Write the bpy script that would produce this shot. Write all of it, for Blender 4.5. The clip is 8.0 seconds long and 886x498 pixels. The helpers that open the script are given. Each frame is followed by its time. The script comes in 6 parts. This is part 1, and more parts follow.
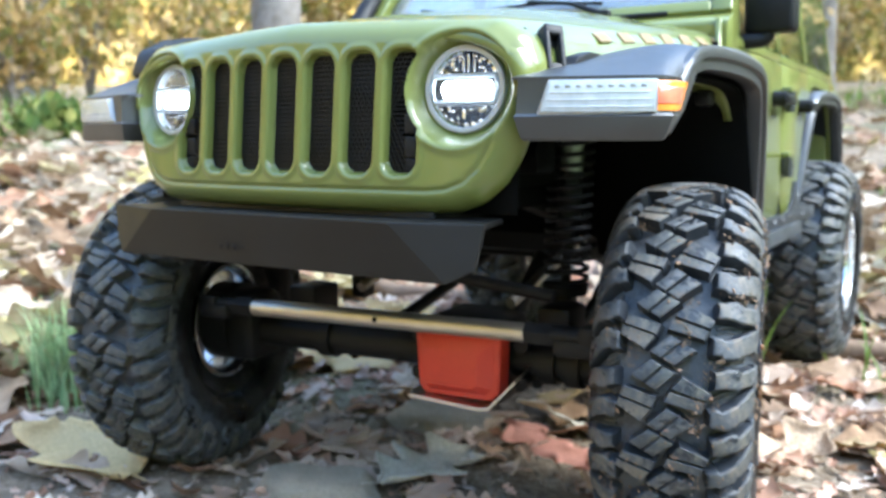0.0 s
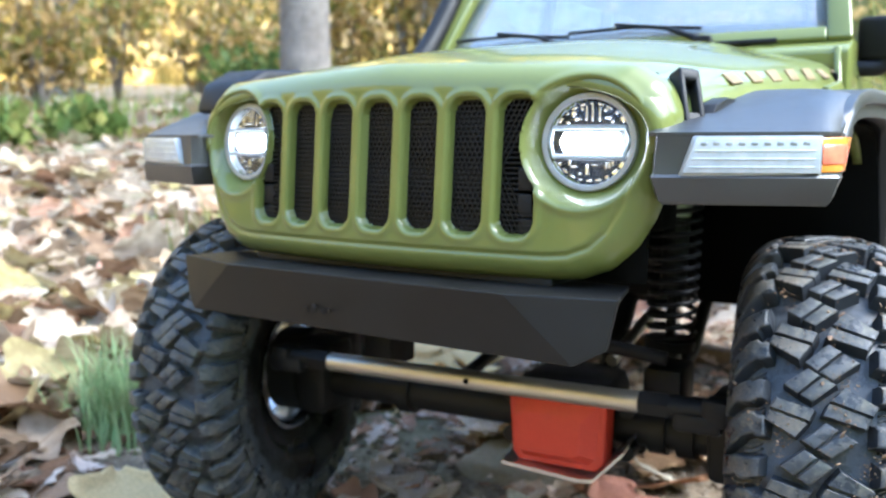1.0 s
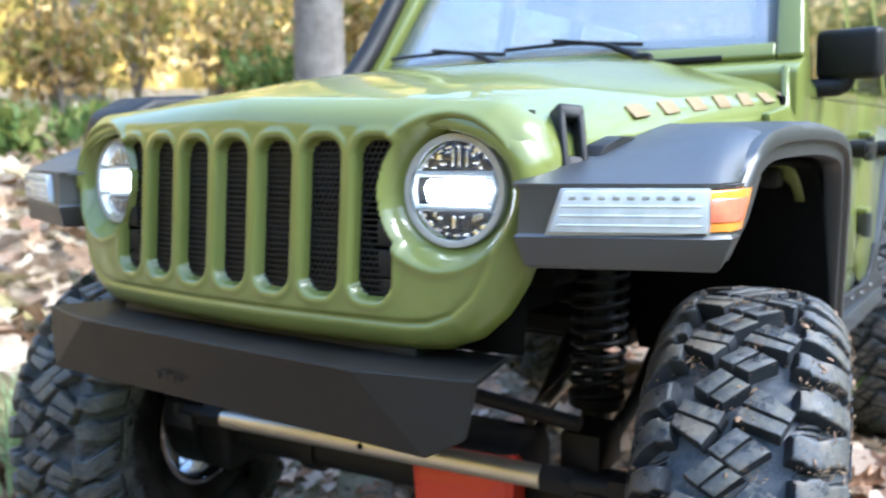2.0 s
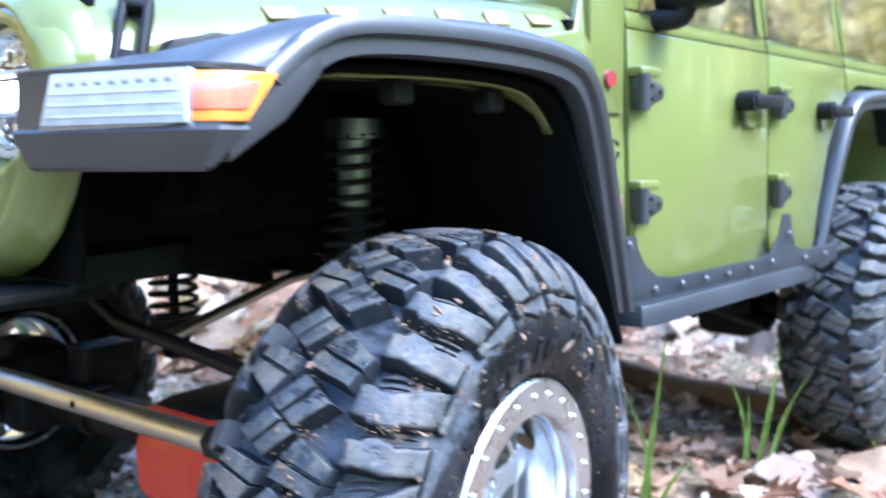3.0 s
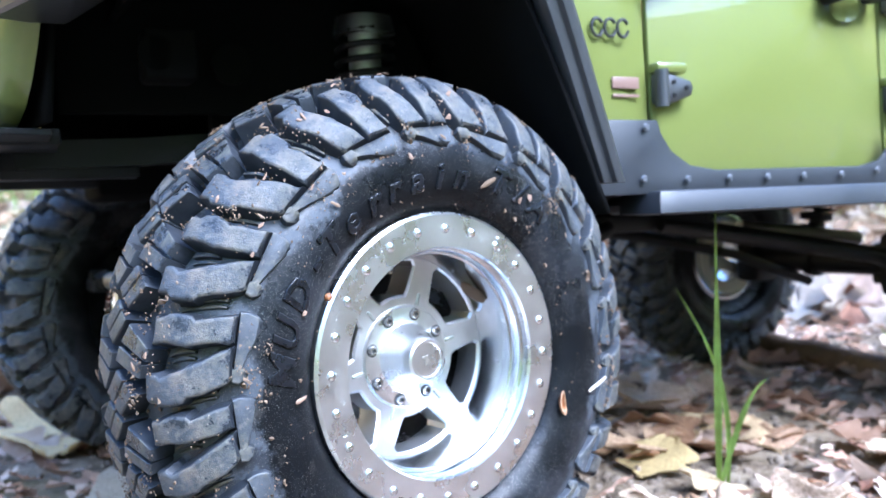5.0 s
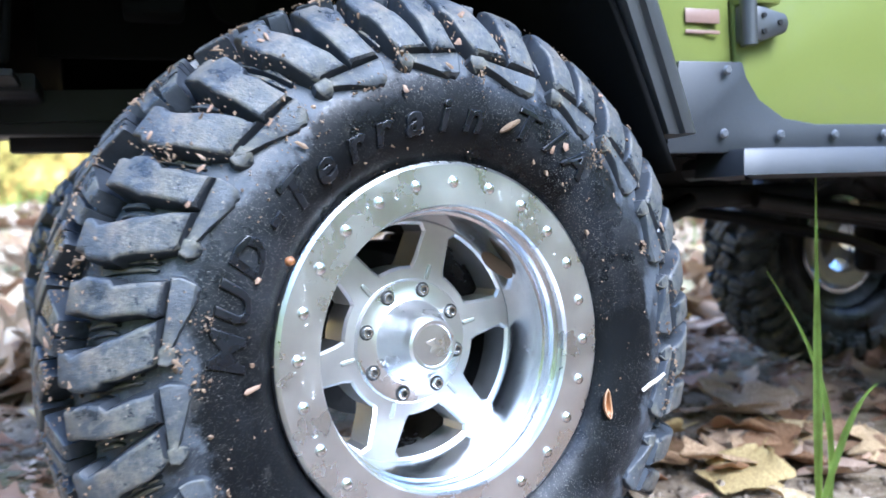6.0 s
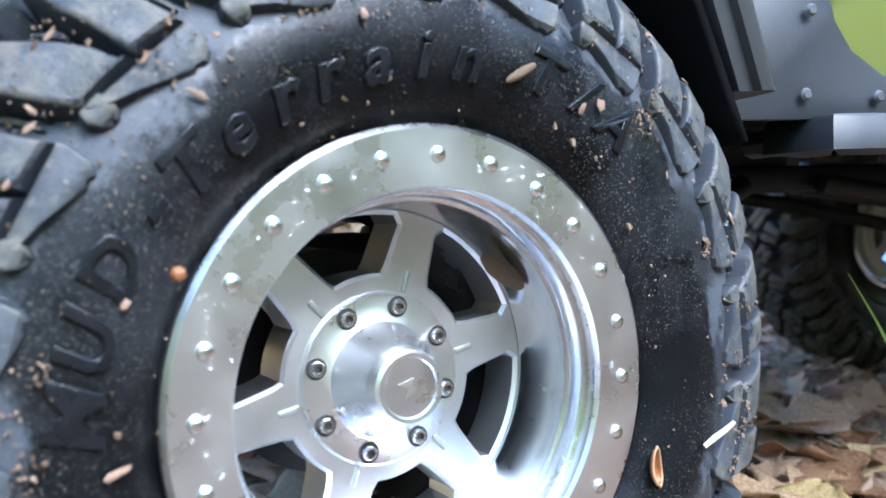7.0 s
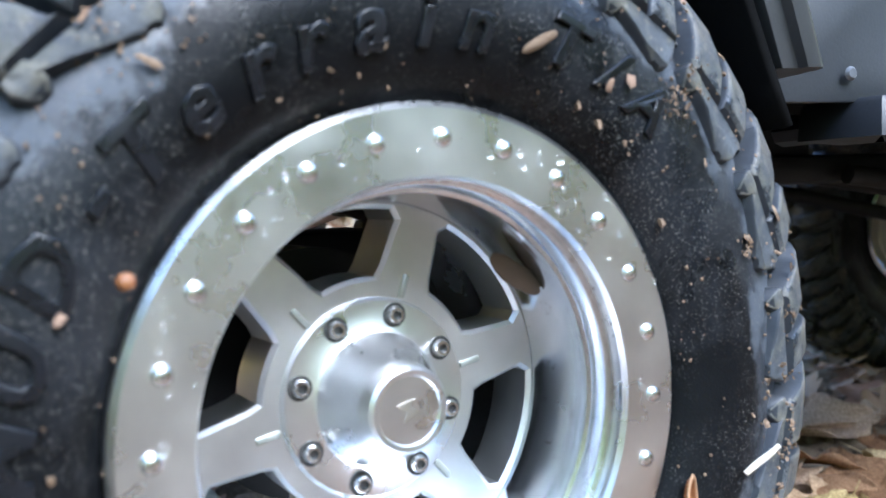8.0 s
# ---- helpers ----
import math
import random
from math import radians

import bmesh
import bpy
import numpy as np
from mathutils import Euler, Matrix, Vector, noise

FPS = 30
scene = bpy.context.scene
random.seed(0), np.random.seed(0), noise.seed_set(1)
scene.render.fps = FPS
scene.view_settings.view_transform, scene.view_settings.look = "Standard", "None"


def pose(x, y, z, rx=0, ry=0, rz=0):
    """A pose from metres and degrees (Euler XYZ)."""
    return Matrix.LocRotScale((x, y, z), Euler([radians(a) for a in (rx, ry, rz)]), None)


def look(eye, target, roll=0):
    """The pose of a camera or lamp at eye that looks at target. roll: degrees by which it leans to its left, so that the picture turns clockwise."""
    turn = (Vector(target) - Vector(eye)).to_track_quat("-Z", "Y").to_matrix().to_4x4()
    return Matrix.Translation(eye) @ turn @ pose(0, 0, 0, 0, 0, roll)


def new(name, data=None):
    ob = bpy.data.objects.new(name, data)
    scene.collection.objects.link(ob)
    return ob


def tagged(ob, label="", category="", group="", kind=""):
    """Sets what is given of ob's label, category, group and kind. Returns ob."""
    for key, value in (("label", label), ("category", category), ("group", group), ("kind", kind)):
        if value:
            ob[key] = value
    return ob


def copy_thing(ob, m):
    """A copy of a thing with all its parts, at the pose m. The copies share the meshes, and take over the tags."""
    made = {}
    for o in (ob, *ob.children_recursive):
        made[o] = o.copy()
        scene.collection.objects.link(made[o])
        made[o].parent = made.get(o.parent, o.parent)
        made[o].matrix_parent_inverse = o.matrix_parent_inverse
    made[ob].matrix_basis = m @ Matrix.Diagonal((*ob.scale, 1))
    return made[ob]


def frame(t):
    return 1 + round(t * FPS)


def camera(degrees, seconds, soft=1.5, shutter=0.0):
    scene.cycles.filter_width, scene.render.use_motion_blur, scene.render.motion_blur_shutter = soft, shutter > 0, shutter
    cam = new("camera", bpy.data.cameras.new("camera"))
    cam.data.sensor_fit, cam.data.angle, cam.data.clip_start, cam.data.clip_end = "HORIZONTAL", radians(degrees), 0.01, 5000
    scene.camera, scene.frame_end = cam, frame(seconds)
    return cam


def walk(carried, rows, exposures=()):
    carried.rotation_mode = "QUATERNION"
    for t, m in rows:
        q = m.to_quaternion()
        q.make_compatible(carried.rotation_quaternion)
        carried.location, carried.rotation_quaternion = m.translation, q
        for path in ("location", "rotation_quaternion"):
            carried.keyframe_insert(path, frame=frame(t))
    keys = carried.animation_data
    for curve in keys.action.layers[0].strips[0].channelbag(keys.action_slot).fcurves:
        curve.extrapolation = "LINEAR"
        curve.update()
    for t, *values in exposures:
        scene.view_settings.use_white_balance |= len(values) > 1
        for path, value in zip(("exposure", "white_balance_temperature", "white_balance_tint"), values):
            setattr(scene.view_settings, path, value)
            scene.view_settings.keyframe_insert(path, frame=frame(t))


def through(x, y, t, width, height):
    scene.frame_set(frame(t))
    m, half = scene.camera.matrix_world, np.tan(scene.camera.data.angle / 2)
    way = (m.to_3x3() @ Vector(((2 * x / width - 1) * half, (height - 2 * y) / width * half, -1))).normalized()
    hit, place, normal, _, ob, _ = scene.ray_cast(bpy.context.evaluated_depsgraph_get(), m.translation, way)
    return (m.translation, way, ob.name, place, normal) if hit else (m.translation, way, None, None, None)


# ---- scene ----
cam = camera(52.0, 8.0, shutter=0.3)
cam.data.dof.use_dof, cam.data.dof.focus_distance, cam.data.dof.aperture_fstop = True, 0.208, 26.0
PATH = [
    (0, (0.278, -0.414, 0.199), (-0.808, 1.248, -0.045), -0.2),
    (0.5, (0.247, -0.4, 0.219), (-0.862, 1.245, -0.032), -0.2),
    (1, (0.226, -0.398, 0.221), (-0.9, 1.236, -0.03), -0.3),
    (1.2, (0.225, -0.396, 0.221), (-0.906, 1.235, -0.028), -0.4),
    (2.3, (0.266, -0.294, 0.238), (-0.946, 1.278, -0.009), -0.3),
    (2.5, (0.285, -0.271, 0.228), (-0.983, 1.256, -0.018), -0.2),
    (2.7, (0.309, -0.236, 0.22), (-1.062, 1.197, -0.039), -1.4),
    (3, (0.339, -0.196, 0.201), (-1.062, 1.216, -0.011), -0.7),
    (3.5, (0.382, -0.162, 0.187), (-1.124, 1.14, -0.005), -1.1),
    (4, (0.402, -0.14, 0.158), (-1.191, 1.062, 0.025), -1.8),
    (4.5, (0.414, -0.127, 0.141), (-1.298, 0.9, 0.03), -2.1),
    (4.7, (0.418, -0.121, 0.138), (-1.339, 0.829, 0.038), -2.3),
    (5.8, (0.394, -0.078, 0.121), (-1.47, 0.644, 0.069), -2.5),
    (6, (0.379, -0.066, 0.121), (-1.509, 0.589, 0.044), -2.2),
    (6.5, (0.343, -0.052, 0.121), (-1.544, 0.603, 0.029), -2.5),
    (7, (0.316, -0.038, 0.121), (-1.58, 0.586, 0.013), -2.1),
    (7.5, (0.301, -0.033, 0.119), (-1.596, 0.591, -0.003), -2.1),
    (8, (0.294, -0.032, 0.121), (-1.6, 0.599, -0.005), -2.1),
]
walk(cam, [(t, look(eye, target, roll)) for t, eye, target, roll in PATH], exposures=[(0.0, 2.90, 5780, 3), (1.0, 2.90, 5780, 5), (2.5, 2.70, 5600, 8), (3.0, 3.03, 4990, 12), (4.0, 3.07, 4950, 13), (6.0, 2.83, 5190, 10), (8.0, 2.53, 5450, 8)])

# ---- light ----
world = bpy.data.worlds.new("world")
scene.world = world
world.use_nodes = True
wn = world.node_tree
sky = wn.nodes.new("ShaderNodeTexSky")
sky.sky_type, sky.sun_disc = "NISHITA", False
SUN_ELEV, SUN_AZ = radians(48), radians(72)
sky.sun_elevation, sky.sun_rotation = SUN_ELEV, SUN_AZ
sky.air_density, sky.dust_density = 1.1, 1.2
wn.nodes["Background"].inputs[1].default_value = 0.15
wn.links.new(sky.outputs[0], wn.nodes["Background"].inputs[0])
sun = new("sun", bpy.data.lights.new("sun", "SUN"))
sun.data.energy, sun.data.angle, sun.data.color = 1.2, radians(30), (1.0, 0.98, 0.95)
sun_from = Vector((math.sin(SUN_AZ) * math.cos(SUN_ELEV), math.cos(SUN_AZ) * math.cos(SUN_ELEV), math.sin(SUN_ELEV)))
sun.matrix_world = look(sun_from * 5, (0, 0, 0))


# ---- materials ----
def nodes_of(name):
    m = bpy.data.materials.new(name)
    m.use_nodes = True
    t = m.node_tree
    return m, t, t.nodes["Principled BSDF"]


def put(t, node, socket, value):
    if isinstance(value, bpy.types.NodeSocket):
        t.links.new(value, node.inputs[socket])
    else:
        node.inputs[socket].default_value = value


def tex_noise(t, scale, detail=6.0, rough=0.6, coord="Object"):
    c = t.nodes.new("ShaderNodeTexCoord")
    n = t.nodes.new("ShaderNodeTexNoise")
    n.inputs["Scale"].default_value, n.inputs["Detail"].default_value, n.inputs["Roughness"].default_value = scale, detail, rough
    t.links.new(c.outputs[coord], n.inputs["Vector"])
    return n.outputs["Fac"]


def ramp(t, fac, stops):
    r = t.nodes.new("ShaderNodeValToRGB")
    e = r.color_ramp.elements
    while len(e) < len(stops):
        e.new(0.5)
    for k, (p, c) in zip(e, stops):
        k.position, k.color = p, (*c, 1) if len(c) == 3 else c
    t.links.new(fac, r.inputs[0])
    return r.outputs[0]


def grey(t, fac, a, b, lo=0.3, hi=0.7):
    return ramp(t, fac, [(lo, (a, a, a)), (hi, (b, b, b))])


def mix(t, fac, a, b):
    m = t.nodes.new("ShaderNodeMix")
    m.data_type = "RGBA"
    put(t, m, 0, fac)
    for i, v in ((6, a), (7, b)):
        put(t, m, i, (*v, 1) if isinstance(v, tuple) else v)
    return m.outputs[2]


def bump(t, p, height, strength, distance=0.001):
    b = t.nodes.new("ShaderNodeBump")
    b.inputs["Strength"].default_value, b.inputs["Distance"].default_value = strength, distance
    t.links.new(height, b.inputs["Height"])
    t.links.new(b.outputs[0], p.inputs["Normal"])


def surface(name, low, high, rough=(0.4, 0.6), metal=0.0, big=30.0, fine=600.0, relief=0.15, depth=0.0005, coat=0.0, spec=0.5):
    """A painted, moulded or natural surface: stains at one scale, grain at another."""
    m, t, p = nodes_of(name)
    a, b = tex_noise(t, big, 4), tex_noise(t, fine, 3)
    mixed = t.nodes.new("ShaderNodeMath")
    mixed.operation = "MULTIPLY_ADD"
    t.links.new(a, mixed.inputs[0])
    mixed.inputs[1].default_value = 0.7
    half = t.nodes.new("ShaderNodeMath")
    half.operation = "MULTIPLY"
    t.links.new(b, half.inputs[0])
    half.inputs[1].default_value = 0.3
    t.links.new(half.outputs[0], mixed.inputs[2])
    put(t, p, "Base Color", ramp(t, mixed.outputs[0], [(0.33, low), (0.67, high)]))
    put(t, p, "Roughness", grey(t, a, *rough))
    p.inputs["Metallic"].default_value = metal
    p.inputs["Coat Weight"].default_value = coat
    p.inputs["Coat Roughness"].default_value = 0.03
    p.inputs["Specular IOR Level"].default_value = spec
    if relief:
        bump(t, p, b, relief, depth)
    return m


PAINT = surface("olive_paint", (0.138, 0.158, 0.039), (0.150, 0.170, 0.043), (0.30, 0.40), big=12, fine=900, relief=0.02, coat=0.75, spec=0.22)
PLASTIC = surface("black_moulded_plastic", (0.020, 0.0215, 0.0240), (0.030, 0.0315, 0.0345), (0.36, 0.48), big=25, fine=1800, relief=0.25, depth=0.0002, spec=0.85)
BUMPER = surface("black_powder_coat", (0.007, 0.0066, 0.0062), (0.012, 0.0115, 0.011), (0.42, 0.55), big=40, fine=2500, relief=0.35, depth=0.0002, spec=0.28)
BLACK = surface("black_chassis_plastic", (0.006, 0.006, 0.007), (0.012, 0.012, 0.013), (0.4, 0.6), big=40, fine=900, relief=0.2, spec=0.25)
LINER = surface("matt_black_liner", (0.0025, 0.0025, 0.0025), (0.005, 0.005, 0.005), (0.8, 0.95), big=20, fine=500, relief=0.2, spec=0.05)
RED = surface("red_painted_metal", (0.44, 0.030, 0.014), (0.54, 0.045, 0.020), (0.38, 0.52), big=40, fine=700, relief=0.08)
STEEL = surface("dull_steel_rod", (0.50, 0.475, 0.42), (0.60, 0.575, 0.52), (0.36, 0.48), metal=1.0, big=60, fine=1500, relief=0.05)
SILVER_PLATE = surface("aluminium_plate", (0.62, 0.63, 0.63), (0.74, 0.75, 0.75), (0.25, 0.42), metal=1.0, big=60, fine=1200, relief=0.1)
BOLT = surface("steel_bolt_head", (0.6, 0.6, 0.6), (0.75, 0.75, 0.74), (0.18, 0.3), metal=1.0, big=300, fine=2000, relief=0.05)
RIVET = surface("grey_rivet", (0.07, 0.074, 0.082), (0.105, 0.11, 0.12), (0.35, 0.5), big=300, fine=2000, relief=0.05)
DARKBOLT = surface("bolt_recess_shade", (0.06, 0.06, 0.06), (0.12, 0.12, 0.12), (0.3, 0.5), metal=0.8, big=300, fine=2000, relief=0.05)
BADGE = surface("black_badge", (0.008, 0.008, 0.008), (0.014, 0.014, 0.014), (0.3, 0.5), big=100, fine=1500, relief=0)
DECAL = surface("faded_red_decal", (0.205, 0.150, 0.075), (0.245, 0.175, 0.095), (0.45, 0.6), big=100, fine=900, relief=0, spec=0.2)
DAMPER = surface("dull_damper_metal", (0.30, 0.32, 0.29), (0.44, 0.46, 0.42), (0.35, 0.55), metal=0.7, big=50, fine=900, relief=0.08)
SIDE_DECAL = surface("faded_pink_decal", (0.185, 0.120, 0.095), (0.225, 0.140, 0.110), (0.3, 0.4), big=100, fine=900, relief=0)
REDDOT = surface("red_reflector", (0.22, 0.03, 0.035), (0.28, 0.045, 0.05), (0.15, 0.25), big=100, fine=900, relief=0)
CHROME = surface("bright_reflector", (0.75, 0.77, 0.8), (0.85, 0.87, 0.9), (0.08, 0.16), metal=1.0, big=300, fine=2500, relief=0.02)
SILL = surface("dark_sill_coating", (0.015, 0.0175, 0.022), (0.026, 0.029, 0.034), (0.36, 0.52), big=25, fine=1500, relief=0.2, depth=0.0002)
SATIN = surface("satin_grey_bezel", (0.30, 0.32, 0.33), (0.38, 0.40, 0.41), (0.3, 0.42), metal=0.3, big=200, fine=2500, relief=0.03)
DARKLENS = surface("dark_lamp_inside", (0.004, 0.005, 0.008), (0.010, 0.011, 0.016), (0.15, 0.3), big=200, fine=900, relief=0.02)
LAMPWHITE = surface("ribbed_clear_lamp", (0.40, 0.44, 0.47), (0.54, 0.58, 0.61), (0.14, 0.26), big=200, fine=1500, relief=0.05, coat=0.6)
AMBER = surface("amber_lamp", (0.80, 0.24, 0.03), (0.92, 0.33, 0.05), (0.12, 0.2), big=150, fine=900, relief=0.03, coat=0.7)
AMBER_IN = surface("red_amber_lamp_core", (0.80, 0.13, 0.08), (0.9, 0.22, 0.12), (0.12, 0.2), big=150, fine=900, relief=0.03, coat=0.7)
STONE = surface("grey_stone", (0.34, 0.29, 0.215), (0.56, 0.49, 0.38), (0.75, 0.95), big=25, fine=260, relief=0.8, depth=0.002, spec=0.3)
GRAVEL = surface("brown_grey_gravel", (0.10, 0.075, 0.055), (0.28, 0.225, 0.17), (0.75, 0.95), big=60, fine=400, relief=0.6, depth=0.001, spec=0.3)
BARK = surface("grey_bark", (0.12, 0.10, 0.085), (0.30, 0.27, 0.24), (0.8, 0.95), big=9, fine=60, relief=1.0, depth=0.02, spec=0.2)
WOOD = surface("weathered_wood", (0.11, 0.07, 0.045), (0.25, 0.17, 0.11), (0.7, 0.9), big=25, fine=220, relief=0.7, depth=0.002, spec=0.3)
SEED = surface("brown_seed_shell", (0.12, 0.045, 0.015), (0.30, 0.12, 0.04), (0.25, 0.4), big=150, fine=1500, relief=0.2)
FLAKE = surface("torn_leaf_flakes", (0.15, 0.090, 0.058), (0.31, 0.21, 0.145), (0.7, 0.9), big=160, fine=900, relief=0.4, spec=0.2)
LIT_RIM = surface("lit_rim_cream", (0.74, 0.70, 0.58), (0.82, 0.78, 0.66), (0.4, 0.55), big=60, fine=900, relief=0.05)
PALE_WOOD = surface("pale_stripped_wood", (0.48, 0.42, 0.34), (0.66, 0.60, 0.50), (0.6, 0.8), big=90, fine=900, relief=0.3)
SHELL_EDGE = surface("pale_shell_edge", (0.34, 0.19, 0.10), (0.50, 0.31, 0.18), (0.45, 0.6), big=150, fine=1500, relief=0.2)
# darker wet rubber for block flanks; its colour holds the shade between blocks
WET_SHADED = surface("wet_shaded_rubber", (0.017, 0.020, 0.025), (0.034, 0.038, 0.045), (0.34, 0.54), big=120, fine=900, relief=0.3, depth=0.0003, spec=0.32)
MOULDED = surface("shiny_raised_rubber", (0.0035, 0.004, 0.005), (0.009, 0.010, 0.013), (0.20, 0.36), big=160, fine=1400, relief=0.2, depth=0.0002, spec=0.4)
CRUMB = surface("dry_dirt_crumbs", (0.07, 0.048, 0.032), (0.30, 0.21, 0.14), (0.85, 0.98), big=220, fine=900, relief=0.5, spec=0.15)


def rubber():
    """Tread blocks: damp bluish rubber with a mottled film of green-brown dirt, dark wet patches and sparse grit."""
    m, t, p = nodes_of("dusty_rubber")
    b, c = tex_noise(t, 420, 4), tex_noise(t, 2600, 2)
    wide = tex_noise(t, 55, 9, 0.68)
    base = mix(t, ramp(t, wide, [(0.42, (0, 0, 0)), (0.62, (1, 1, 1))]), (0.030, 0.035, 0.042), (0.066, 0.073, 0.082))
    tone = ramp(t, tex_noise(t, 26, 5), [(0.4, (0, 0, 0)), (0.6, (1, 1, 1))])
    cake = ramp(t, tex_noise(t, 85, 14, 0.76), [(0.46, (0, 0, 0)), (0.60, (0.85, 0.85, 0.85))])
    base = mix(t, cake, base, mix(t, tone, (0.088, 0.094, 0.070), (0.140, 0.116, 0.090)))
    mottle = ramp(t, tex_noise(t, 330, 6, 0.7), [(0.54, (0, 0, 0)), (0.66, (0.55, 0.55, 0.55))])
    base = mix(t, mottle, base, (0.165, 0.152, 0.122))
    damp = ramp(t, tex_noise(t, 110, 12, 0.70), [(0.41, (1, 1, 1)), (0.45, (0, 0, 0))])
    base = mix(t, damp, base, (0.022, 0.026, 0.032))
    fleck = ramp(t, tex_noise(t, 1100, 3), [(0.67, (0, 0, 0)), (0.72, (1, 1, 1))])
    put(t, p, "Base Color", mix(t, fleck, base, (0.26, 0.22, 0.165)))
    dry = grey(t, tex_noise(t, 75, 8), 0.44, 0.70)
    put(t, p, "Roughness", mix(t, damp, dry, (0.24, 0.24, 0.24)))
    p.inputs["Specular IOR Level"].default_value = 0.5
    bump(t, p, mix(t, 0.35, mix(t, 0.5, c, b), tex_noise(t, 200, 9, 0.72)), 0.75, 0.0008)
    return m


def brushed(name, turned, low=(0.72, 0.735, 0.74), high=(0.85, 0.855, 0.85), rough=(0.22, 0.36), dirt=0.0):
    """Machined aluminium with fine turning marks about the wheel's axis."""
    m, t, p = nodes_of(name)
    c = t.nodes.new("ShaderNodeTexCoord")
    w = t.nodes.new("ShaderNodeTexWave")
    w.wave_type, w.rings_direction = "RINGS", "X"
    w.inputs["Scale"].default_value, w.inputs["Distortion"].default_value = 900.0, 0.4
    t.links.new(c.outputs["Object"], w.inputs["Vector"])
    a = tex_noise(t, 70, 4)
    base = ramp(t, a, [(0.3, low), (0.7, high)])
    if dirt:
        spots = ramp(t, tex_noise(t, 420, 8, 0.7), [(0.60, (0, 0, 0)), (0.68, (dirt, dirt, dirt))])
        base = mix(t, spots, base, (0.22, 0.19, 0.15))
    put(t, p, "Base Color", base)
    put(t, p, "Roughness", grey(t, a, *rough))
    p.inputs["Metallic"].default_value = 1.0
    if turned:
        bump(t, p, w.outputs["Fac"], 0.05, 0.0002)
    return m


RUBBER = rubber()


def wet_rubber():
    """The casing and sidewalls: dark, damp rubber with fine grit."""
    m, t, p = nodes_of("damp_black_rubber")
    a, b, c = tex_noise(t, 45, 5), tex_noise(t, 3000, 2), tex_noise(t, 130, 6, 0.7)
    co = t.nodes.new("ShaderNodeTexCoord")
    flat = t.nodes.new("ShaderNodeVectorMath")
    flat.operation = "MULTIPLY"
    flat.inputs[1].default_value = (0, 1, 1)
    t.links.new(co.outputs["Object"], flat.inputs[0])
    size = t.nodes.new("ShaderNodeVectorMath")
    size.operation = "LENGTH"
    t.links.new(flat.outputs[0], size.inputs[0])
    # the dry film begins at a ragged line some way out on the sidewall
    ragged = t.nodes.new("ShaderNodeMath")
    ragged.operation = "MULTIPLY_ADD"
    t.links.new(tex_noise(t, 48, 12, 0.66), ragged.inputs[0])
    ragged.inputs[1].default_value = 0.030
    t.links.new(size.outputs["Value"], ragged.inputs[2])
    film = t.nodes.new("ShaderNodeMapRange")
    film.inputs[1].default_value, film.inputs[2].default_value = 0.0781, 0.0804
    t.links.new(ragged.outputs[0], film.inputs[0])
    haze = ramp(t, tex_noise(t, 30, 6, 0.6), [(0.46, (0, 0, 0)), (0.58, (1, 1, 1))])
    inner = mix(t, haze, (0.0030, 0.0034, 0.0042), (0.013, 0.0147, 0.018))
    splash = ramp(t, tex_noise(t, 120, 10, 0.7), [(0.50, (0, 0, 0)), (0.53, (1, 1, 1))])
    outer = mix(t, splash, (0.052, 0.060, 0.072), (0.022, 0.026, 0.033))
    base = mix(t, film.outputs[0], inner, outer)
    base = mix(t, ramp(t, c, [(0.62, (0, 0, 0)), (0.74, (0.5, 0.5, 0.5))]), base, (0.060, 0.056, 0.050))
    # fine pale grit, thick in some places and thin in others
    here = ramp(t, tex_noise(t, 32, 4), [(0.36, (0, 0, 0)), (0.54, (1, 1, 1))])
    grit = mix(t, here, (0, 0, 0), ramp(t, b, [(0.62, (0, 0, 0)), (0.67, (1, 1, 1))]))
    put(t, p, "Base Color", mix(t, grit, base, (0.15, 0.145, 0.13)))
    damp = grey(t, a, 0.26, 0.50, 0.40, 0.60)
    dry = mix(t, splash, (0.62, 0.62, 0.62), (0.36, 0.36, 0.36))
    put(t, p, "Roughness", mix(t, film.outputs[0], damp, dry))
    put(t, p, "Specular IOR Level", mix(t, film.outputs[0], mix(t, haze, (0.16, 0.16, 0.16), (0.30, 0.30, 0.30)), (0.45, 0.45, 0.45)))
    bump(t, p, mix(t, 0.75, c, b), 0.25, 0.0004)
    return m


WET_RUBBER = wet_rubber()
ALU = brushed("machined_aluminium", True)
ALU_PLAIN = brushed("cast_aluminium", False, (0.62, 0.63, 0.635), (0.76, 0.765, 0.76), (0.34, 0.46))
BARREL = brushed("streaked_aluminium", True, (0.50, 0.53, 0.57), (0.70, 0.72, 0.74), (0.14, 0.30), 0.6)


def glassy(name, tint, rough=0.02):
    m, t, p = nodes_of(name)
    p.inputs["Base Color"].default_value = (*tint, 1)
    p.inputs["Transmission Weight"].default_value = 1.0
    p.inputs["Roughness"].default_value = rough
    p.inputs["IOR"].default_value = 1.45
    return m


# pale, part opaque glass: the reflected sky is put into its colour
GLASS = glassy("sky_pale_glass", (0.62, 0.68, 0.74))
GLASS.node_tree.nodes["Principled BSDF"].inputs["Transmission Weight"].default_value = 0.72
GLASS.node_tree.nodes["Principled BSDF"].inputs["IOR"].default_value = 1.9
PANE = glassy("clear_glass", (0.92, 0.95, 0.96))
LENS = glassy("lamp_lens", (1, 1, 1))
LENS.node_tree.nodes["Principled BSDF"].inputs["IOR"].default_value = 1.25
WATER = glassy("water_drop", (1, 1, 1))
WATER.node_tree.nodes["Principled BSDF"].inputs["IOR"].default_value = 1.33


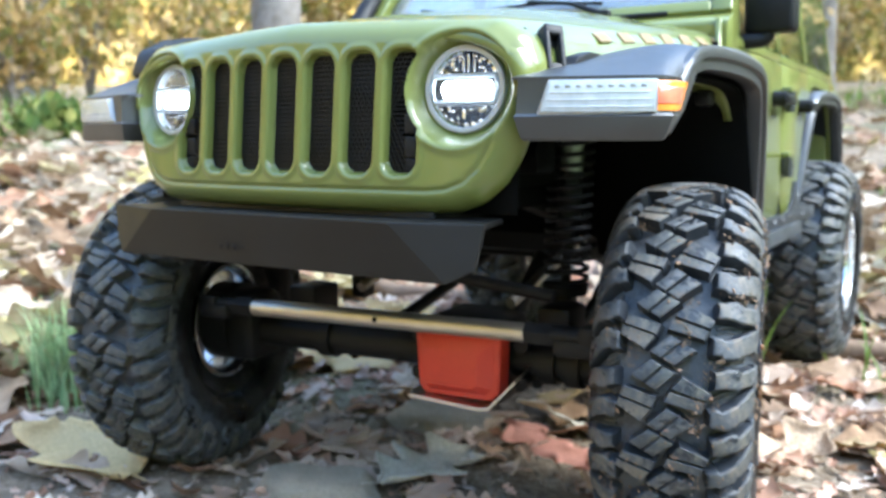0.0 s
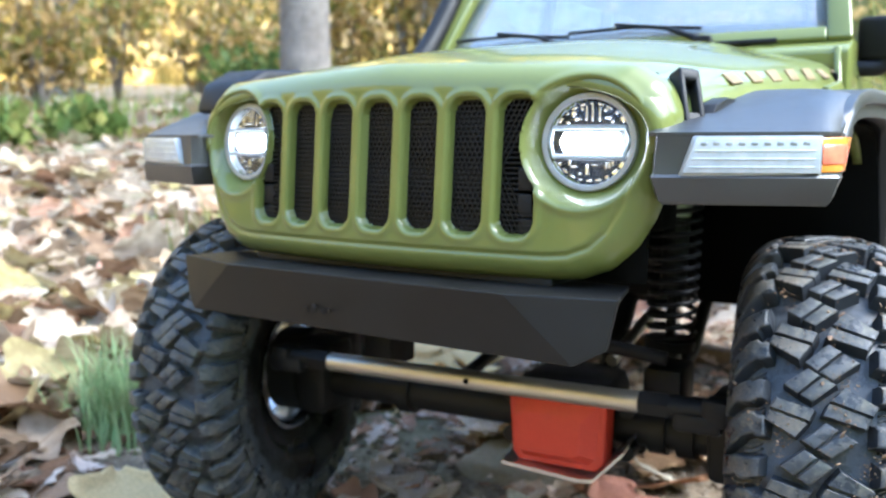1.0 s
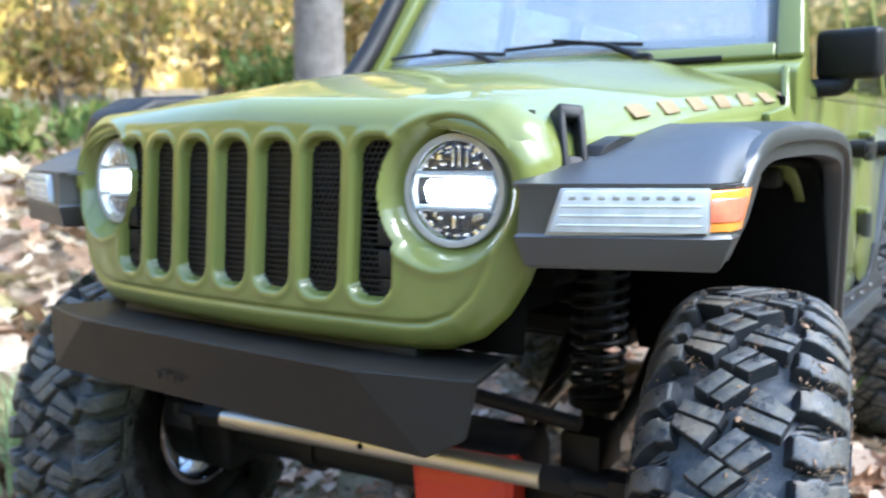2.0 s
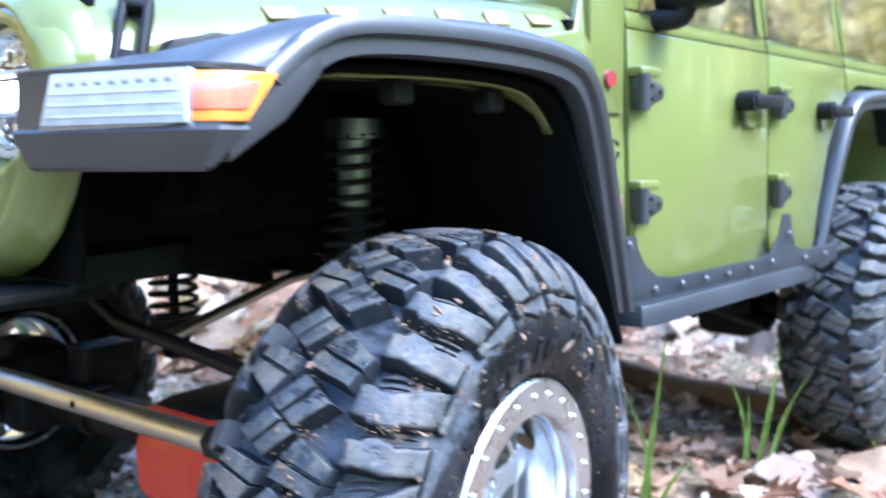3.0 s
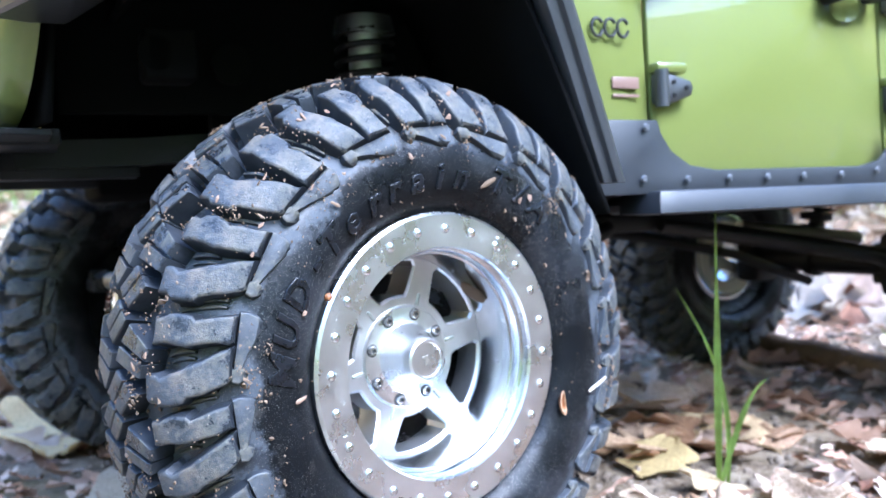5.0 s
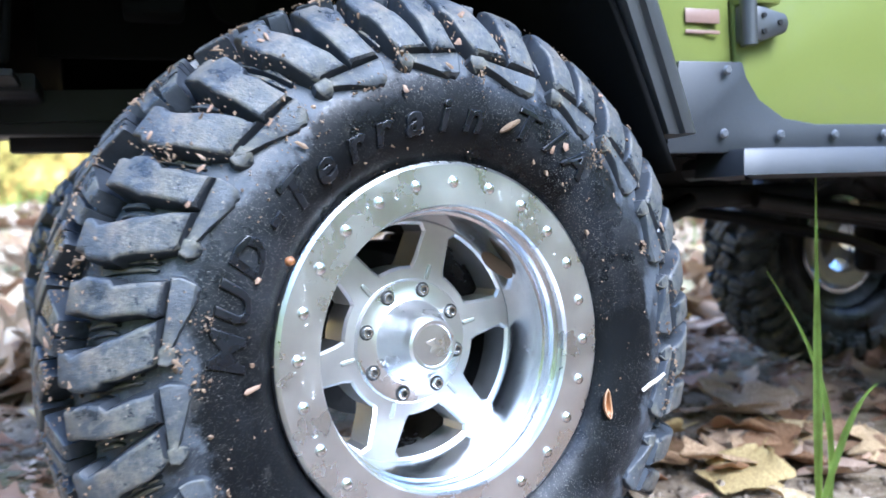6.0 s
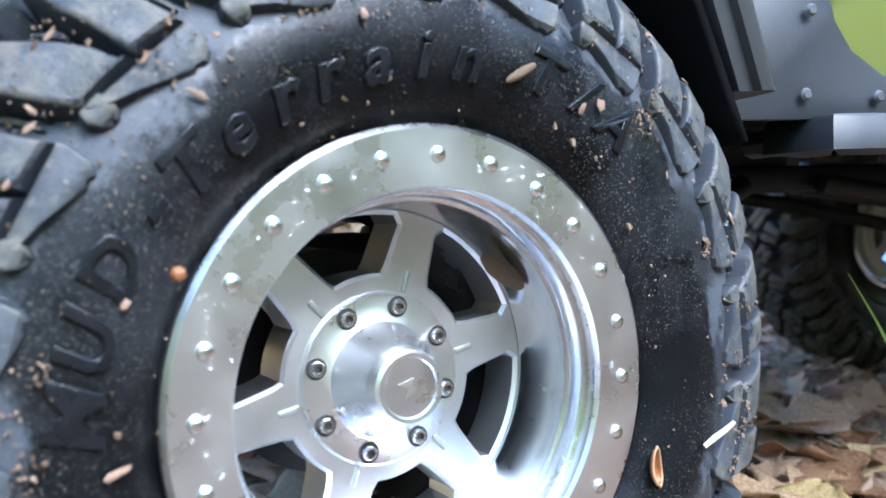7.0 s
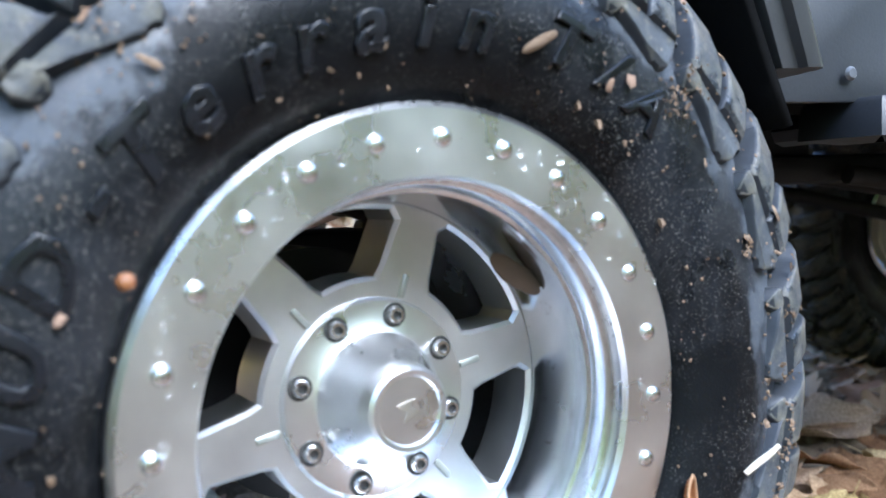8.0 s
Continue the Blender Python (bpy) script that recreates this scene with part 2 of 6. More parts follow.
def led():
    m, t, p = nodes_of("lit_led")
    p.inputs["Base Color"].default_value = (0.8, 0.85, 0.9, 1)
    p.inputs["Emission Color"].default_value = (0.86, 0.92, 1.0, 1)
    p.inputs["Emission Strength"].default_value = 4.0
    return m


LED = led()


def leafy(name, stops, per="island", veins=True, through=0.25, blotch=0.8):
    """Leaves: each one takes its own colour from the stops; blotched, a little light comes through."""
    m, t, p = nodes_of(name)
    if per == "island":
        g = t.nodes.new("ShaderNodeNewGeometry")
        r = g.outputs["Random Per Island"]
    else:
        g = t.nodes.new("ShaderNodeObjectInfo")
        r = g.outputs["Random"]
    base = ramp(t, r, stops)
    a = tex_noise(t, 45, 6)
    b = ramp(t, a, [(0.40, (0.50, 0.44, 0.38)), (0.62, (1, 1, 1))])
    mu = t.nodes.new("ShaderNodeMix")
    mu.data_type, mu.blend_type = "RGBA", "MULTIPLY"
    mu.inputs[0].default_value = blotch
    t.links.new(base, mu.inputs[6])
    t.links.new(b, mu.inputs[7])
    t.links.new(mu.outputs[2], p.inputs["Base Color"])
    p.inputs["Roughness"].default_value = 0.62
    p.inputs["Specular IOR Level"].default_value = 0.35
    if veins:
        bump(t, p, tex_noise(t, 160, 3), 0.4, 0.001)
    tr = t.nodes.new("ShaderNodeBsdfTranslucent")
    t.links.new(mu.outputs[2], tr.inputs[0])
    mx = t.nodes.new("ShaderNodeMixShader")
    mx.inputs[0].default_value = through
    out = t.nodes["Material Output"]
    t.links.new(p.outputs[0], mx.inputs[1])
    t.links.new(tr.outputs[0], mx.inputs[2])
    t.links.new(mx.outputs[0], out.inputs[0])
    return m


DEAD = [(0.0, (0.20, 0.115, 0.06)), (0.14, (0.40, 0.285, 0.175)), (0.28, (0.34, 0.185, 0.11)), (0.42, (0.50, 0.41, 0.28)),
        (0.54, (0.40, 0.34, 0.13)), (0.66, (0.60, 0.53, 0.42)), (0.78, (0.43, 0.315, 0.22)), (0.90, (0.56, 0.47, 0.35)), (1.0, (0.24, 0.155, 0.09))]
LEAF_LITTER = leafy("dead_leaves", DEAD)
LEAF_BITS = leafy("leaf_bits", [(0.0, (0.22, 0.12, 0.07)), (0.2, (0.50, 0.34, 0.24)), (0.4, (0.72, 0.60, 0.48)), (0.55, (0.34, 0.17, 0.10)), (0.7, (0.80, 0.70, 0.60)), (0.85, (0.60, 0.36, 0.26)), (1.0, (0.40, 0.26, 0.16))], blotch=0.6)
# near leaves: the litter colours brightened and warmed, sunlight included in them
LEAF = leafy("sunlit_dead_leaf", [(p, tuple(min(0.8, v * w) for v, w in zip(c, (1.34, 1.22, 1.15)))) for p, c in DEAD], "object")
# pale leaves whose colour also carries the sun patch on the heap
PALE = [(0.0, (0.46, 0.37, 0.29)), (0.25, (0.54, 0.48, 0.40)), (0.42, (0.44, 0.31, 0.24)), (0.52, (0.36, 0.16, 0.085)), (0.62, (0.50, 0.43, 0.35)), (0.85, (0.58, 0.52, 0.45)), (1.0, (0.50, 0.41, 0.29))]
PALE_LEAF = leafy("sunlit_pale_leaf", PALE, "object", through=0.35, blotch=0.45)
GRASS = leafy("grass_blades", [(0.0, (0.10, 0.20, 0.03)), (0.5, (0.17, 0.30, 0.05)), (1.0, (0.30, 0.36, 0.10))], veins=False, through=0.35)
BLUEGRASS = leafy("pale_green_blades", [(0.0, (0.26, 0.42, 0.18)), (1.0, (0.46, 0.58, 0.30))], veins=False, through=0.35)
# lighter copy of the grass for near blades, with their sunlight in the colour
NEARGRASS = leafy("lit_grass_blades", [(0.0, (0.24, 0.42, 0.07)), (0.5, (0.34, 0.50, 0.12)), (1.0, (0.42, 0.52, 0.18))], veins=False, through=0.45)
GOLD = leafy("autumn_foliage", [(0.0, (0.17, 0.20, 0.05)), (0.3, (0.32, 0.25, 0.06)), (0.6, (0.50, 0.33, 0.12)), (0.85, (0.66, 0.50, 0.27)), (1.0, (0.20, 0.23, 0.07))], veins=False, through=0.45)
GREENERY = leafy("green_foliage", [(0.0, (0.08, 0.14, 0.03)), (0.6, (0.16, 0.24, 0.06)), (1.0, (0.34, 0.34, 0.09))], veins=False, through=0.4)


def soil():
    m, t, p = nodes_of("stony_soil")
    a, b, c = tex_noise(t, 3.0, 5), tex_noise(t, 40, 8, 0.7), tex_noise(t, 330, 6, 0.7)
    base = ramp(t, b, [(0.3, (0.055, 0.038, 0.024)), (0.48, (0.17, 0.125, 0.080)), (0.66, (0.34, 0.275, 0.195))])
    moss = mix(t, ramp(t, a, [(0.52, (0, 0, 0)), (0.66, (1, 1, 1))]), base, (0.10, 0.12, 0.035))
    stony = mix(t, ramp(t, c, [(0.5, (0, 0, 0)), (0.66, (0.7, 0.7, 0.7))]), moss, (0.40, 0.33, 0.26))
    # ground turns green on the unseen +x side, added to tint the wheel's reflections
    co = t.nodes.new("ShaderNodeTexCoord")
    xyz = t.nodes.new("ShaderNodeSeparateXYZ")
    t.links.new(co.outputs["Object"], xyz.inputs[0])
    side = t.nodes.new("ShaderNodeMapRange")
    side.inputs[1].default_value, side.inputs[2].default_value = 1.5, 3.1
    drift = t.nodes.new("ShaderNodeMath")
    drift.operation = "MULTIPLY_ADD"
    t.links.new(a, drift.inputs[0])
    drift.inputs[1].default_value = 2.4
    t.links.new(xyz.outputs[0], drift.inputs[2])
    t.links.new(drift.outputs[0], side.inputs[0])
    put(t, p, "Base Color", mix(t, side.outputs[0], stony, ramp(t, b, [(0.35, (0.09, 0.15, 0.04)), (0.65, (0.26, 0.34, 0.13))])))
    p.inputs["Roughness"].default_value = 0.92
    p.inputs["Specular IOR Level"].default_value = 0.25
    bump(t, p, c, 0.9, 0.003)
    return m


SOIL = soil()


def far_woods():
    """Distant autumn woods, out of focus: broad patches of gold, olive and brown, with an added glow."""
    m, t, p = nodes_of("distant_woods")
    a, b = tex_noise(t, 0.9, 6, 0.65, "Object"), tex_noise(t, 3.4, 4, 0.6, "Object")
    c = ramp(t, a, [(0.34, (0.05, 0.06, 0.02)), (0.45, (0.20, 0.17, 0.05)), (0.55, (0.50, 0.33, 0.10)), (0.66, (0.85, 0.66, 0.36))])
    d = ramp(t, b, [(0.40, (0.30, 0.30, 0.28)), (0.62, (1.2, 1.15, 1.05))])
    mu = t.nodes.new("ShaderNodeMix")
    mu.data_type, mu.blend_type = "RGBA", "MULTIPLY"
    mu.inputs[0].default_value = 1.0
    # paler green towards +x, out of view, added to brighten reflections in the metal
    g = ramp(t, a, [(0.34, (0.07, 0.10, 0.03)), (0.48, (0.22, 0.28, 0.10)), (0.58, (0.50, 0.54, 0.30)), (0.66, (0.85, 0.88, 0.72))])
    co = t.nodes.new("ShaderNodeTexCoord")
    xyz = t.nodes.new("ShaderNodeSeparateXYZ")
    t.links.new(co.outputs["Object"], xyz.inputs[0])
    side = t.nodes.new("ShaderNodeMapRange")
    side.inputs[1].default_value, side.inputs[2].default_value = 1.0, 7.0
    t.links.new(xyz.outputs[0], side.inputs[0])
    t.links.new(mix(t, side.outputs[0], c, g), mu.inputs[6])
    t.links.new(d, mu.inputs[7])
    t.links.new(mu.outputs[2], p.inputs["Base Color"])
    # the backdrop emits a little of its own colour, so the woods read as lit
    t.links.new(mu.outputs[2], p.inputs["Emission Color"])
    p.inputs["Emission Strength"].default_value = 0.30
    p.inputs["Roughness"].default_value = 1.0
    p.inputs["Specular IOR Level"].default_value = 0.0
    return m


WOODS = far_woods()


# ---- mesh helpers ----
def link_mesh(name, me, material, parent=None, label="", angle=38):
    me.materials.append(material)
    if len(me.polygons):
        me.polygons.foreach_set("use_smooth", [True] * len(me.polygons))
        me.set_sharp_from_angle(angle=radians(angle))
    ob = new(name, me)
    if parent is not None:
        ob.parent = parent
    return tagged(ob, label) if label else ob


def part(name, bm, material, parent=None, label="", angle=38):
    """Links a bmesh as one mesh object under a thing or a part."""
    me = bpy.data.meshes.new(name)
    bmesh.ops.recalc_face_normals(bm, faces=bm.faces)
    bm.to_mesh(me)
    bm.free()
    return link_mesh(name, me, material, parent, label, angle)


def raw(name, verts, faces, material, parent=None, label="", angle=38):
    me = bpy.data.meshes.new(name)
    me.from_pydata([tuple(v) for v in verts], [], faces)
    me.update()
    return link_mesh(name, me, material, parent, label, angle)


def merge(bm, tmp):
    me = bpy.data.meshes.new("tmp")
    tmp.to_mesh(me)
    tmp.free()
    bm.from_mesh(me)
    bpy.data.meshes.remove(me)
    return bm


def soften(tmp, bev, seg=2, angle=30):
    if bev > 0:
        sharp = [e for e in tmp.edges if len(e.link_faces) == 2 and e.calc_face_angle(0) > radians(angle)]
        bmesh.ops.bevel(tmp, geom=sharp, offset=bev, segments=seg, profile=0.5, affect="EDGES", clamp_overlap=True)


def box(bm, c, s, bev=0.0008, turn=(0, 0, 0), seg=2):
    tmp = bmesh.new()
    bmesh.ops.create_cube(tmp, size=1.0)
    bmesh.ops.scale(tmp, vec=s, verts=tmp.verts)
    soften(tmp, bev, seg)
    bmesh.ops.transform(tmp, matrix=pose(*c, *turn), verts=tmp.verts)
    return merge(bm, tmp)


def prism(bm, poly, axis, a, b, bev=0.0, seg=2):
    """A polygon of two coordinates, drawn out along an axis from a to b."""
    tmp = bmesh.new()

    def at(p, d):
        return {"x": (d, p[0], p[1]), "y": (p[0], d, p[1]), "z": (p[0], p[1], d)}[axis]
    low, high = [tmp.verts.new(at(p, a)) for p in poly], [tmp.verts.new(at(p, b)) for p in poly]
    n = len(poly)
    tmp.faces.new(low)
    tmp.faces.new(high[::-1])
    for i in range(n):
        tmp.faces.new((low[i], high[i], high[(i + 1) % n], low[(i + 1) % n]))
    bmesh.ops.recalc_face_normals(tmp, faces=tmp.faces)
    soften(tmp, bev, seg)
    return merge(bm, tmp)


def rings(bm, loops, closed=True, cap=True):
    """Joins loops of equal count into a skin."""
    rows = [[bm.verts.new(p) for p in loop] for loop in loops]
    n = len(rows[0])
    for a, b in zip(rows, rows[1:]):
        for i in range(n if closed else n - 1):
            bm.faces.new((a[i], a[(i + 1) % n], b[(i + 1) % n], b[i]))
    if cap and closed:
        bm.faces.new(rows[0][::-1])
        bm.faces.new(rows[-1])
    return bm


def rod(bm, p, q, r0, r1=None, n=20, cap=True):
    p, q = Vector(p), Vector(q)
    u = (q - p).normalized()
    s = u.orthogonal().normalized()
    w = u.cross(s)
    r1 = r0 if r1 is None else r1
    loops = []
    for c, r in ((p, r0), (q, r1)):
        loops.append([c + (s * math.cos(a) + w * math.sin(a)) * r for a in (math.tau * i / n for i in range(n))])
    return rings(bm, loops, cap=cap)


def tube(bm, pts, radius, n=10, cap=True):
    """A round bar along a line of points; radius a number or one per point."""
    pts = [Vector(p) for p in pts]
    rad = radius if isinstance(radius, (list, tuple)) else [radius] * len(pts)
    loops, side = [], None
    for i, p in enumerate(pts):
        u = (pts[min(i + 1, len(pts) - 1)] - pts[max(i - 1, 0)]).normalized()
        side = u.orthogonal().normalized() if side is None else (side - u * side.dot(u)).normalized()
        w = u.cross(side)
        loops.append([p + (side * math.cos(a) + w * math.sin(a)) * rad[i] for a in (math.tau * k / n for k in range(n))])
    return rings(bm, loops, cap=cap)


def lathe(bm, profile, n=64, cap=False):
    """Turns (x, r) about the X axis."""
    return rings(bm, [[(x, r * math.cos(a), r * math.sin(a)) for a in (math.tau * i / n for i in range(n))] for x, r in profile], cap=cap)


def smooth_line(pts, n):
    """n points on a smooth curve through pts."""
    P = np.array(pts, float)
    d = np.concatenate([[0], np.cumsum(np.linalg.norm(np.diff(P, axis=0), axis=1))])
    out = []
    for s in np.linspace(0, d[-1], n):
        i = int(min(np.searchsorted(d, s, side="right") - 1, len(P) - 2))
        t = (s - d[i]) / max(d[i + 1] - d[i], 1e-9)
        p0, p1, p2, p3 = P[max(i - 1, 0)], P[i], P[i + 1], P[min(i + 2, len(P) - 1)]
        m1 = (p2 - p0) * 0.5 if i > 0 else p2 - p1
        m2 = (p3 - p1) * 0.5 if i < len(P) - 2 else p2 - p1
        out.append((2 * t**3 - 3 * t**2 + 1) * p1 + (t**3 - 2 * t**2 + t) * m1 + (-2 * t**3 + 3 * t**2) * p2 + (t**3 - t**2) * m2)
    return np.array(out)


def sheet(bm, grid):
    rows = [[bm.verts.new(tuple(p)) for p in row] for row in grid]
    for a, b in zip(rows, rows[1:]):
        for i in range(len(a) - 1):
            bm.faces.new((a[i], a[i + 1], b[i + 1], b[i]))
    return bm


def thicken(ob, thickness, offset=-1.0):
    s = ob.modifiers.new("thickness", "SOLIDIFY")
    s.thickness, s.offset = thickness, offset
    return ob


def inside(P, poly):
    x, z = P
    c = np.zeros(x.shape, bool)
    for (x0, z0), (x1, z1) in zip(poly, poly[1:] + poly[:1]):
        hit = ((z0 > z) != (z1 > z)) & (x < (x1 - x0) * (z - z0) / (z1 - z0 + 1e-12) + x0)
        c ^= hit
    return c


def signed(P, poly):
    """Distance to a polygon's outline, negative inside."""
    x, z = P
    d = np.full(x.shape, 9.0)
    for (x0, z0), (x1, z1) in zip(poly, poly[1:] + poly[:1]):
        ex, ez = x1 - x0, z1 - z0
        t = np.clip(((x - x0) * ex + (z - z0) * ez) / (ex * ex + ez * ez), 0, 1)
        d = np.minimum(d, np.hypot(x - x0 - t * ex, z - z0 - t * ez))
    return np.where(inside(P, poly), -d, d)


def mirrored(poly):
    return poly + [(-x, z) for x, z in reversed(poly) if abs(x) > 1e-9]


# ---- the model truck ----
truck = tagged(new("model_truck"), "olive green scale model off-road truck with black fenders and lit headlights", "model car")
LAMP_X, LAMP_Z = 0.0855, 0.2180


def nose_y(x, z):
    return -0.1180 + 0.9 * x * x + (z - 0.2) * 0.09


def smoothstep(v):
    v = np.clip(v, 0, 1)
    return v * v * (3 - 2 * v)


SLOT_X = [-0.0615 + 0.0205 * i for i in range(7)]


def slot_distance(X, Z):
    s = np.full(X.shape, 9.0)
    for c in SLOT_X:
        qx, qz = np.abs(X - c) - 0.0016, np.abs(Z - 0.2092) - 0.0192
        s = np.minimum(s, np.hypot(np.maximum(qx, 0), np.maximum(qz, 0)) + np.minimum(np.maximum(qx, qz), 0) - 0.0061)
    lamp = np.minimum(np.hypot(X - LAMP_X, Z - LAMP_Z), np.hypot(X + LAMP_X, Z - LAMP_Z))
    return np.maximum(s, 0.0228 - lamp), lamp


def grille_panel():
    step = 0.0006
    xs, zs = np.arange(-0.1182, 0.1183, step), np.arange(0.1620, 0.2600, step)
    X, Z = np.meshgrid(xs, zs, indexing="ij")
    r = 0.011
    core = mirrored([(0.0, 0.179), (0.074, 0.179), (0.0820, 0.1797), (0.0890, 0.1825), (0.0945, 0.1878), (0.0988, 0.1955), (0.1020, 0.2050), (0.1040, 0.2140), (0.1046, 0.2245), (0.1020, 0.2310), (0.0965, 0.2345), (0.0, 0.2385)])
    E = r - signed((X, Z), core)
    gx, gz = np.gradient(E, step)
    g = np.hypot(gx, gz) + 1e-9
    edge = (E < 0) & (E > -step * 1.5)
    X, Z = np.where(edge, X - gx / g**2 * E, X), np.where(edge, Z - gz / g**2 * E, Z)
    e = np.clip(E, 0, r)
    Y = nose_y(X, Z) + r - np.sqrt(np.maximum(r * r - (r - e) ** 2, 0))
    low = smoothstep((0.236 - Z) / 0.006)
    Y += low * 0.0010 * np.exp(-((E - 0.0098) / 0.0010) ** 2)
    s, lamp = slot_distance(X, Z)
    Y -= 0.0007 * np.exp(-((s - 0.0018) / 0.0014) ** 2)
    Y += 0.0036 * smoothstep((0.0003 - s) / 0.0010)
    Y -= 0.0009 * np.exp(-((lamp - 0.0240) / 0.0016) ** 2)
    Y += 0.0082 * smoothstep((0.0236 - lamp) / 0.0068)
    keep = (E > -step * 1.5)
    hole = (s < -0.0006) | (lamp < 0.0150)
    index = -np.ones(X.shape, int)
    faces, verts = [], []
    nx, nz = X.shape
    ok = keep[:-1, :-1] & keep[1:, :-1] & keep[1:, 1:] & keep[:-1, 1:]
    gone = hole[:-1, :-1] & hole[1:, :-1] & hole[1:, 1:] & hole[:-1, 1:]
    for i, j in zip(*np.nonzero(ok & ~gone)):
        f = []
        for a, b in ((i, j), (i + 1, j), (i + 1, j + 1), (i, j + 1)):
            if index[a, b] < 0:
                index[a, b] = len(verts)
                verts.append((X[a, b], Y[a, b], Z[a, b]))
            f.append(int(index[a, b]))
        faces.append(f)
    ob = raw("grille_panel", verts, faces, PAINT, truck, "glossy olive grille panel with seven slots", 60)
    return ob


grille = grille_panel()

# black net behind the slots
bm = bmesh.new()
for k in range(-60, 61):
    for lean in (-1, 1):
        x0 = k * 0.0021
        a, b = (x0 - lean * 0.014, 0.181), (x0 + lean * 0.014, 0.237)
        if max(abs(a[0]), abs(b[0])) < 0.070 and abs(x0) < 0.062:
            pts = [(a[0] + (b[0] - a[0]) * t, 0, a[1] + (b[1] - a[1]) * t) for t in (0, 0.5, 1)]
            tube(bm, [(x, nose_y(x, z) + 0.0040, z) for x, _, z in pts], 0.00036, 4)
for k in range(30):
    z = 0.182 + k * 0.0019
    tube(bm, [(x, nose_y(x, z) + 0.0037, z) for x in np.linspace(-1, 1, 13) * (0.0690 if z < 0.199 else 0.0635)], 0.00042, 4)
part("grille_net", bm, BLACK, truck, "black mesh grille insert")
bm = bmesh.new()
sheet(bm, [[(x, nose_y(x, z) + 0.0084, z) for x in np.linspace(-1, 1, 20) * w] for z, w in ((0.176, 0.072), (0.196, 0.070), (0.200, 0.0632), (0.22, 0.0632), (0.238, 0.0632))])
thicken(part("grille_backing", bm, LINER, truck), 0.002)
# added sheet that stops light from showing through the outer slots
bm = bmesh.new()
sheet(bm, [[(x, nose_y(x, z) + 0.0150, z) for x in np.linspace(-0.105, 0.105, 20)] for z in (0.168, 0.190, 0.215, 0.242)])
thicken(part("front_liner", bm, LINER, truck, "added black sheet that keeps light out of the grille"), 0.002)
for sx in (-1, 1):
    bm = bmesh.new()
    for k in range(3):
        box(bm, (sx * 0.0645, nose_y(0.0645, 0.2) + 0.0042, 0.1865 + k * 0.009), (0.0058, 0.003, 0.0078), 0.0007)
    part("louvre_panel", bm, BLACK, truck, "black louvred panel behind the outer slot")


# headlights
def headlight(sx):
    slope = math.degrees(math.atan(1.8 * LAMP_X))
    base = Matrix.Translation((sx * LAMP_X, nose_y(LAMP_X, LAMP_Z) + 0.0062, LAMP_Z)) @ pose(0, 0, 0, 0, 0, sx * slope * 0.8) @ pose(0, 0, 0, -4, 0, 0) @ pose(0, 0, 0, 0, 0, -90)
    bm = bmesh.new()   # local x points out of the lamp
    lathe(bm, [(-0.006, 0.0176), (-0.0004, 0.0175), (0.0002, 0.0172), (0.0003, 0.0166), (0.0000, 0.0153), (-0.0008, 0.0150), (-0.006, 0.0149)], 64)
    lamp = part("headlight", bm, SATIN, truck, "round headlight, lit, with grey bezel")
    lamp.matrix_basis = base
    bm = bmesh.new()
    lathe(bm, [(-0.0062, 0.0001), (-0.006, 0.008), (-0.004, 0.0155)], 48)
    part("lamp_bowl", bm, DARKLENS, lamp)
    bm = bmesh.new()
    hexa = [(-0.0134, 0.0004), (-0.0120, 0.0044), (0.0120, 0.0044), (0.0134, 0.0004), (0.0118, -0.0046), (-0.0118, -0.0046)]
    prism(bm, [(y * 0.86, z * 0.80) for y, z in hexa], "x", -0.0040, -0.0020, 0.0010)
    part("led_bar", bm, LED, lamp, "bright white lit lamp bar")
    bm = bmesh.new()
    ring = [(y * 1.09, z * 1.14) for y, z in hexa]
    tube(bm, [(-0.0006, y, z) for y, z in ring + ring[:1]], 0.0010, 8)
    part("led_frame", bm, LAMPWHITE, lamp, "thin bright frame")
    # bright facets: dashes round the rim, upright bars and stepped blocks above and below the lit bar
    facets = []
    for k in range(26):
        a = math.tau * (k + 0.5) / 26
        if abs(math.sin(a)) > 0.42:
            facets.append((0.0136 * math.cos(a), 0.0136 * math.sin(a), 0.0006, 0.0021 if k % 3 else 0.0011, math.degrees(a)))
    for y, z, w, h in ((-0.0018, 0.0102, 0.0005, 0.0054), (0.0004, 0.0104, 0.0005, 0.0058), (0.0030, 0.0098, 0.0005, 0.0046), (-0.0052, 0.0082, 0.0022, 0.0007), (-0.0066, 0.0102, 0.0016, 0.0016), (0.0062, 0.0086, 0.0024, 0.0006),
                       (0.0078, 0.0072, 0.0010, 0.0010), (-0.0086, 0.0070, 0.0018, 0.0005), (0.0052, 0.0112, 0.0012, 0.0010), (-0.0034, 0.0118, 0.0012, 0.0006), (-0.0010, -0.0096, 0.0010, 0.0036), (0.0018, -0.0080, 0.0016, 0.0005),
                       (0.0060, -0.0082, 0.0005, 0.0022), (0.0072, -0.0078, 0.0005, 0.0022), (0.0084, -0.0074, 0.0005, 0.0020), (-0.0060, -0.0086, 0.0020, 0.0007), (-0.0076, -0.0074, 0.0007, 0.0018), (-0.0036, -0.0112, 0.0014, 0.0006)):
        facets.append((y, z, w, h, 0.0))
    for y, z, w, h, a in facets:
        bm = bmesh.new()
        box(bm, (-0.0030, y, z), (0.0008, w, h), 0.0001, (a, 0, 0), 1)
        part("reflector_facet", bm, CHROME, lamp)
    bm = bmesh.new()
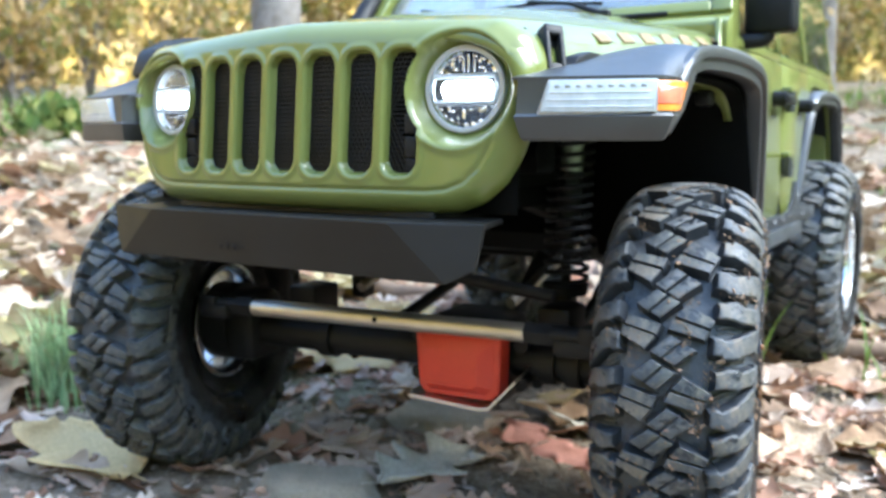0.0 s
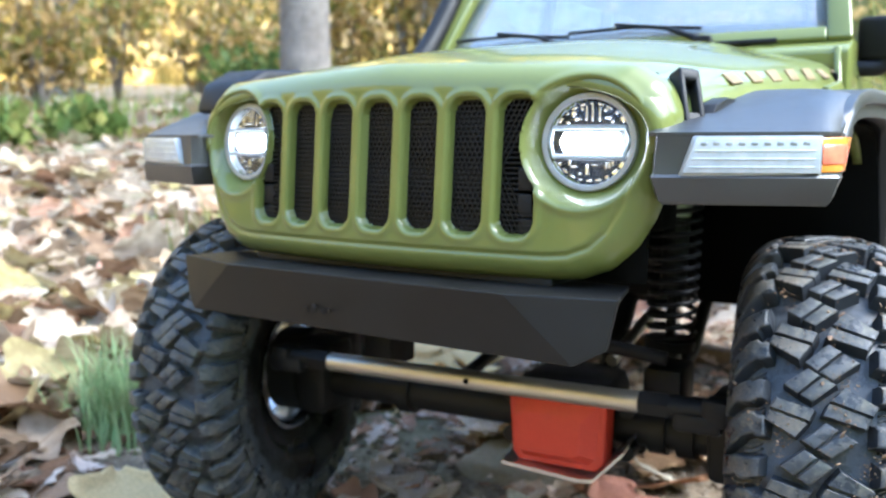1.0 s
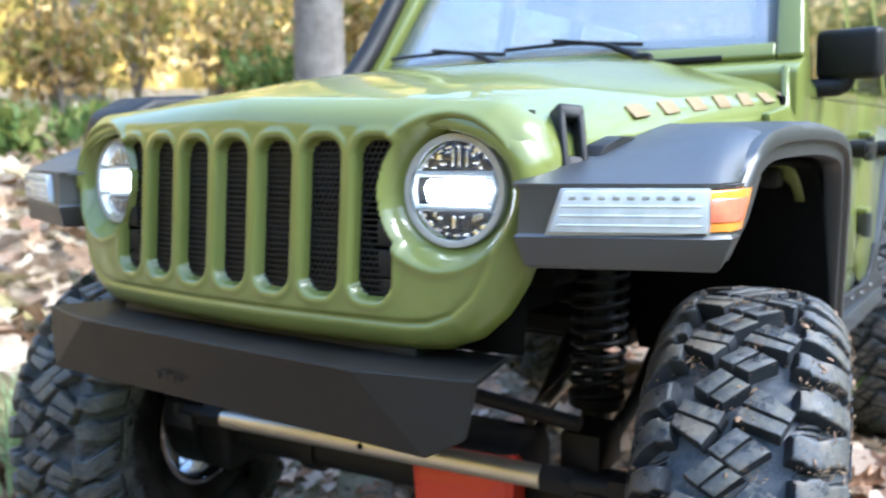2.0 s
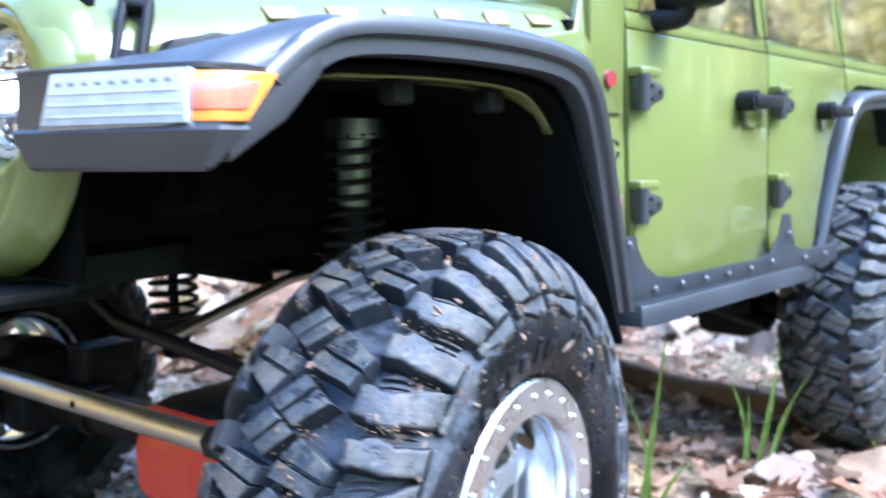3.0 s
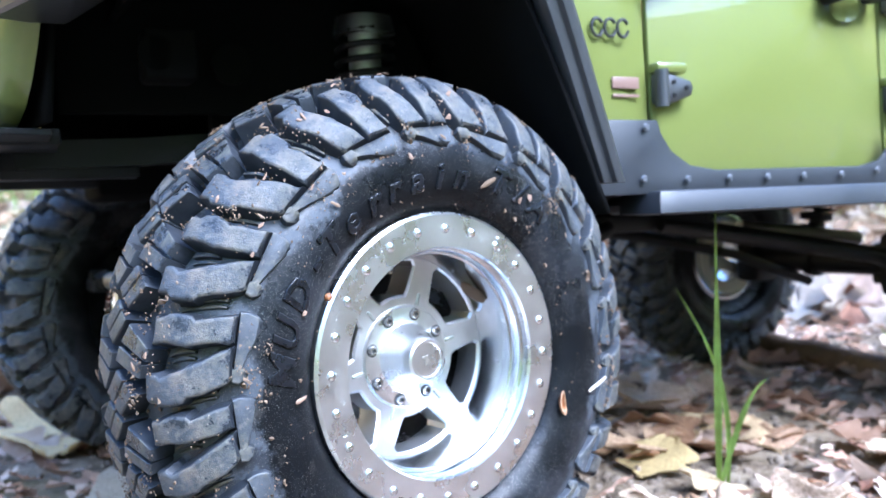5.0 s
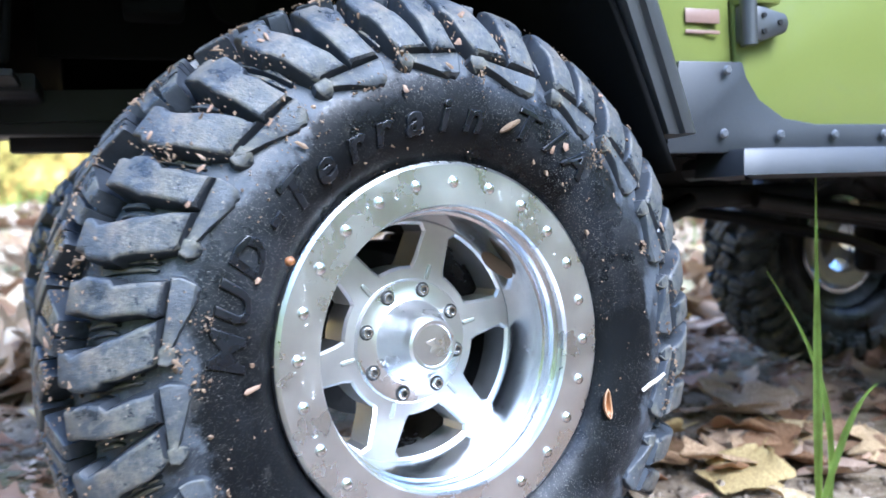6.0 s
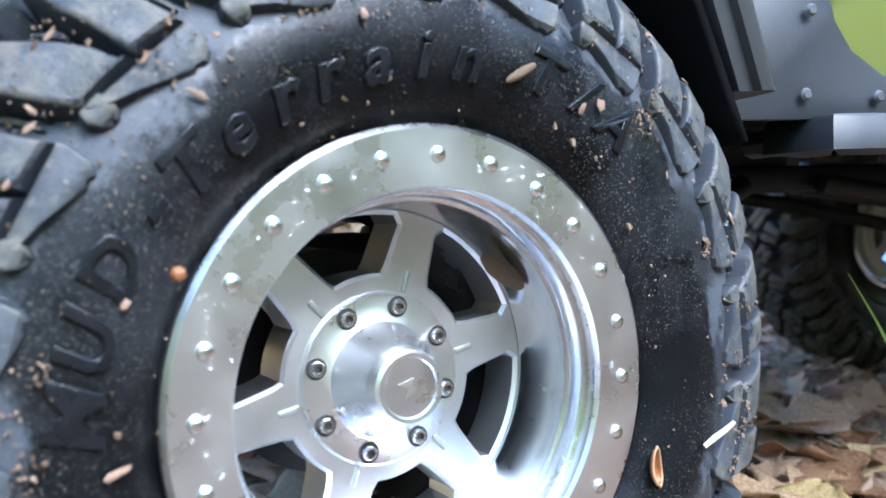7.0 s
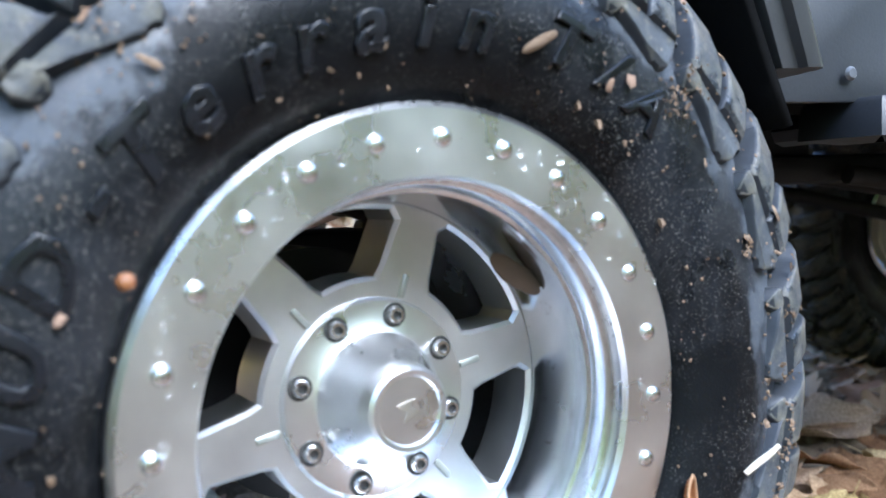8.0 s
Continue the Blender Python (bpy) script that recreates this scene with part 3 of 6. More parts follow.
    lathe(bm, [(-0.0002 + 0.0022 * (1 - (r / 0.0156) ** 2), r) for r in np.linspace(0.0001, 0.0156, 12)], 48)
    lens = part("lens", bm, LENS, lamp, "clear domed lens")
    thicken(lens, 0.0006)
    lens.visible_shadow = False


headlight(1)
headlight(-1)


# hood: half sections (x, z) from the front to the cowl
def hood():
    secs = [(-0.1060, [(0, 0.2400), (0.055, 0.2390), (0.085, 0.2360), (0.0985, 0.2300), (0.1035, 0.2230), (0.1045, 0.2140)]),
            (-0.1035, [(0, 0.2442), (0.055, 0.2432), (0.086, 0.2402), (0.1010, 0.2332), (0.1065, 0.2250), (0.1075, 0.2140)]),
            (-0.0960, [(0, 0.2472), (0.055, 0.2462), (0.086, 0.2432), (0.1030, 0.2360), (0.1090, 0.2270), (0.1100, 0.2150)]),
            (-0.0700, [(0, 0.2530), (0.055, 0.2520), (0.086, 0.2480), (0.1050, 0.2400), (0.1115, 0.2310), (0.1125, 0.2300)]),
            (-0.0200, [(0, 0.2615), (0.050, 0.2605), (0.080, 0.2550), (0.1060, 0.2465), (0.1145, 0.2350), (0.1155, 0.2300)]),
            (0.0400, [(0, 0.2670), (0.050, 0.2660), (0.078, 0.2595), (0.1080, 0.2510), (0.1175, 0.2390), (0.1185, 0.2300)]),
            (0.0950, [(0, 0.2705), (0.050, 0.2695), (0.078, 0.2630), (0.1100, 0.2545), (0.1195, 0.2420), (0.1205, 0.2300)])]
    rows = []
    for y, half in secs:
        half = [(x * float(np.interp(y, (-0.106, -0.07, 0.095), (1.045, 1.03, 1.09))), z) for x, z in half]
        full = [(-x, z) for x, z in reversed(half[1:])] + half
        rows.append([(p[0], y, p[1]) for p in smooth_line(full, 61)])
    cols = [smooth_line([row[i] for row in rows], 40) for i in range(61)]
    bm = bmesh.new()
    sheet(bm, cols)
    ob = part("hood", bm, PAINT, truck, "glossy olive hood with a raised middle", 60)
    thicken(ob, 0.0018, 0)
    return ob


hood_ob = hood()


SIDE = 0.1325   # half width of the body at the doors


def side_x(z):
    return SIDE if z < 0.235 else SIDE - (z - 0.235) * 0.16


def along(y):
    """Station along the body side."""
    return float(np.interp(y, (0.060, 0.131, 0.2815, 0.345, 0.560), (0.0560, 0.1223, 0.2660, 0.3320, 0.545)))


# hood decal bars (writing that cannot be told) along both sides
for sx in (-1, 1):
    for k in range(7):
        bm = bmesh.new()
        f = k / 6
        y = -0.036 + 0.128 * f
        aim, start = Vector((sx * (0.1140 + 0.0125 * f), y, 0.2412 + 0.0078 * f)), Vector((sx * 0.160, y, 0.300))
        ok, at, out, _ = hood_ob.ray_cast(start, (aim - start).normalized())
        if not ok:
            continue
        box(bm, (0, 0, 0), (0.0105, 0.0060, 0.0006), 0.0001)
        out = out if out.z > 0 else -out
        run = Vector((0, 1, 0)) - out * out.y
        run.normalize()
        turn = Matrix((run, out.cross(run), out)).transposed().to_4x4()
        bm.transform(Matrix.Translation(at + out * 0.0003) @ turn)
        part("decal_bar", bm, DECAL, hood_ob)
for sx in (-1, 1):
    bm = bmesh.new()
    prism(bm, [(-0.0062, -0.004), (0.0062, -0.004), (0.0066, 0.006), (0.0056, 0.0130), (-0.0056, 0.0130), (-0.0066, 0.006)], "x", -0.0060, 0.0040, 0.0016)
    latch = part("hood_latch", bm, BLACK, truck, "black rubber hood latch with a loop")
    latch.matrix_basis = pose(sx * 0.1185, -0.0880, 0.2120, -6, sx * -22, sx * -34) @ Matrix.Diagonal((0.85, 0.72, 1.28, 1))
    bm = bmesh.new()
    for c, q in (((0, -0.0044, 0.0170), (0.0085, 0.0034, 0.0160)), ((0, 0.0044, 0.0170), (0.0085, 0.0034, 0.0160)), ((0, 0, 0.0240), (0.0085, 0.0120, 0.0038))):
        box(bm, c, q, 0.0012, seg=3)
    part("latch_loop", bm, BLACK, latch, "black pull loop")
    bm = bmesh.new()
    box(bm, (-0.0022, 0, 0.0170), (0.0020, 0.0060, 0.0140), 0.0006)
    part("latch_strap", bm, PLASTIC, latch, "grey strap")

# cowl, firewall and tub
bm = bmesh.new()
prism(bm, [(0.0935, 0.215), (0.0935, 0.262), (0.105, 0.268), (0.118, 0.268), (0.118, 0.215)], "x", -0.1320, 0.1320, 0.002)
part("cowl", bm, PAINT, truck)
bm = bmesh.new()
box(bm, (0, 0.110, 0.2690), (0.19, 0.016, 0.003), 0.001)
part("cowl_vent", bm, BLACK, truck)
# added black boxes, firewall included, that shut light out of the engine bay
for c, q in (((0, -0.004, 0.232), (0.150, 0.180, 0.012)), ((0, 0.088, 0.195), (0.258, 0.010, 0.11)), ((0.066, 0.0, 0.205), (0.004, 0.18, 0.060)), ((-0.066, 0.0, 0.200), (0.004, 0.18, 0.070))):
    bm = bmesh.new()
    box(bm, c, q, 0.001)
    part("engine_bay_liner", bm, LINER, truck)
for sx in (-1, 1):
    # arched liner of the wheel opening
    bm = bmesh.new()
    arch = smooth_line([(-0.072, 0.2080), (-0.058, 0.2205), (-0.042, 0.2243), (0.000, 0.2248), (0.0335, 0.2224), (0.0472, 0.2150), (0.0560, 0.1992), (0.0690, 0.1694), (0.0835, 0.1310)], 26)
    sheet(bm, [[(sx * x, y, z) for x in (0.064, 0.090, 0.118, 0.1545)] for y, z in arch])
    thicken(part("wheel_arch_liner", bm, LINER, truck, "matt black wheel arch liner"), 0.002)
    # painted inner lip of the fender, with the clips that hold the flare
    bm = bmesh.new()
    lip = smooth_line([(-0.0420, 0.2224), (0.0000, 0.2230), (0.0320, 0.2208), (0.0440, 0.2140), (0.0500, 0.2070)], 24)
    sheet(bm, [[(sx * (0.1480 - w * min(1.0, max(0.22, (0.052 - y) / 0.03))), y, z) for w in (0.0170, 0.0110, 0.0050, 0.0)] for y, z in lip])
    thicken(part("inner_fender_lip", bm, PAINT, truck, "olive painted inner fender edge"), 0.0008)
    for y, z in ((-0.016, 0.2185), (0.024, 0.2170)):
        bm = bmesh.new()
        box(bm, (sx * 0.1420, y, z), (0.008, 0.0085, 0.0075), 0.0018)
        part("flare_clip", bm, BLACK, truck)


def flare(sx, y0, front):
    """A fender flare: a band swept over the wheel opening, with a wide top that meets the body."""
    inner = [(-0.068, 0.2130), (-0.058, 0.2215), (-0.042, 0.2255), (0.000, 0.2260), (0.034, 0.2235), (0.048, 0.2160), (0.057, 0.2000), (0.070, 0.1700), (0.0820, 0.1415)]
    outer = [(-0.078, 0.2210), (-0.064, 0.2310), (-0.046, 0.2363), (0.000, 0.2378), (0.040, 0.2340), (0.056, 0.2250), (0.067, 0.2062), (0.080, 0.1725), (0.0918, 0.1415)]
    top = [(-0.082, 0.2210), (-0.066, 0.2256), (-0.046, 0.2308), (-0.020, 0.2354), (0.008, 0.2382), (0.041, 0.2342), (0.058, 0.2252), (0.070, 0.2062), (0.083, 0.1725), (0.0938, 0.1415)]
    if not front:
        inner, outer, top = [[(-y, z) for y, z in q] for q in (inner, outer, top)]
        extra = lambda q, dy: [(y, z) for y, z in reversed(q)][:-1] + [(0.068 + dy, 0.210 + dy * 0.5), (0.090 + dy, 0.172), (0.100 + dy, 0.150)]
        inner, outer, top = extra(inner, 0.0), extra(outer, 0.010), extra(top, 0.012)
    n = 44
    I, O, T = smooth_line(inner, n), smooth_line(outer, n), smooth_line(top, n)
    loops = []
    for k in range(n):
        f = k / (n - 1)
        xo = 0.1655 - 0.010 * max(0, f - 0.55) / 0.45 if front else 0.1430 - 0.010 * max(0, 0.55 - f) / 0.55
        (iy, iz), (oy, oz), (ty, tz) = I[k], O[k], T[k]
        m = lambda a, b, t: a + (b - a) * t
        sec = [(0.112, ty, tz), (xo - 0.0150, m(ty, oy, 0.15), m(tz, oz, 0.15)), (xo - 0.0050, m(ty, oy, 0.75), m(tz, oz, 0.75)),
               (xo - 0.0012, m(oy, iy, 0.10), m(oz, iz, 0.10)), (xo, m(oy, iy, 0.28), m(oz, iz, 0.28)), (xo - 0.0004, m(oy, iy, 0.52), m(oz, iz, 0.52)),
               (xo - 0.0022, m(oy, iy, 0.60), m(oz, iz, 0.60)), (xo - 0.0022, m(oy, iy, 0.96), m(oz, iz, 0.96)), (xo - 0.0032, iy, iz), (xo - 0.0090, iy, iz),
               (xo - 0.0100, m(iy, oy, 0.25), m(iz, oz, 0.25)), (0.112, m(iy, oy, 0.5), m(iz, oz, 0.5))]
        loops.append([(sx * x, y0 + y, z) for x, y, z in sec])
    bm = bmesh.new()
    rings(bm, loops)
    ob = part("fender_flare", bm, PLASTIC, truck, "dark grey moulded plastic fender flare", 50)
    if not front:
        return ob
    # the lamp box at its front
    plan = [(0.1075, -0.1020), (0.1130, -0.1135), (0.1612, -0.0940), (0.1662, -0.0850), (0.1655, -0.0700), (0.1500, -0.0600), (0.1075, -0.0600)]

    def ring_at(z, k):
        cx, cy = 0.135, -0.075
        cut = 0.78 * max(0.0, min(1.0, (0.2200 - z) / 0.0225))
        return [(sx * (cx + (x - cx) * k), cy + (y - cy) * k - max(0.0, y + 0.0955) * cut, z) for x, y in plan]
    bm = bmesh.new()
    rings(bm, [ring_at(0.1975, 0.89), ring_at(0.1985, 0.925), ring_at(0.2065, 1.0), ring_at(0.2075, 0.975), ring_at(0.2195, 0.955), ring_at(0.2206, 0.965)])
    edge = smooth_line([(0.1080, -0.1040), (0.1125, -0.1115), (0.1300, -0.1050), (0.1585, -0.0938), (0.1632, -0.0865), (0.1640, -0.0740), (0.1640, -0.0640)], 40)
    crest = smooth_line([(0.1080, -0.0150), (0.1180, -0.0200), (0.1400, -0.0400), (0.1540, -0.0470), (0.1590, -0.0480), (0.1620, -0.0500), (0.1640, -0.0540)], 40)
    skin = []
    for (ex, ey), (cx, cy) in zip(edge, crest):
        end = 0.2378 - 0.0020 * max(0, (cx - 0.112) / 0.048) ** 2 - 0.0022 * max(0, (cx - 0.150) / 0.014) ** 2
        skin.append([(sx * (ex + (cx - ex) * v), ey + (cy - ey) * v, 0.2212 + (end - 0.2212) * (1 - (1 - v) ** (1.0 + 0.7 * max(0.0, min(1.0, (cx - 0.112) / 0.04))))) for v in np.linspace(0, 1, 12)])
    sheet(bm, skin)
    low = [[(p[0], p[1], 0.2200) for p in (row[0], row[-1])] for row in skin]
    sheet(bm, [[row[0], l[0]] for row, l in zip(skin, low)])
    bm2 = bmesh.new()
    prism(bm2, [(-0.0860, 0.1990), (-0.0700, 0.2090), (-0.0590, 0.2205), (-0.0590, 0.2300), (-0.0860, 0.2195)], "x", 0.1330, 0.1640, 0.0012)
    for v in bm2.verts:
        v.co.x *= sx
    if sx < 0:
        bmesh.ops.reverse_faces(bm2, faces=bm2.faces)
    merge(bm, bm2)
    part("lamp_housing", bm, PLASTIC, ob, "dark grey lamp housing", 30)
    # solid black wedge in place of the shaded gap between flare and hood
    bm = bmesh.new()
    prism(bm, [(-0.0800, 0.2250), (-0.0740, 0.2312), (-0.0620, 0.2338), (-0.0520, 0.2336), (-0.0500, 0.2300)], "x", 0.1085, 0.1215, 0.0010)
    for v in bm.verts:
        v.co.x *= sx
    part("flare_inset", bm, BLACK, ob, "black wedge standing in for the dark gap beside the hood")
    # clear lamp, ribbed, and the amber end that wraps round
    face = Vector((0.1612 - 0.1130, -0.0940 + 0.1135, 0)).normalized()
    out = Vector((face.y, -face.x, 0))

    def lamp_block(u0, u1, z0, z1, lift, slant=0.0, rake=0.0):
        base = Vector((0.1130, -0.1135, 0)) * 0.965 + Vector((0.135, -0.075, 0)) * 0.035
        tmp = bmesh.new()
        poly = [(u0, z0), (u1 - slant, z0), (u1, z1), (u0 + rake, z1)]
        prism(tmp, poly, "y", 0, 1, 0.0)
        for v in tmp.verts:
            u, d, z = v.co
            p = base + face * u + out * (lift * (1 - d) - 0.002 * d)
            v.co = (sx * p.x, p.y, z)
        bmesh.ops.recalc_face_normals(tmp, faces=tmp.faces)
        soften(tmp, 0.0004, 2)
        return tmp
    part("lamp_rim", lamp_block(0.0072, 0.0512, 0.2068, 0.2200, 0.0008, 0.0, 0.0045), SATIN, ob, "grey lamp rim")
    part("marker_lamp", lamp_block(0.0085, 0.0506, 0.2080, 0.2194, 0.0018, 0.0, 0.0042), LAMPWHITE, ob, "clear ribbed marker lamp")
    for k in range(3):
        part("lamp_rib", lamp_block(0.0120 - 0.0006 * (2 - k), 0.0490, 0.2096 + 0.0026 * k, 0.2104 + 0.0026 * k, 0.0021), LAMPWHITE, ob)
    for k in range(9):
        part("lamp_cell", lamp_block(0.0140 + 0.0039 * k, 0.0162 + 0.0039 * k, 0.2168, 0.2182, 0.0020), SATIN, ob)
    bm = bmesh.new()
    amber = [(0.1602, -0.0944), (0.1657, -0.0850), (0.1662, -0.0730), (0.1630, -0.0730), (0.1585, -0.0890)]
    prism(bm, amber, "z", 0.2082, 0.2194, 0.0006)
    for v in bm.verts:
        v.co.x, v.co.y = sx * v.co.x, v.co.y - max(0.0, v.co.y + 0.0955) * 0.78 * max(0.0, min(1.0, (0.2200 - v.co.z) / 0.0225))
    part("turn_signal", bm, AMBER, ob, "amber turn signal wrapping round the flare")
    bm = bmesh.new()
    prism(bm, [(0.1616, -0.0928), (0.1662, -0.0850), (0.1667, -0.0765), (0.1636, -0.0765), (0.1604, -0.0880)], "z", 0.2108, 0.2172, 0.0005)
    for v in bm.verts:
        v.co.x, v.co.y = sx * v.co.x, v.co.y - max(0.0, v.co.y + 0.0955) * 0.78 * max(0.0, min(1.0, (0.2200 - v.co.z) / 0.0225))
    part("signal_core", bm, AMBER_IN, ob)
    return ob


WHEELBASE = 0.440
for sx in (-1, 1):
    fl = flare(sx, 0.0, True)
    if sx < 0:   # the far flare stands out a little more
        fl.matrix_basis = Matrix.Translation((-0.112, 0, 0)) @ Matrix.Diagonal((1.22, 1, 1, 1)) @ Matrix.Translation((0.112, 0, 0))
    flare(sx, WHEELBASE, False)

# front bumper: a folded plate with swept wings and a flange on top
bm = bmesh.new()
plate = {s: [(s * 0.068, -0.1335, 0.1665), (s * 0.1070, -0.1240, 0.1667), (s * 0.1035, -0.1255, 0.1490), (s * 0.0940, -0.1310, 0.1438)] for s in (-1, 1)}
order = [plate[-1][0], plate[1][0], plate[1][1], plate[1][2], plate[1][3], plate[-1][3], plate[-1][2], plate[-1][1]]
front = [bm.verts.new(p) for p in order]
rear = [bm.verts.new((x * 0.995, y + 0.0028, z)) for x, y, z in order]
for q in ((0, 1, 4, 5), (1, 2, 3, 4), (0, 5, 6, 7)):
    bm.faces.new([front[i] for i in q])
    bm.faces.new([rear[i] for i in reversed(q)])
for i in range(8):
    bm.faces.new((front[i], rear[i], rear[(i + 1) % 8], front[(i + 1) % 8]))
bmesh.ops.recalc_face_normals(bm, faces=bm.faces)
soften(bm, 0.0005, 2, 8)
prism(bm, [(-0.1058, -0.1218), (-0.0675, -0.1308), (0.0675, -0.1308), (0.1058, -0.1218), (0.0980, -0.0940), (-0.0980, -0.0940)], "z", 0.1642, 0.1664, 0.0004)
bumper = part("bumper", bm, BUMPER, truck, "plain black folded plate bumper with swept ends", 9)
for k, (w, h) in enumerate(((0.004, 0.003), (0.0035, 0.0042), (0.0035, 0.003), (0.002, 0.0022))):
    bm = bmesh.new()
    box(bm, (-0.0235 + k * 0.0042, -0.13335, 0.1515 + 0.0006 * (k % 2)), (w * 0.7, 0.0004, h * 0.7), 0.0001, (0, 12, 0))
    part("worn_mark", bm, BLACK, bumper)
for c, q in (((0.038, -0.085, 0.160), (0.010, 0.050, 0.014)), ((-0.038, -0.085, 0.160), (0.010, 0.050, 0.014)), ((0, -0.100, 0.1660), (0.150, 0.020, 0.006))):
    bm = bmesh.new()
    box(bm, c, q, 0.001)
    part("bumper_mount", bm, BLACK, truck)

# windscreen and upper body
bm = bmesh.new()
WS0, WS1 = Vector((0, 0.1060, 0.2680)), Vector((0, 0.1620, 0.3460))


def ws(x, t, lift=0.0):
    p = WS0.lerp(WS1, t)
    return (x * (1.10 - 0.12 * t), p.y - lift * 0.81, p.z + lift * 0.58)


def ws_frame(x0, x1, t0, t1, b=0.0016):
    tmp = bmesh.new()
    prism(tmp, [(x0, t0), (x1, t0), (x1, t1), (x0, t1)], "y", -0.004, 0.004, 0)
    soften(tmp, 0.0)
    for v in tmp.verts:
        v.co = ws(v.co.x, v.co.z, -v.co.y)
    soften(tmp, b, 3)
    return tmp


frame_bm = bmesh.new()
for q in ((-0.1195, -0.1085, -0.02, 1.02), (0.1085, 0.1195, -0.02, 1.02), (-0.1084, 0.1084, -0.02, 0.07), (-0.1084, 0.1084, 0.93, 1.02)):
    merge(frame_bm, ws_frame(*q))
windscreen = part("windscreen", frame_bm, PAINT, truck, "olive windscreen frame", 50)
bm = bmesh.new()
sheet(bm, [[ws(x, t, 0.001 - 0.004 * (x / 0.11) ** 2) for x in np.linspace(-0.1095, 0.1095, 15)] for t in np.linspace(0.05, 0.95, 8)])
thicken(part("windscreen_glass", bm, GLASS, windscreen, "clear glossy windscreen pane"), 0.001)
for x, a in ((0.030, 14), (-0.045, 14)):
    bm = bmesh.new()
    tube(bm, [ws(x + 0.020, 0.0, 0.006), ws(x, 0.10, 0.007), ws(x - 0.030, 0.16, 0.0065)], [0.002, 0.0013, 0.001], 8)
    tube(bm, [ws(x - 0.058, 0.13, 0.005), ws(x - 0.02, 0.14, 0.0055), ws(x + 0.018, 0.10, 0.005)], 0.0011, 8)
    box(bm, ws(x + 0.020, 0.0, 0.005), (0.010, 0.006, 0.006), 0.0015)
    part("wiper", bm, BLACK, truck, "black wiper lying on the windscreen")
bm = bmesh.new()
prism(bm, [(0.158, 0.340), (0.158, 0.348), (0.180, 0.352), (0.480, 0.352), (0.520, 0.346), (0.520, 0.340)], "x", -0.1180, 0.1180, 0.003)
part("roof", bm, PAINT, truck)


def side_panel(name, outline, sx, lo=0.0, hi=0.0035, material=PAINT, parent=truck, label="", bev=0.0012):
    """A body panel on the side: an outline (y, z), as thick as given, leaning in above the belt."""
    bm = bmesh.new()
    prism(bm, outline, "x", lo, hi, bev)
    for v in bm.verts:
        v.co.x, v.co.y = sx * (side_x(v.co.z) - hi + v.co.x), along(v.co.y)
    return part(name, bm, material, parent, label)


def rounded(y0, y1, z0, z1, r):
    """A rectangle with a radius for each corner: front low, rear low, rear high, front high."""
    pts = []
    for (cy, cz, a0), rr in zip(((y0, z0, 180), (y1, z0, 270), (y1, z1, 0), (y0, z1, 90)), r):
        oy, oz = cy + (rr if cy == y0 else -rr), cz + (rr if cz == z0 else -rr)
        pts += [(oy + rr * math.cos(radians(a0 + k * 15)), oz + rr * math.sin(radians(a0 + k * 15))) for k in range(7)] if rr > 0 else [(cy, cz)]
    return pts


def hinge(parent, sx, y, z):
    bm = bmesh.new()
    prism(bm, [(-0.006, -0.0075), (0.003, -0.0070), (0.014, -0.0035), (0.0155, 0.0), (0.014, 0.0035), (0.003, 0.0060), (-0.006, 0.0065)], "x", 0.0, 0.0050, 0.0012)
    rod(bm, (0.0045, -0.0035, -0.0088), (0.0045, -0.0035, 0.0080), 0.0030)
    h = part("hinge", bm, PLASTIC, parent, "black hinge")
    h.matrix_basis = pose(sx * (SIDE + 0.0001), along(y), z) @ Matrix.Diagonal((sx, 0.84, 0.86, 1))
    bm = bmesh.new()
    box(bm, (0.0015, 0.003, 0.0092), (0.0075, 0.018, 0.0052), 0.0018)
    part("hinge_pad", bm, PAINT, h, "olive pad above the hinge")
    bm = bmesh.new()
    for yy, zz in ((0.003, 0.0025), (0.003, -0.0035), (0.0105, 0.0)):
        rod(bm, (0.0045, yy, zz), (0.0056, yy, zz), 0.0011, n=8)
    part("hinge_bolt", bm, BLACK, h)


def handle(parent, sx, y, z):
    y = along(y)
    bm = bmesh.new()
    box(bm, (sx * (SIDE + 0.0075), y, z), (0.0050, 0.034, 0.0065), 0.0016)
    rod(bm, (sx * (SIDE - 0.0005), y - 0.014, z), (sx * (SIDE + 0.0085), y - 0.014, z), 0.0052, n=16)
    box(bm, (sx * (SIDE + 0.003), y + 0.014, z), (0.008, 0.006, 0.006), 0.001)
    part("door_handle", bm, BLACK, parent, "black door handle")
    bm = bmesh.new()
    lathe(bm, [(0.0, 0.0001), (0.0004, 0.006), (0.0012, 0.0105)], 20)
    for v in bm.verts:
        v.co = (sx * (SIDE - 0.0003 + v.co.x), y - 0.003 + v.co.y, z - 0.006 + v.co.z * 0.6)
    part("handle_cup", bm, PAINT, parent)


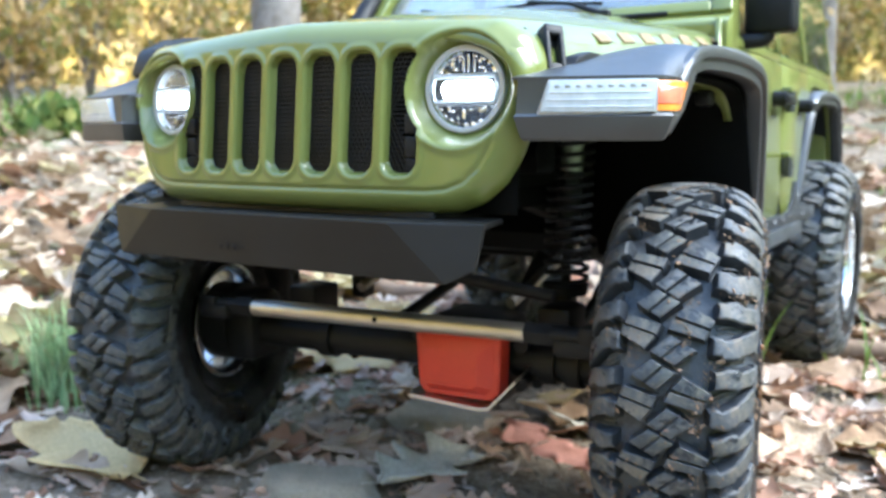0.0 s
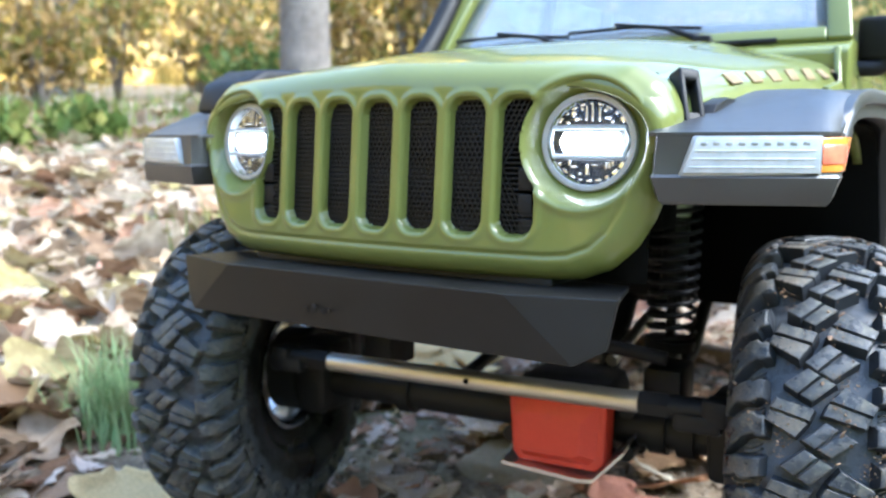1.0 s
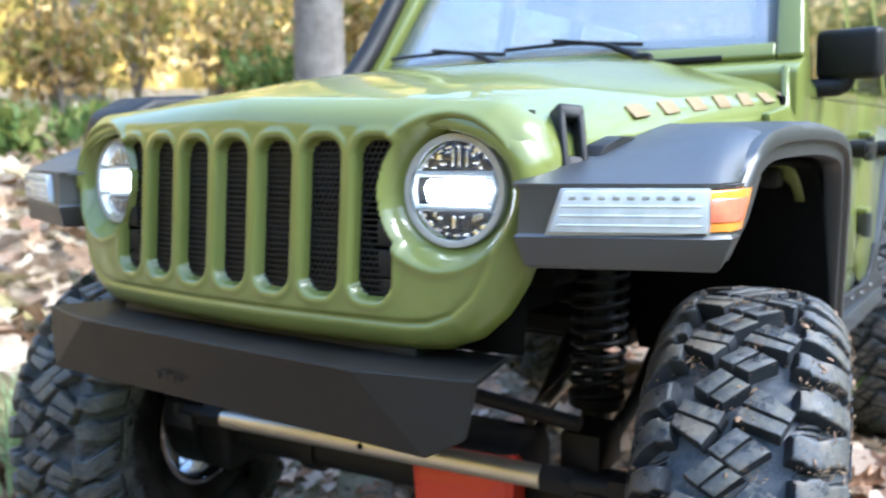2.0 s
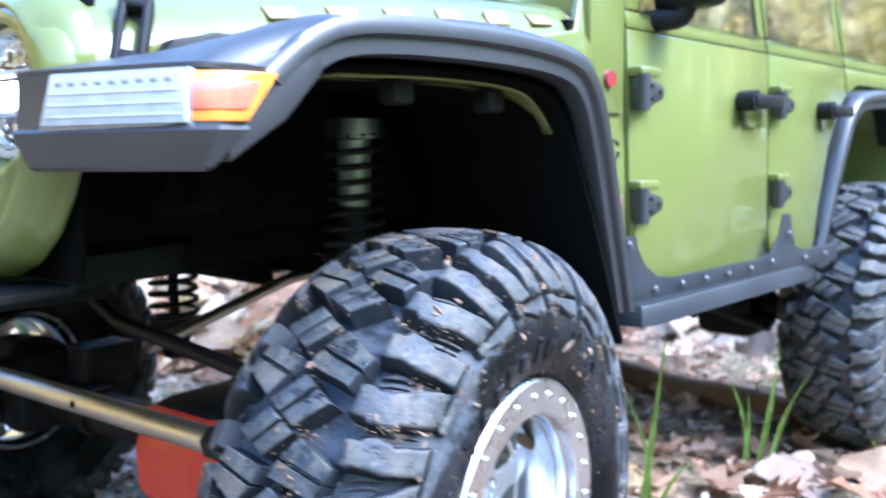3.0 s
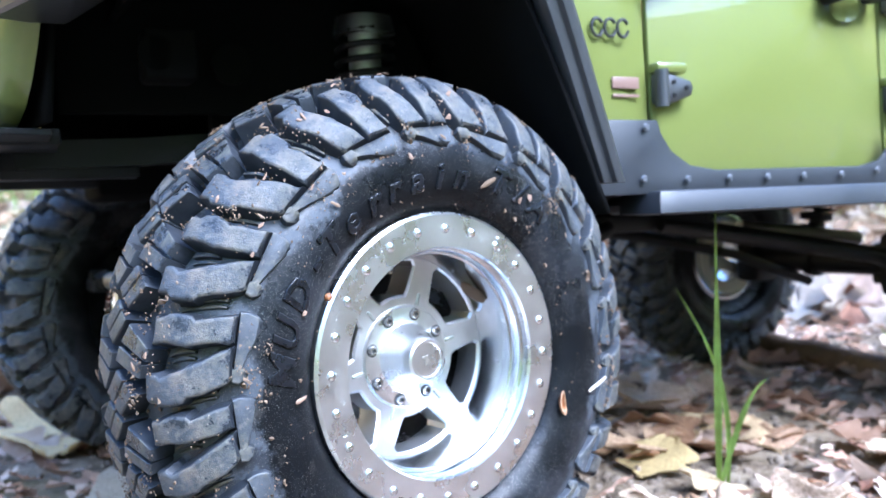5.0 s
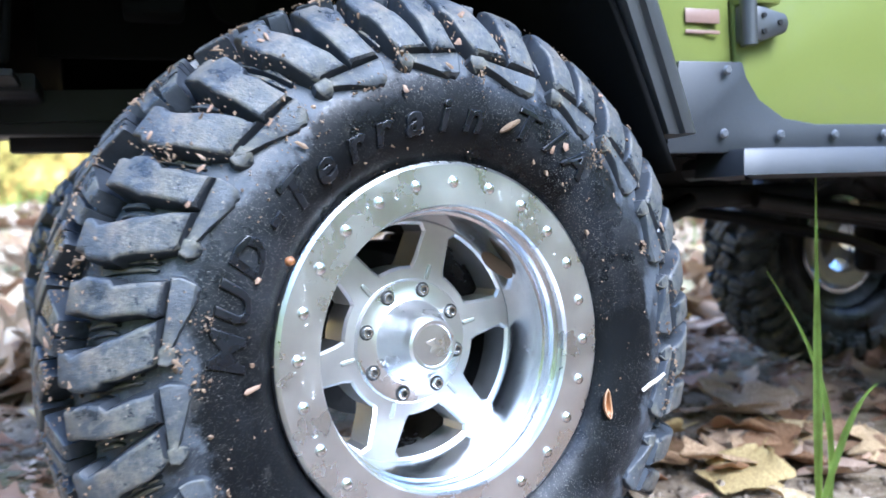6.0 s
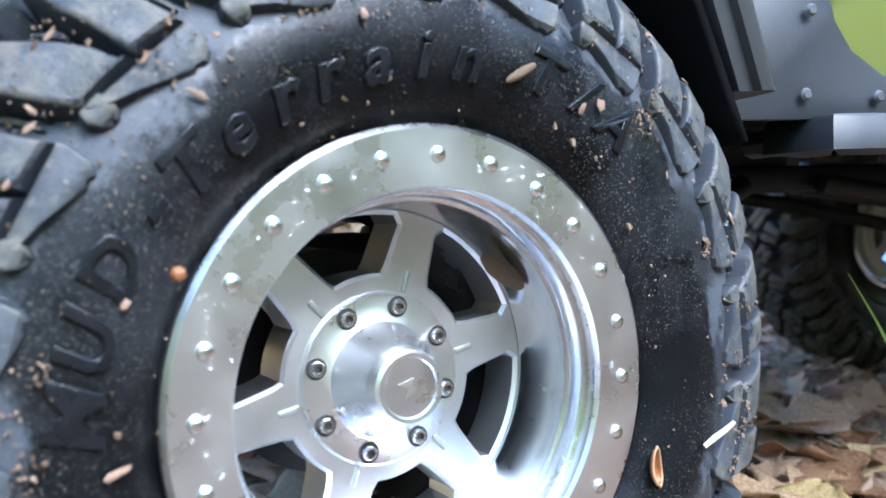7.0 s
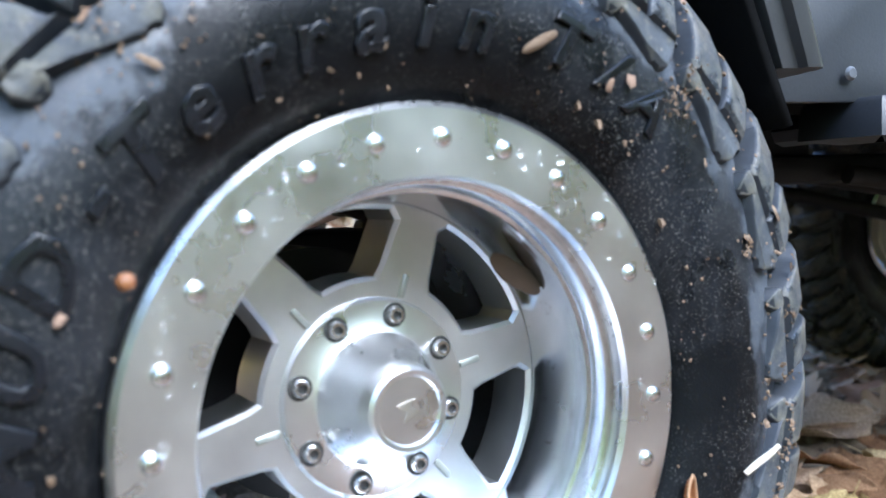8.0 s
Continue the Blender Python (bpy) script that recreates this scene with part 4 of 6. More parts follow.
for sx in (-1, 1):
    side_panel("cowl_side", [(0.092, 0.140), (0.1300, 0.140), (0.1300, 0.2640), (0.100, 0.2640), (0.092, 0.246), (0.060, 0.2420), (0.062, 0.234), (0.076, 0.205)], sx, label="olive side panel ahead of the door")
    d1 = side_panel("front_door", rounded(0.1310, 0.2804, 0.1395, 0.2500, (0.020, 0.010, 0.0, 0.0)), sx, label="glossy olive front door")
    d2 = side_panel("rear_door", [(0.2815, 0.2500), (0.2815, 0.1515), (0.286, 0.1435), (0.296, 0.1395), (0.345, 0.1395), (0.352, 0.165), (0.366, 0.200), (0.386, 0.226), (0.3960, 0.2320), (0.3960, 0.2500)], sx, label="glossy olive rear door")
    side_panel("rear_quarter", [(0.3985, 0.2340), (0.42, 0.2400), (0.49, 0.2400), (0.53, 0.20), (0.545, 0.160), (0.560, 0.160), (0.560, 0.2500), (0.3985, 0.2500)], sx)
    # door tops and pillars with window openings
    for door, y0, y1, w0, w1 in ((d1, 0.1310, 0.2790, 0.1500, 0.2690), (d2, 0.2815, 0.3960, 0.2900, 0.3860), (None, 0.3985, 0.5500, 0.4080, 0.5400)):
        own = door or truck
        for nm, q in (("window_sill", [(y0, 0.2502), (y1, 0.2502), (y1, 0.2575), (y0, 0.2575)]), ("window_top", [(y0 + 0.02, 0.3300), (y1, 0.3300), (y1, 0.3400), (y0 + 0.028, 0.3400)]),
                      ("window_post", [(w1, 0.2578), (y1, 0.2578), (y1, 0.3298), (w1, 0.3298)]),
                      ("window_post", [(y0, 0.2578), (w0 - 0.006, 0.2578), (w0 + 0.028 if door is d1 else w0, 0.3298), (y0 + (0.03 if door is d1 else 0), 0.3298)])):
            side_panel(nm, q, sx, parent=own, bev=0.0014)
        side_panel("window_pane", [(w0 - 0.008, 0.2550), (w1 + 0.002, 0.2550), (w1 + 0.002, 0.3320), (w0 + (0.024 if door is d1 else 0), 0.3320)], sx, 0.0006, 0.0022, PANE, own, "clear glossy side window", 0)
    for z in (0.2245, 0.1785):
        hinge(d1, sx, 0.1360, z)
        hinge(d2, sx, 0.2860, z - 0.001)
    handle(d1, sx, 0.2560, 0.2240)
    handle(d2, sx, 0.3640, 0.2220)
    # sill guard, rivets, step
    guard = [(0.1000, 0.1370), (0.3450, 0.1370), (0.3450, 0.1465), (0.3000, 0.1465), (0.2905, 0.1495), (0.2865, 0.1570), (0.2840, 0.1670), (0.2775, 0.1670), (0.2720, 0.1555), (0.2640, 0.1485),
             (0.2500, 0.1460), (0.1620, 0.1460), (0.1480, 0.1480), (0.1380, 0.1540), (0.1330, 0.1610), (0.1315, 0.1660), (0.1060, 0.1660)]
    sg = side_panel("sill_guard", guard, sx, 0.0036, 0.0056, SILL, truck, "dark grey riveted sill guard", 0.0006)
    sg.location.x = sx * 0.0021
    for y, z in ((0.124, 0.163), (0.122, 0.143), (0.145, 0.1425), (0.168, 0.1425), (0.190, 0.1425), (0.212, 0.1425), (0.236, 0.1425), (0.260, 0.1440), (0.280, 0.1570), (0.300, 0.1425), (0.325, 0.1425)):
        bm = bmesh.new()
        rod(bm, (sx * (SIDE + 0.0015), along(y), z), (sx * (SIDE + 0.0022), along(y), z), 0.0016, 0.0010, 12)
        part("rivet", bm, RIVET, sg)
    bm = bmesh.new()
    run = [(0.1120, 0.1240, 0, -1), (0.1270, 0.1240, 0.1, -0.99), (0.1345, 0.1262, 0.75, -0.85), (0.1365, 0.1340, 1.0, -0.1), (0.1385, 0.3000, 1.0, 0.1), (0.1330, 0.3300, 0.9, 0.6), (0.1120, 0.3460, 0.3, 1.0)]
    loops = []
    for x, y, nx, ny in run:
        m_ = math.hypot(nx, ny)
        x, y = x + 0.0065, along(y)
        ix, iy = x - 0.0125 * nx / m_, y - 0.0125 * ny / m_
        loops.append([(sx * (x + 0.001 * nx), y + 0.001 * ny, 0.1295), (sx * x, y, 0.1368), (sx * (x - 0.001 * nx), y - 0.001 * ny, 0.1380), (sx * ix, iy, 0.1386), (sx * ix, iy, 0.1285)])
    rings(bm, loops)
    soften(bm, 0.0006, 2, 25)
    step = part("side_step", bm, SILL, truck, "dark grey square-section side step")
    for y in (0.135, 0.215, 0.295):
        bm = bmesh.new()
        tube(bm, [(sx * 0.100, along(y), 0.1330), (sx * 0.139, along(y), 0.1335)], 0.0038, 8)
        part("step_bracket", bm, PLASTIC, step)
    bm = bmesh.new()
    rod(bm, (sx * 0.1310, 0.1056, 0.2285), (sx * 0.1336, 0.1056, 0.2285), 0.0037, 0.0032, 20)
    part("side_reflector", bm, REDDOT, truck, "small round red reflector")
    # badge: three dark bars shaped like rounded loops
    for k in range(3):
        bm = bmesh.new()
        y = 0.0966 + k * 0.0060
        loop = [(sx * (SIDE + 0.0007), y + 0.0026 * math.cos(a), 0.2012 + 0.0034 * math.sin(a)) for a in np.linspace(0.5, 6.0, 14)]
        tube(bm, loop, 0.0007, 6)
        part("badge_bar", bm, BADGE, truck)
    for z, m_, h in ((0.1805, SIDE_DECAL, 0.0045), (0.1755, SIDE_DECAL, 0.0012)):
        bm = bmesh.new()
        box(bm, (sx * (SIDE + 0.0001), 0.1095, z), (0.0006, 0.013, h), 0.0002)
        part("decal_bar", bm, m_, truck)
    # mirror
    bm = bmesh.new()
    box(bm, (sx * 0.1430, 0.1510, 0.2710), (0.030, 0.014, 0.024), 0.0035, (0, 0, sx * -8), 3)
    mirror = part("side_mirror", bm, BLACK, truck, "black square side mirror on an arm")
    bm = bmesh.new()
    tube(bm, smooth_line([(sx * 0.1170, 0.1450, 0.2545), (sx * 0.1300, 0.1470, 0.2552), (sx * 0.1400, 0.1500, 0.2565), (sx * 0.1430, 0.1505, 0.2660)], 14), 0.0046, 12)
    part("mirror_arm", bm, BLACK, mirror)
    bm = bmesh.new()
    box(bm, (sx * 0.1440, 0.1584, 0.2710), (0.026, 0.0012, 0.020), 0.0004, (0, 0, sx * -8))
    part("mirror_glass", bm, CHROME, mirror)

# black air intake pipe along the far windscreen post
bm = bmesh.new()
tube(bm, smooth_line([(-0.121, 0.020, 0.240), (-0.128, 0.050, 0.246), (-0.130, 0.085, 0.262), (-0.128, 0.120, 0.300), (-0.124, 0.155, 0.352), (-0.123, 0.165, 0.372)], 20), 0.0068, 14)
box(bm, (-0.123, 0.164, 0.380), (0.018, 0.022, 0.024), 0.004)
part("air_intake", bm, BLACK, truck, "black air intake pipe beside the windscreen")
bm = bmesh.new()
prism(bm, [(-0.080, 0.232), (-0.074, 0.247), (-0.058, 0.2545), (-0.030, 0.2560), (-0.004, 0.2500), (0.004, 0.232)], "x", -0.150, -0.118, 0.004, 3)
part("intake_base", bm, BLACK, truck, "black rounded intake base on the far fender")

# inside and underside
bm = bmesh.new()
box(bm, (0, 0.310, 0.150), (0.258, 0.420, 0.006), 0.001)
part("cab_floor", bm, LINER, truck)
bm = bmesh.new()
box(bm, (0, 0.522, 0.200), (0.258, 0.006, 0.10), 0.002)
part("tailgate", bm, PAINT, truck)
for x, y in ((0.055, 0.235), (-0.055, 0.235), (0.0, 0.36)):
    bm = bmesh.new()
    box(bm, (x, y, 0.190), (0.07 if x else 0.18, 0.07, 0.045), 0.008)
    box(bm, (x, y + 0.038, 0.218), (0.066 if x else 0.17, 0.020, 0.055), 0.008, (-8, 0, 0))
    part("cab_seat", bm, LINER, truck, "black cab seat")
# added block, no known part; it keeps the underbody dark
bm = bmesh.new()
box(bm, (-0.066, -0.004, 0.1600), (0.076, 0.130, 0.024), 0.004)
part("electronics_box", bm, LINER, truck, "added black block that closes off the underbody")
for sx in (-1, 1):
    bm = bmesh.new()
    tube(bm, [(sx * 0.040, -0.105, 0.162), (sx * 0.040, -0.060, 0.163), (sx * 0.043, 0.02, 0.168), (sx * 0.044, 0.10, 0.148), (sx * 0.044, 0.36, 0.146), (sx * 0.042, 0.46, 0.166), (sx * 0.042, 0.55, 0.160)], 0.0075, 4)
    part("chassis_rail", bm, BLACK, truck, "black chassis rail")
bm = bmesh.new()
box(bm, (0, 0.18, 0.124), (0.085, 0.12, 0.010), 0.003)
box(bm, (0, 0.150, 0.145), (0.070, 0.09, 0.040), 0.004)
part("gearbox", bm, BLACK, truck)


def axle(y, front):
    bm = bmesh.new()
    rod(bm, (-0.118, y, 0.0860), (0.118, y, 0.0860), 0.0095, n=24)
    ob = part("axle", bm, BLACK, truck, "black solid axle")
    bm = bmesh.new()
    box(bm, (0.036, y, 0.0860), (0.046, 0.044, 0.046), 0.008)
    part("diff_housing", bm, BLACK, ob)
    for x in (-0.060, 0.075, 0.088):
        bm = bmesh.new()
        rod(bm, (x, y, 0.0860), (x + 0.008, y, 0.0860), 0.0120, n=24)
        part("axle_collar", bm, BLACK, ob)
    for sx in (-1, 1):
        for nm, c, q, bv in (("knuckle", (sx * 0.113, y, 0.0880), (0.022, 0.030, 0.040), 0.005), ("steering_arm", (sx * 0.105, y - 0.030 if front else y, 0.1040), (0.020, 0.030, 0.008), 0.002),
                             ("spring_perch", (sx * 0.078, y + 0.014, 0.1040), (0.018, 0.026, 0.018), 0.002)):
            bm = bmesh.new()
            box(bm, c, q, bv)
            part(nm, bm, BLACK, ob)
    if front:
        bm = bmesh.new()
        plate = [(0.0150, 0.0725), (0.0185, 0.0685), (0.0555, 0.0685), (0.0600, 0.0725), (0.0610, 0.1020), (0.0570, 0.1060), (0.0170, 0.1060), (0.0130, 0.1020)]
        prism(bm, plate, "y", y - 0.0250, y - 0.0130, 0.0010)
        small = [(0.037 + (x - 0.037) * 0.86, 0.087 + (z - 0.087) * 0.86) for x, z in plate]
        inner = [(0.034 + (x - 0.037) * 0.66, 0.084 + (z - 0.087) * 0.50) for x, z in plate]
        rings(bm, [[(x, y - 0.0248, z) for x, z in small], [(x, y - 0.0290, z) for x, z in inner]])
        part("diff_cover", bm, RED, ob, "red faceted differential cover", 20)
        bm = bmesh.new()
        rings(bm, [[(x, y - 0.029, z), (x, y - 0.004, z + 0.004), (x, y - 0.004, z + 0.0056), (x, y - 0.029, z + 0.0016)] for x, z in ((0.0110, 0.0665), (0.0500, 0.0640), (0.0560, 0.0650), (0.0700, 0.0800))])
        part("skid_plate", bm, SILVER_PLATE, ob, "bent bare metal skid plate")
    for x, z in ((0.0665, 0.0960), (0.0665, 0.0760), (0.0085, 0.0960), (0.0085, 0.0760)):
        bm = bmesh.new()
        rod(bm, (x, y - 0.014, z), (x, y - 0.006, z), 0.0040, n=14)
        part("axle_lug", bm, BLACK, ob)
    return ob


axle(0.0, True).matrix_basis = pose(0, -0.0145, 0, 0, 0, 5.5)   # steered over, so the axle stands askew
axle(WHEELBASE, False)
bm = bmesh.new()
TIE_A, TIE_B = Vector((-0.0761, -0.0603, 0.1070)), Vector((0.0836, -0.0455, 0.1086))
rod(bm, TIE_A, TIE_B, 0.0046, n=28)
tie = part("tie_rod", bm, STEEL, truck, "polished steel tie rod")
for p, q in ((TIE_B, TIE_B + (TIE_B - TIE_A) * 0.20), (TIE_A, TIE_A + (TIE_A - TIE_B) * 0.18)):
    bm = bmesh.new()
    rod(bm, p, p.lerp(q, 0.4), 0.0056, n=6)
    rod(bm, p.lerp(q, 0.4), q, 0.0050, 0.0045, n=20)
    box(bm, q, (0.012, 0.012, 0.012), 0.003)
    part("rod_end", bm, BLACK, tie, "black rod end")
# no real hole: a black disc paints its dark inside
bm = bmesh.new()
mid = TIE_A.lerp(TIE_B, 0.5)
rod(bm, mid + Vector((0, -0.0050, 0.0004)), mid + Vector((0, -0.0036, 0.0004)), 0.0014, n=12)
part("rod_hole", bm, LINER, tie)
bm = bmesh.new()
tube(bm, [(0.085, -0.020, 0.122), (0.030, -0.024, 0.128), (-0.020, -0.026, 0.132), (-0.060, -0.030, 0.150)], 0.0032, 12)
part("drag_link", bm, BLACK, truck)
for sx in (-1, 1):
    bm = bmesh.new()
    tube(bm, [(sx * 0.062, 0.006, 0.070), (sx * 0.055, 0.10, 0.098), (sx * 0.046, 0.165, 0.122)], 0.0042, 10)
    part("lower_link", bm, BLACK, truck)
    bm = bmesh.new()
    tube(bm, [(sx * 0.050, 0.000, 0.112), (sx * 0.050, 0.08, 0.136), (sx * 0.045, 0.14, 0.145)], 0.0030, 12)
    part("upper_link", bm, STEEL, truck, "polished upper link")
    bm = bmesh.new()
    tube(bm, [(sx * 0.062, WHEELBASE, 0.070), (sx * 0.058, 0.358, 0.0955), (sx * 0.052, 0.266, 0.1125), (sx * 0.046, 0.20, 0.122)], 0.0036, 12)
    part("rear_link", bm, BLACK, truck, "black rear link")
bm = bmesh.new()
tube(bm, [(0.036, 0.02, 0.090), (0.010, 0.12, 0.125)], 0.0055, 12)
tube(bm, [(0.036, WHEELBASE - 0.02, 0.090), (0.010, 0.21, 0.125)], 0.0055, 12)
part("drive_shaft", bm, BLACK, truck)
bm = bmesh.new()
rod(bm, (0.004, 0.300, 0.1165), (0.010, 0.405, 0.1050), 0.0042, n=20)
part("shaft_sleeve", bm, STEEL, truck, "bright metal sleeve on the rear shaft")


def shock(x, y, z0, z1, lean):
    sx = 1 if x > 0 else -1
    bm = bmesh.new()
    rod(bm, (x, y, z0), (x + lean * 0.45, y, z0 + (z1 - z0) * 0.45), 0.0026, n=14)
    rod(bm, (x, y, z0 + 0.004), (x + lean * 0.08, y, z0 + 0.009), 0.0120, 0.0125, n=24)
    rod(bm, (x + lean * 0.30, y, z0 + (z1 - z0) * 0.30), (x + lean * 0.68, y, z0 + (z1 - z0) * 0.68), 0.0064, n=20)
    box(bm, (x, y, z0 - 0.004), (0.010, 0.012, 0.014), 0.002)
    sh = part("shock_absorber", bm, BLACK, truck, "black shock absorber")
    bm = bmesh.new()
    rod(bm, (x + lean * 0.68, y, z0 + (z1 - z0) * 0.68), (x + lean, y, z1), 0.0066, n=24)
    part("damper_body", bm, DAMPER, sh, "dull grey metal damper body")
    for name, a, b, turns, mat in (("coil_spring", 0.06, 0.94, 16, BLACK),):
        bm = bmesh.new()
        pts = []
        for k in range(turns * 14 + 1):
            f = a + (b - a) * k / (turns * 14)
            t = k / 14 * math.tau
            pts.append((x + lean * f + 0.0112 * math.cos(t), y + 0.0112 * math.sin(t), z0 + (z1 - z0) * f))
        tube(bm, pts, 0.0013, 7)
        part(name, bm, mat, sh, "black coil spring")
    bm = bmesh.new()
    rod(bm, (x + lean * 0.93, y, z0 + (z1 - z0) * 0.93), (x + lean * 1.0, y, z1), 0.0124, 0.0110, n=24)
    part("shock_cap", bm, SILVER_PLATE, sh, "bare metal shock cap")


for sx in (-1, 1):
    shock(sx * 0.0690, 0.026, 0.112, 0.214, sx * 0.0035)
    shock(sx * 0.070, WHEELBASE + 0.02, 0.112, 0.205, sx * -0.010)
for sx in (-1, 1):
    bm = bmesh.new()
    box(bm, (sx * 0.056, 0.010, 0.190), (0.006, 0.090, 0.055), 0.003)
    rod(bm, (sx * 0.077, -0.030, 0.192), (sx * 0.080, -0.030, 0.192), 0.0075, n=20)
    rod(bm, (sx * 0.095, -0.060, 0.192), (sx * 0.098, -0.060, 0.192), 0.0060, n=20)
    box(bm, (sx * 0.090, -0.055, 0.192), (0.016, 0.018, 0.018), 0.002)
    part("shock_tower", bm, LINER, truck, "black shock tower")


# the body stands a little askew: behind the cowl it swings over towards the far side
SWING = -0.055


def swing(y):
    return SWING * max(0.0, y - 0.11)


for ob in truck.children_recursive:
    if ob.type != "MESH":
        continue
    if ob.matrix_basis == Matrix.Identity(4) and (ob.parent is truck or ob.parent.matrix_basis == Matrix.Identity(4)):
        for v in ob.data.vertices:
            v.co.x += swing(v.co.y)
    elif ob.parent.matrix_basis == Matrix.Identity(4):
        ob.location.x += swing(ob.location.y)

# ---- wheels ----
PROFILE = [(0.0, 0.0827), (0.008, 0.0825), (0.0145, 0.0818), (0.0195, 0.0803), (0.0235, 0.0781), (0.0268, 0.0750), (0.0300, 0.0708), (0.0328, 0.0655), (0.0340, 0.0605), (0.0339, 0.0550), (0.0322, 0.0500), (0.0295, 0.0468), (0.0265, 0.0450)]
CURVE = smooth_line(PROFILE, 90)
LENGTH = np.concatenate([[0], np.cumsum(np.linalg.norm(np.diff(CURVE, axis=0), axis=1))])


INNER = 0.93   # the inner half is a little narrower


def on_tyre(v, theta, h):
    """A point on the tyre: v metres across from the middle line, at an angle, h above the casing."""
    s = -1 if v < 0 else 1
    a = abs(v)
    x, r = np.interp(a, LENGTH, CURVE[:, 0]), np.interp(a, LENGTH, CURVE[:, 1])
    d = 0.0012
    tx = np.interp(a + d, LENGTH, CURVE[:, 0]) - np.interp(max(a - d, 0), LENGTH, CURVE[:, 0])
    tr = np.interp(a + d, LENGTH, CURVE[:, 1]) - np.interp(max(a - d, 0), LENGTH, CURVE[:, 1])
    n = math.hypot(tx, tr)
    x, r = x + h * -tr / n, r + h * tx / n
    x *= 1.0 if s > 0 else INNER
    return (s * x, r * math.sin(theta), r * math.cos(theta))


RT = 0.0893
# the pitch of the tread varies round the tyre: long, middle and short steps, in degrees
STEPS = {"L": 20.4, "M": 18.2, "S": 16.6}
ORDER = "MLMMSMSLMSMSSLSMMSLS"


def v_at(r):
    """Way across the casing, from the middle line, at which its radius is r."""
    return float(np.interp(-r, -CURVE[:, 1], LENGTH))


def lug(verts, faces, stations, bevel=0.0007):
    """A tread block: stations (v, a0, a1, height) across it; a in degrees round the tyre."""
    base = len(verts)
    n = len(stations)
    mid = sum(s[0] for s in stations) / n
    b0 = math.degrees(bevel / RT)
    for i, (v, a0, a1, h) in enumerate(stations):
        b = b0 * (1 if a1 > a0 else -1)
        vi = v + (math.copysign(bevel, mid - v) if i in (0, n - 1) else 0.0)
        for a, hh, vv in ((a0 - b * 0.9, -0.0012, v), (a0, h - bevel, v), (a0 + b * 0.32, h - bevel * 0.36, v + (vi - v) * 0.4), (a0 + b, h, vi), (a0 + b * 1.6, h, vi),
                          (a1 - b * 1.6, h, vi), (a1 - b, h, vi), (a1 - b * 0.32, h - bevel * 0.36, v + (vi - v) * 0.4), (a1, h - bevel, v), (a1 + b * 0.9, -0.0012, v)):
            verts.append(on_tyre(vv, radians(a), hh))
    for i in range(n - 1):
        for k in range(9):
            a = base + i * 10 + k
            faces.append((a, a + 1, a + 11, a + 10))
    faces.append(tuple(base + k for k in range(10)))
    faces.append(tuple(base + (n - 1) * 10 + k for k in reversed(range(10))))


def casing():
    bm = bmesh.new()
    full = [(-0.0196, 0.0342), (-0.0206, 0.0342), (-0.0216, 0.0375), (-0.0222, 0.0420)] + [(-x * INNER, r) for x, r in CURVE[::-1]] + [(x, r) for x, r in CURVE[1:]]
    lathe(bm, full[::2], 144)
    bm.verts.index_update()
    verts, faces = [tuple(v.co) for v in bm.verts], [tuple(v.index for v in f.verts) for f in bm.faces]
    bm.free()
    return verts, faces


# middle blocks: centre, then their halves and the plinth below; millimetres across and round the tyre, height in metres
MIDDLE = (((-3.2, 9.5), (([(-7.5, -0.6), (-0.8, 5.0), (2.9, 3.0), (-3.5, -3.2)], 0.0067), ([(-2.9, -3.5), (3.5, 2.7), (7.4, 0.6), (0.8, -5.4)], 0.0067), ([(-7.2, -0.6), (-0.8, 4.7), (7.2, 0.6), (0.8, -5.1)], 0.0048))),
          ((-9.0, -2.8), (([(-4.5, 6.0), (6.8, 3.2), (5.2, -0.5), (-5.7, 2.9)], 0.0067), ([(-6.0, 2.2), (4.9, -1.2), (1.5, -5.8), (-7.0, -0.8)], 0.0067), ([(-4.5, 5.7), (6.5, 3.0), (1.5, -5.5), (-6.8, -0.8)], 0.0048))))


def slab(verts, faces, corners, top, bevel=0.0007):
    """A block with a plain outline of corners (metres across, degrees round the tyre), its top edge rounded off."""
    base, n = len(verts), len(corners)
    cv, ca = sum(c[0] for c in corners) / n, sum(c[1] for c in corners) / n
    reach = sum(math.hypot(v - cv, radians(a - ca) * RT) for v, a in corners) / n
    for grow, h in ((1 + 0.0008 / reach, -0.0012), (1.0, top - bevel), (1 - 0.45 * bevel / reach, top - 0.25 * bevel), (1 - 1.3 * bevel / reach, top)):
        verts += [on_tyre(cv + (v - cv) * grow, radians(ca + (a - ca) * grow), h) for v, a in corners]
    for k in range(3):
        for i in range(n):
            faces.append((base + k * n + i, base + k * n + (i + 1) % n, base + (k + 1) * n + (i + 1) % n, base + (k + 1) * n + i))
    faces.append(tuple(base + 3 * n + i for i in range(n)))


TALL_R, TALL_H = (0.0640, 0.0660, 0.0690, 0.0720, 0.0750, 0.0781, 0.0803, 0.0818, 0.0827), (0.0010, 0.0020, 0.0032, 0.0044, 0.0053, 0.0061, 0.0066, 0.0067, 0.0067)


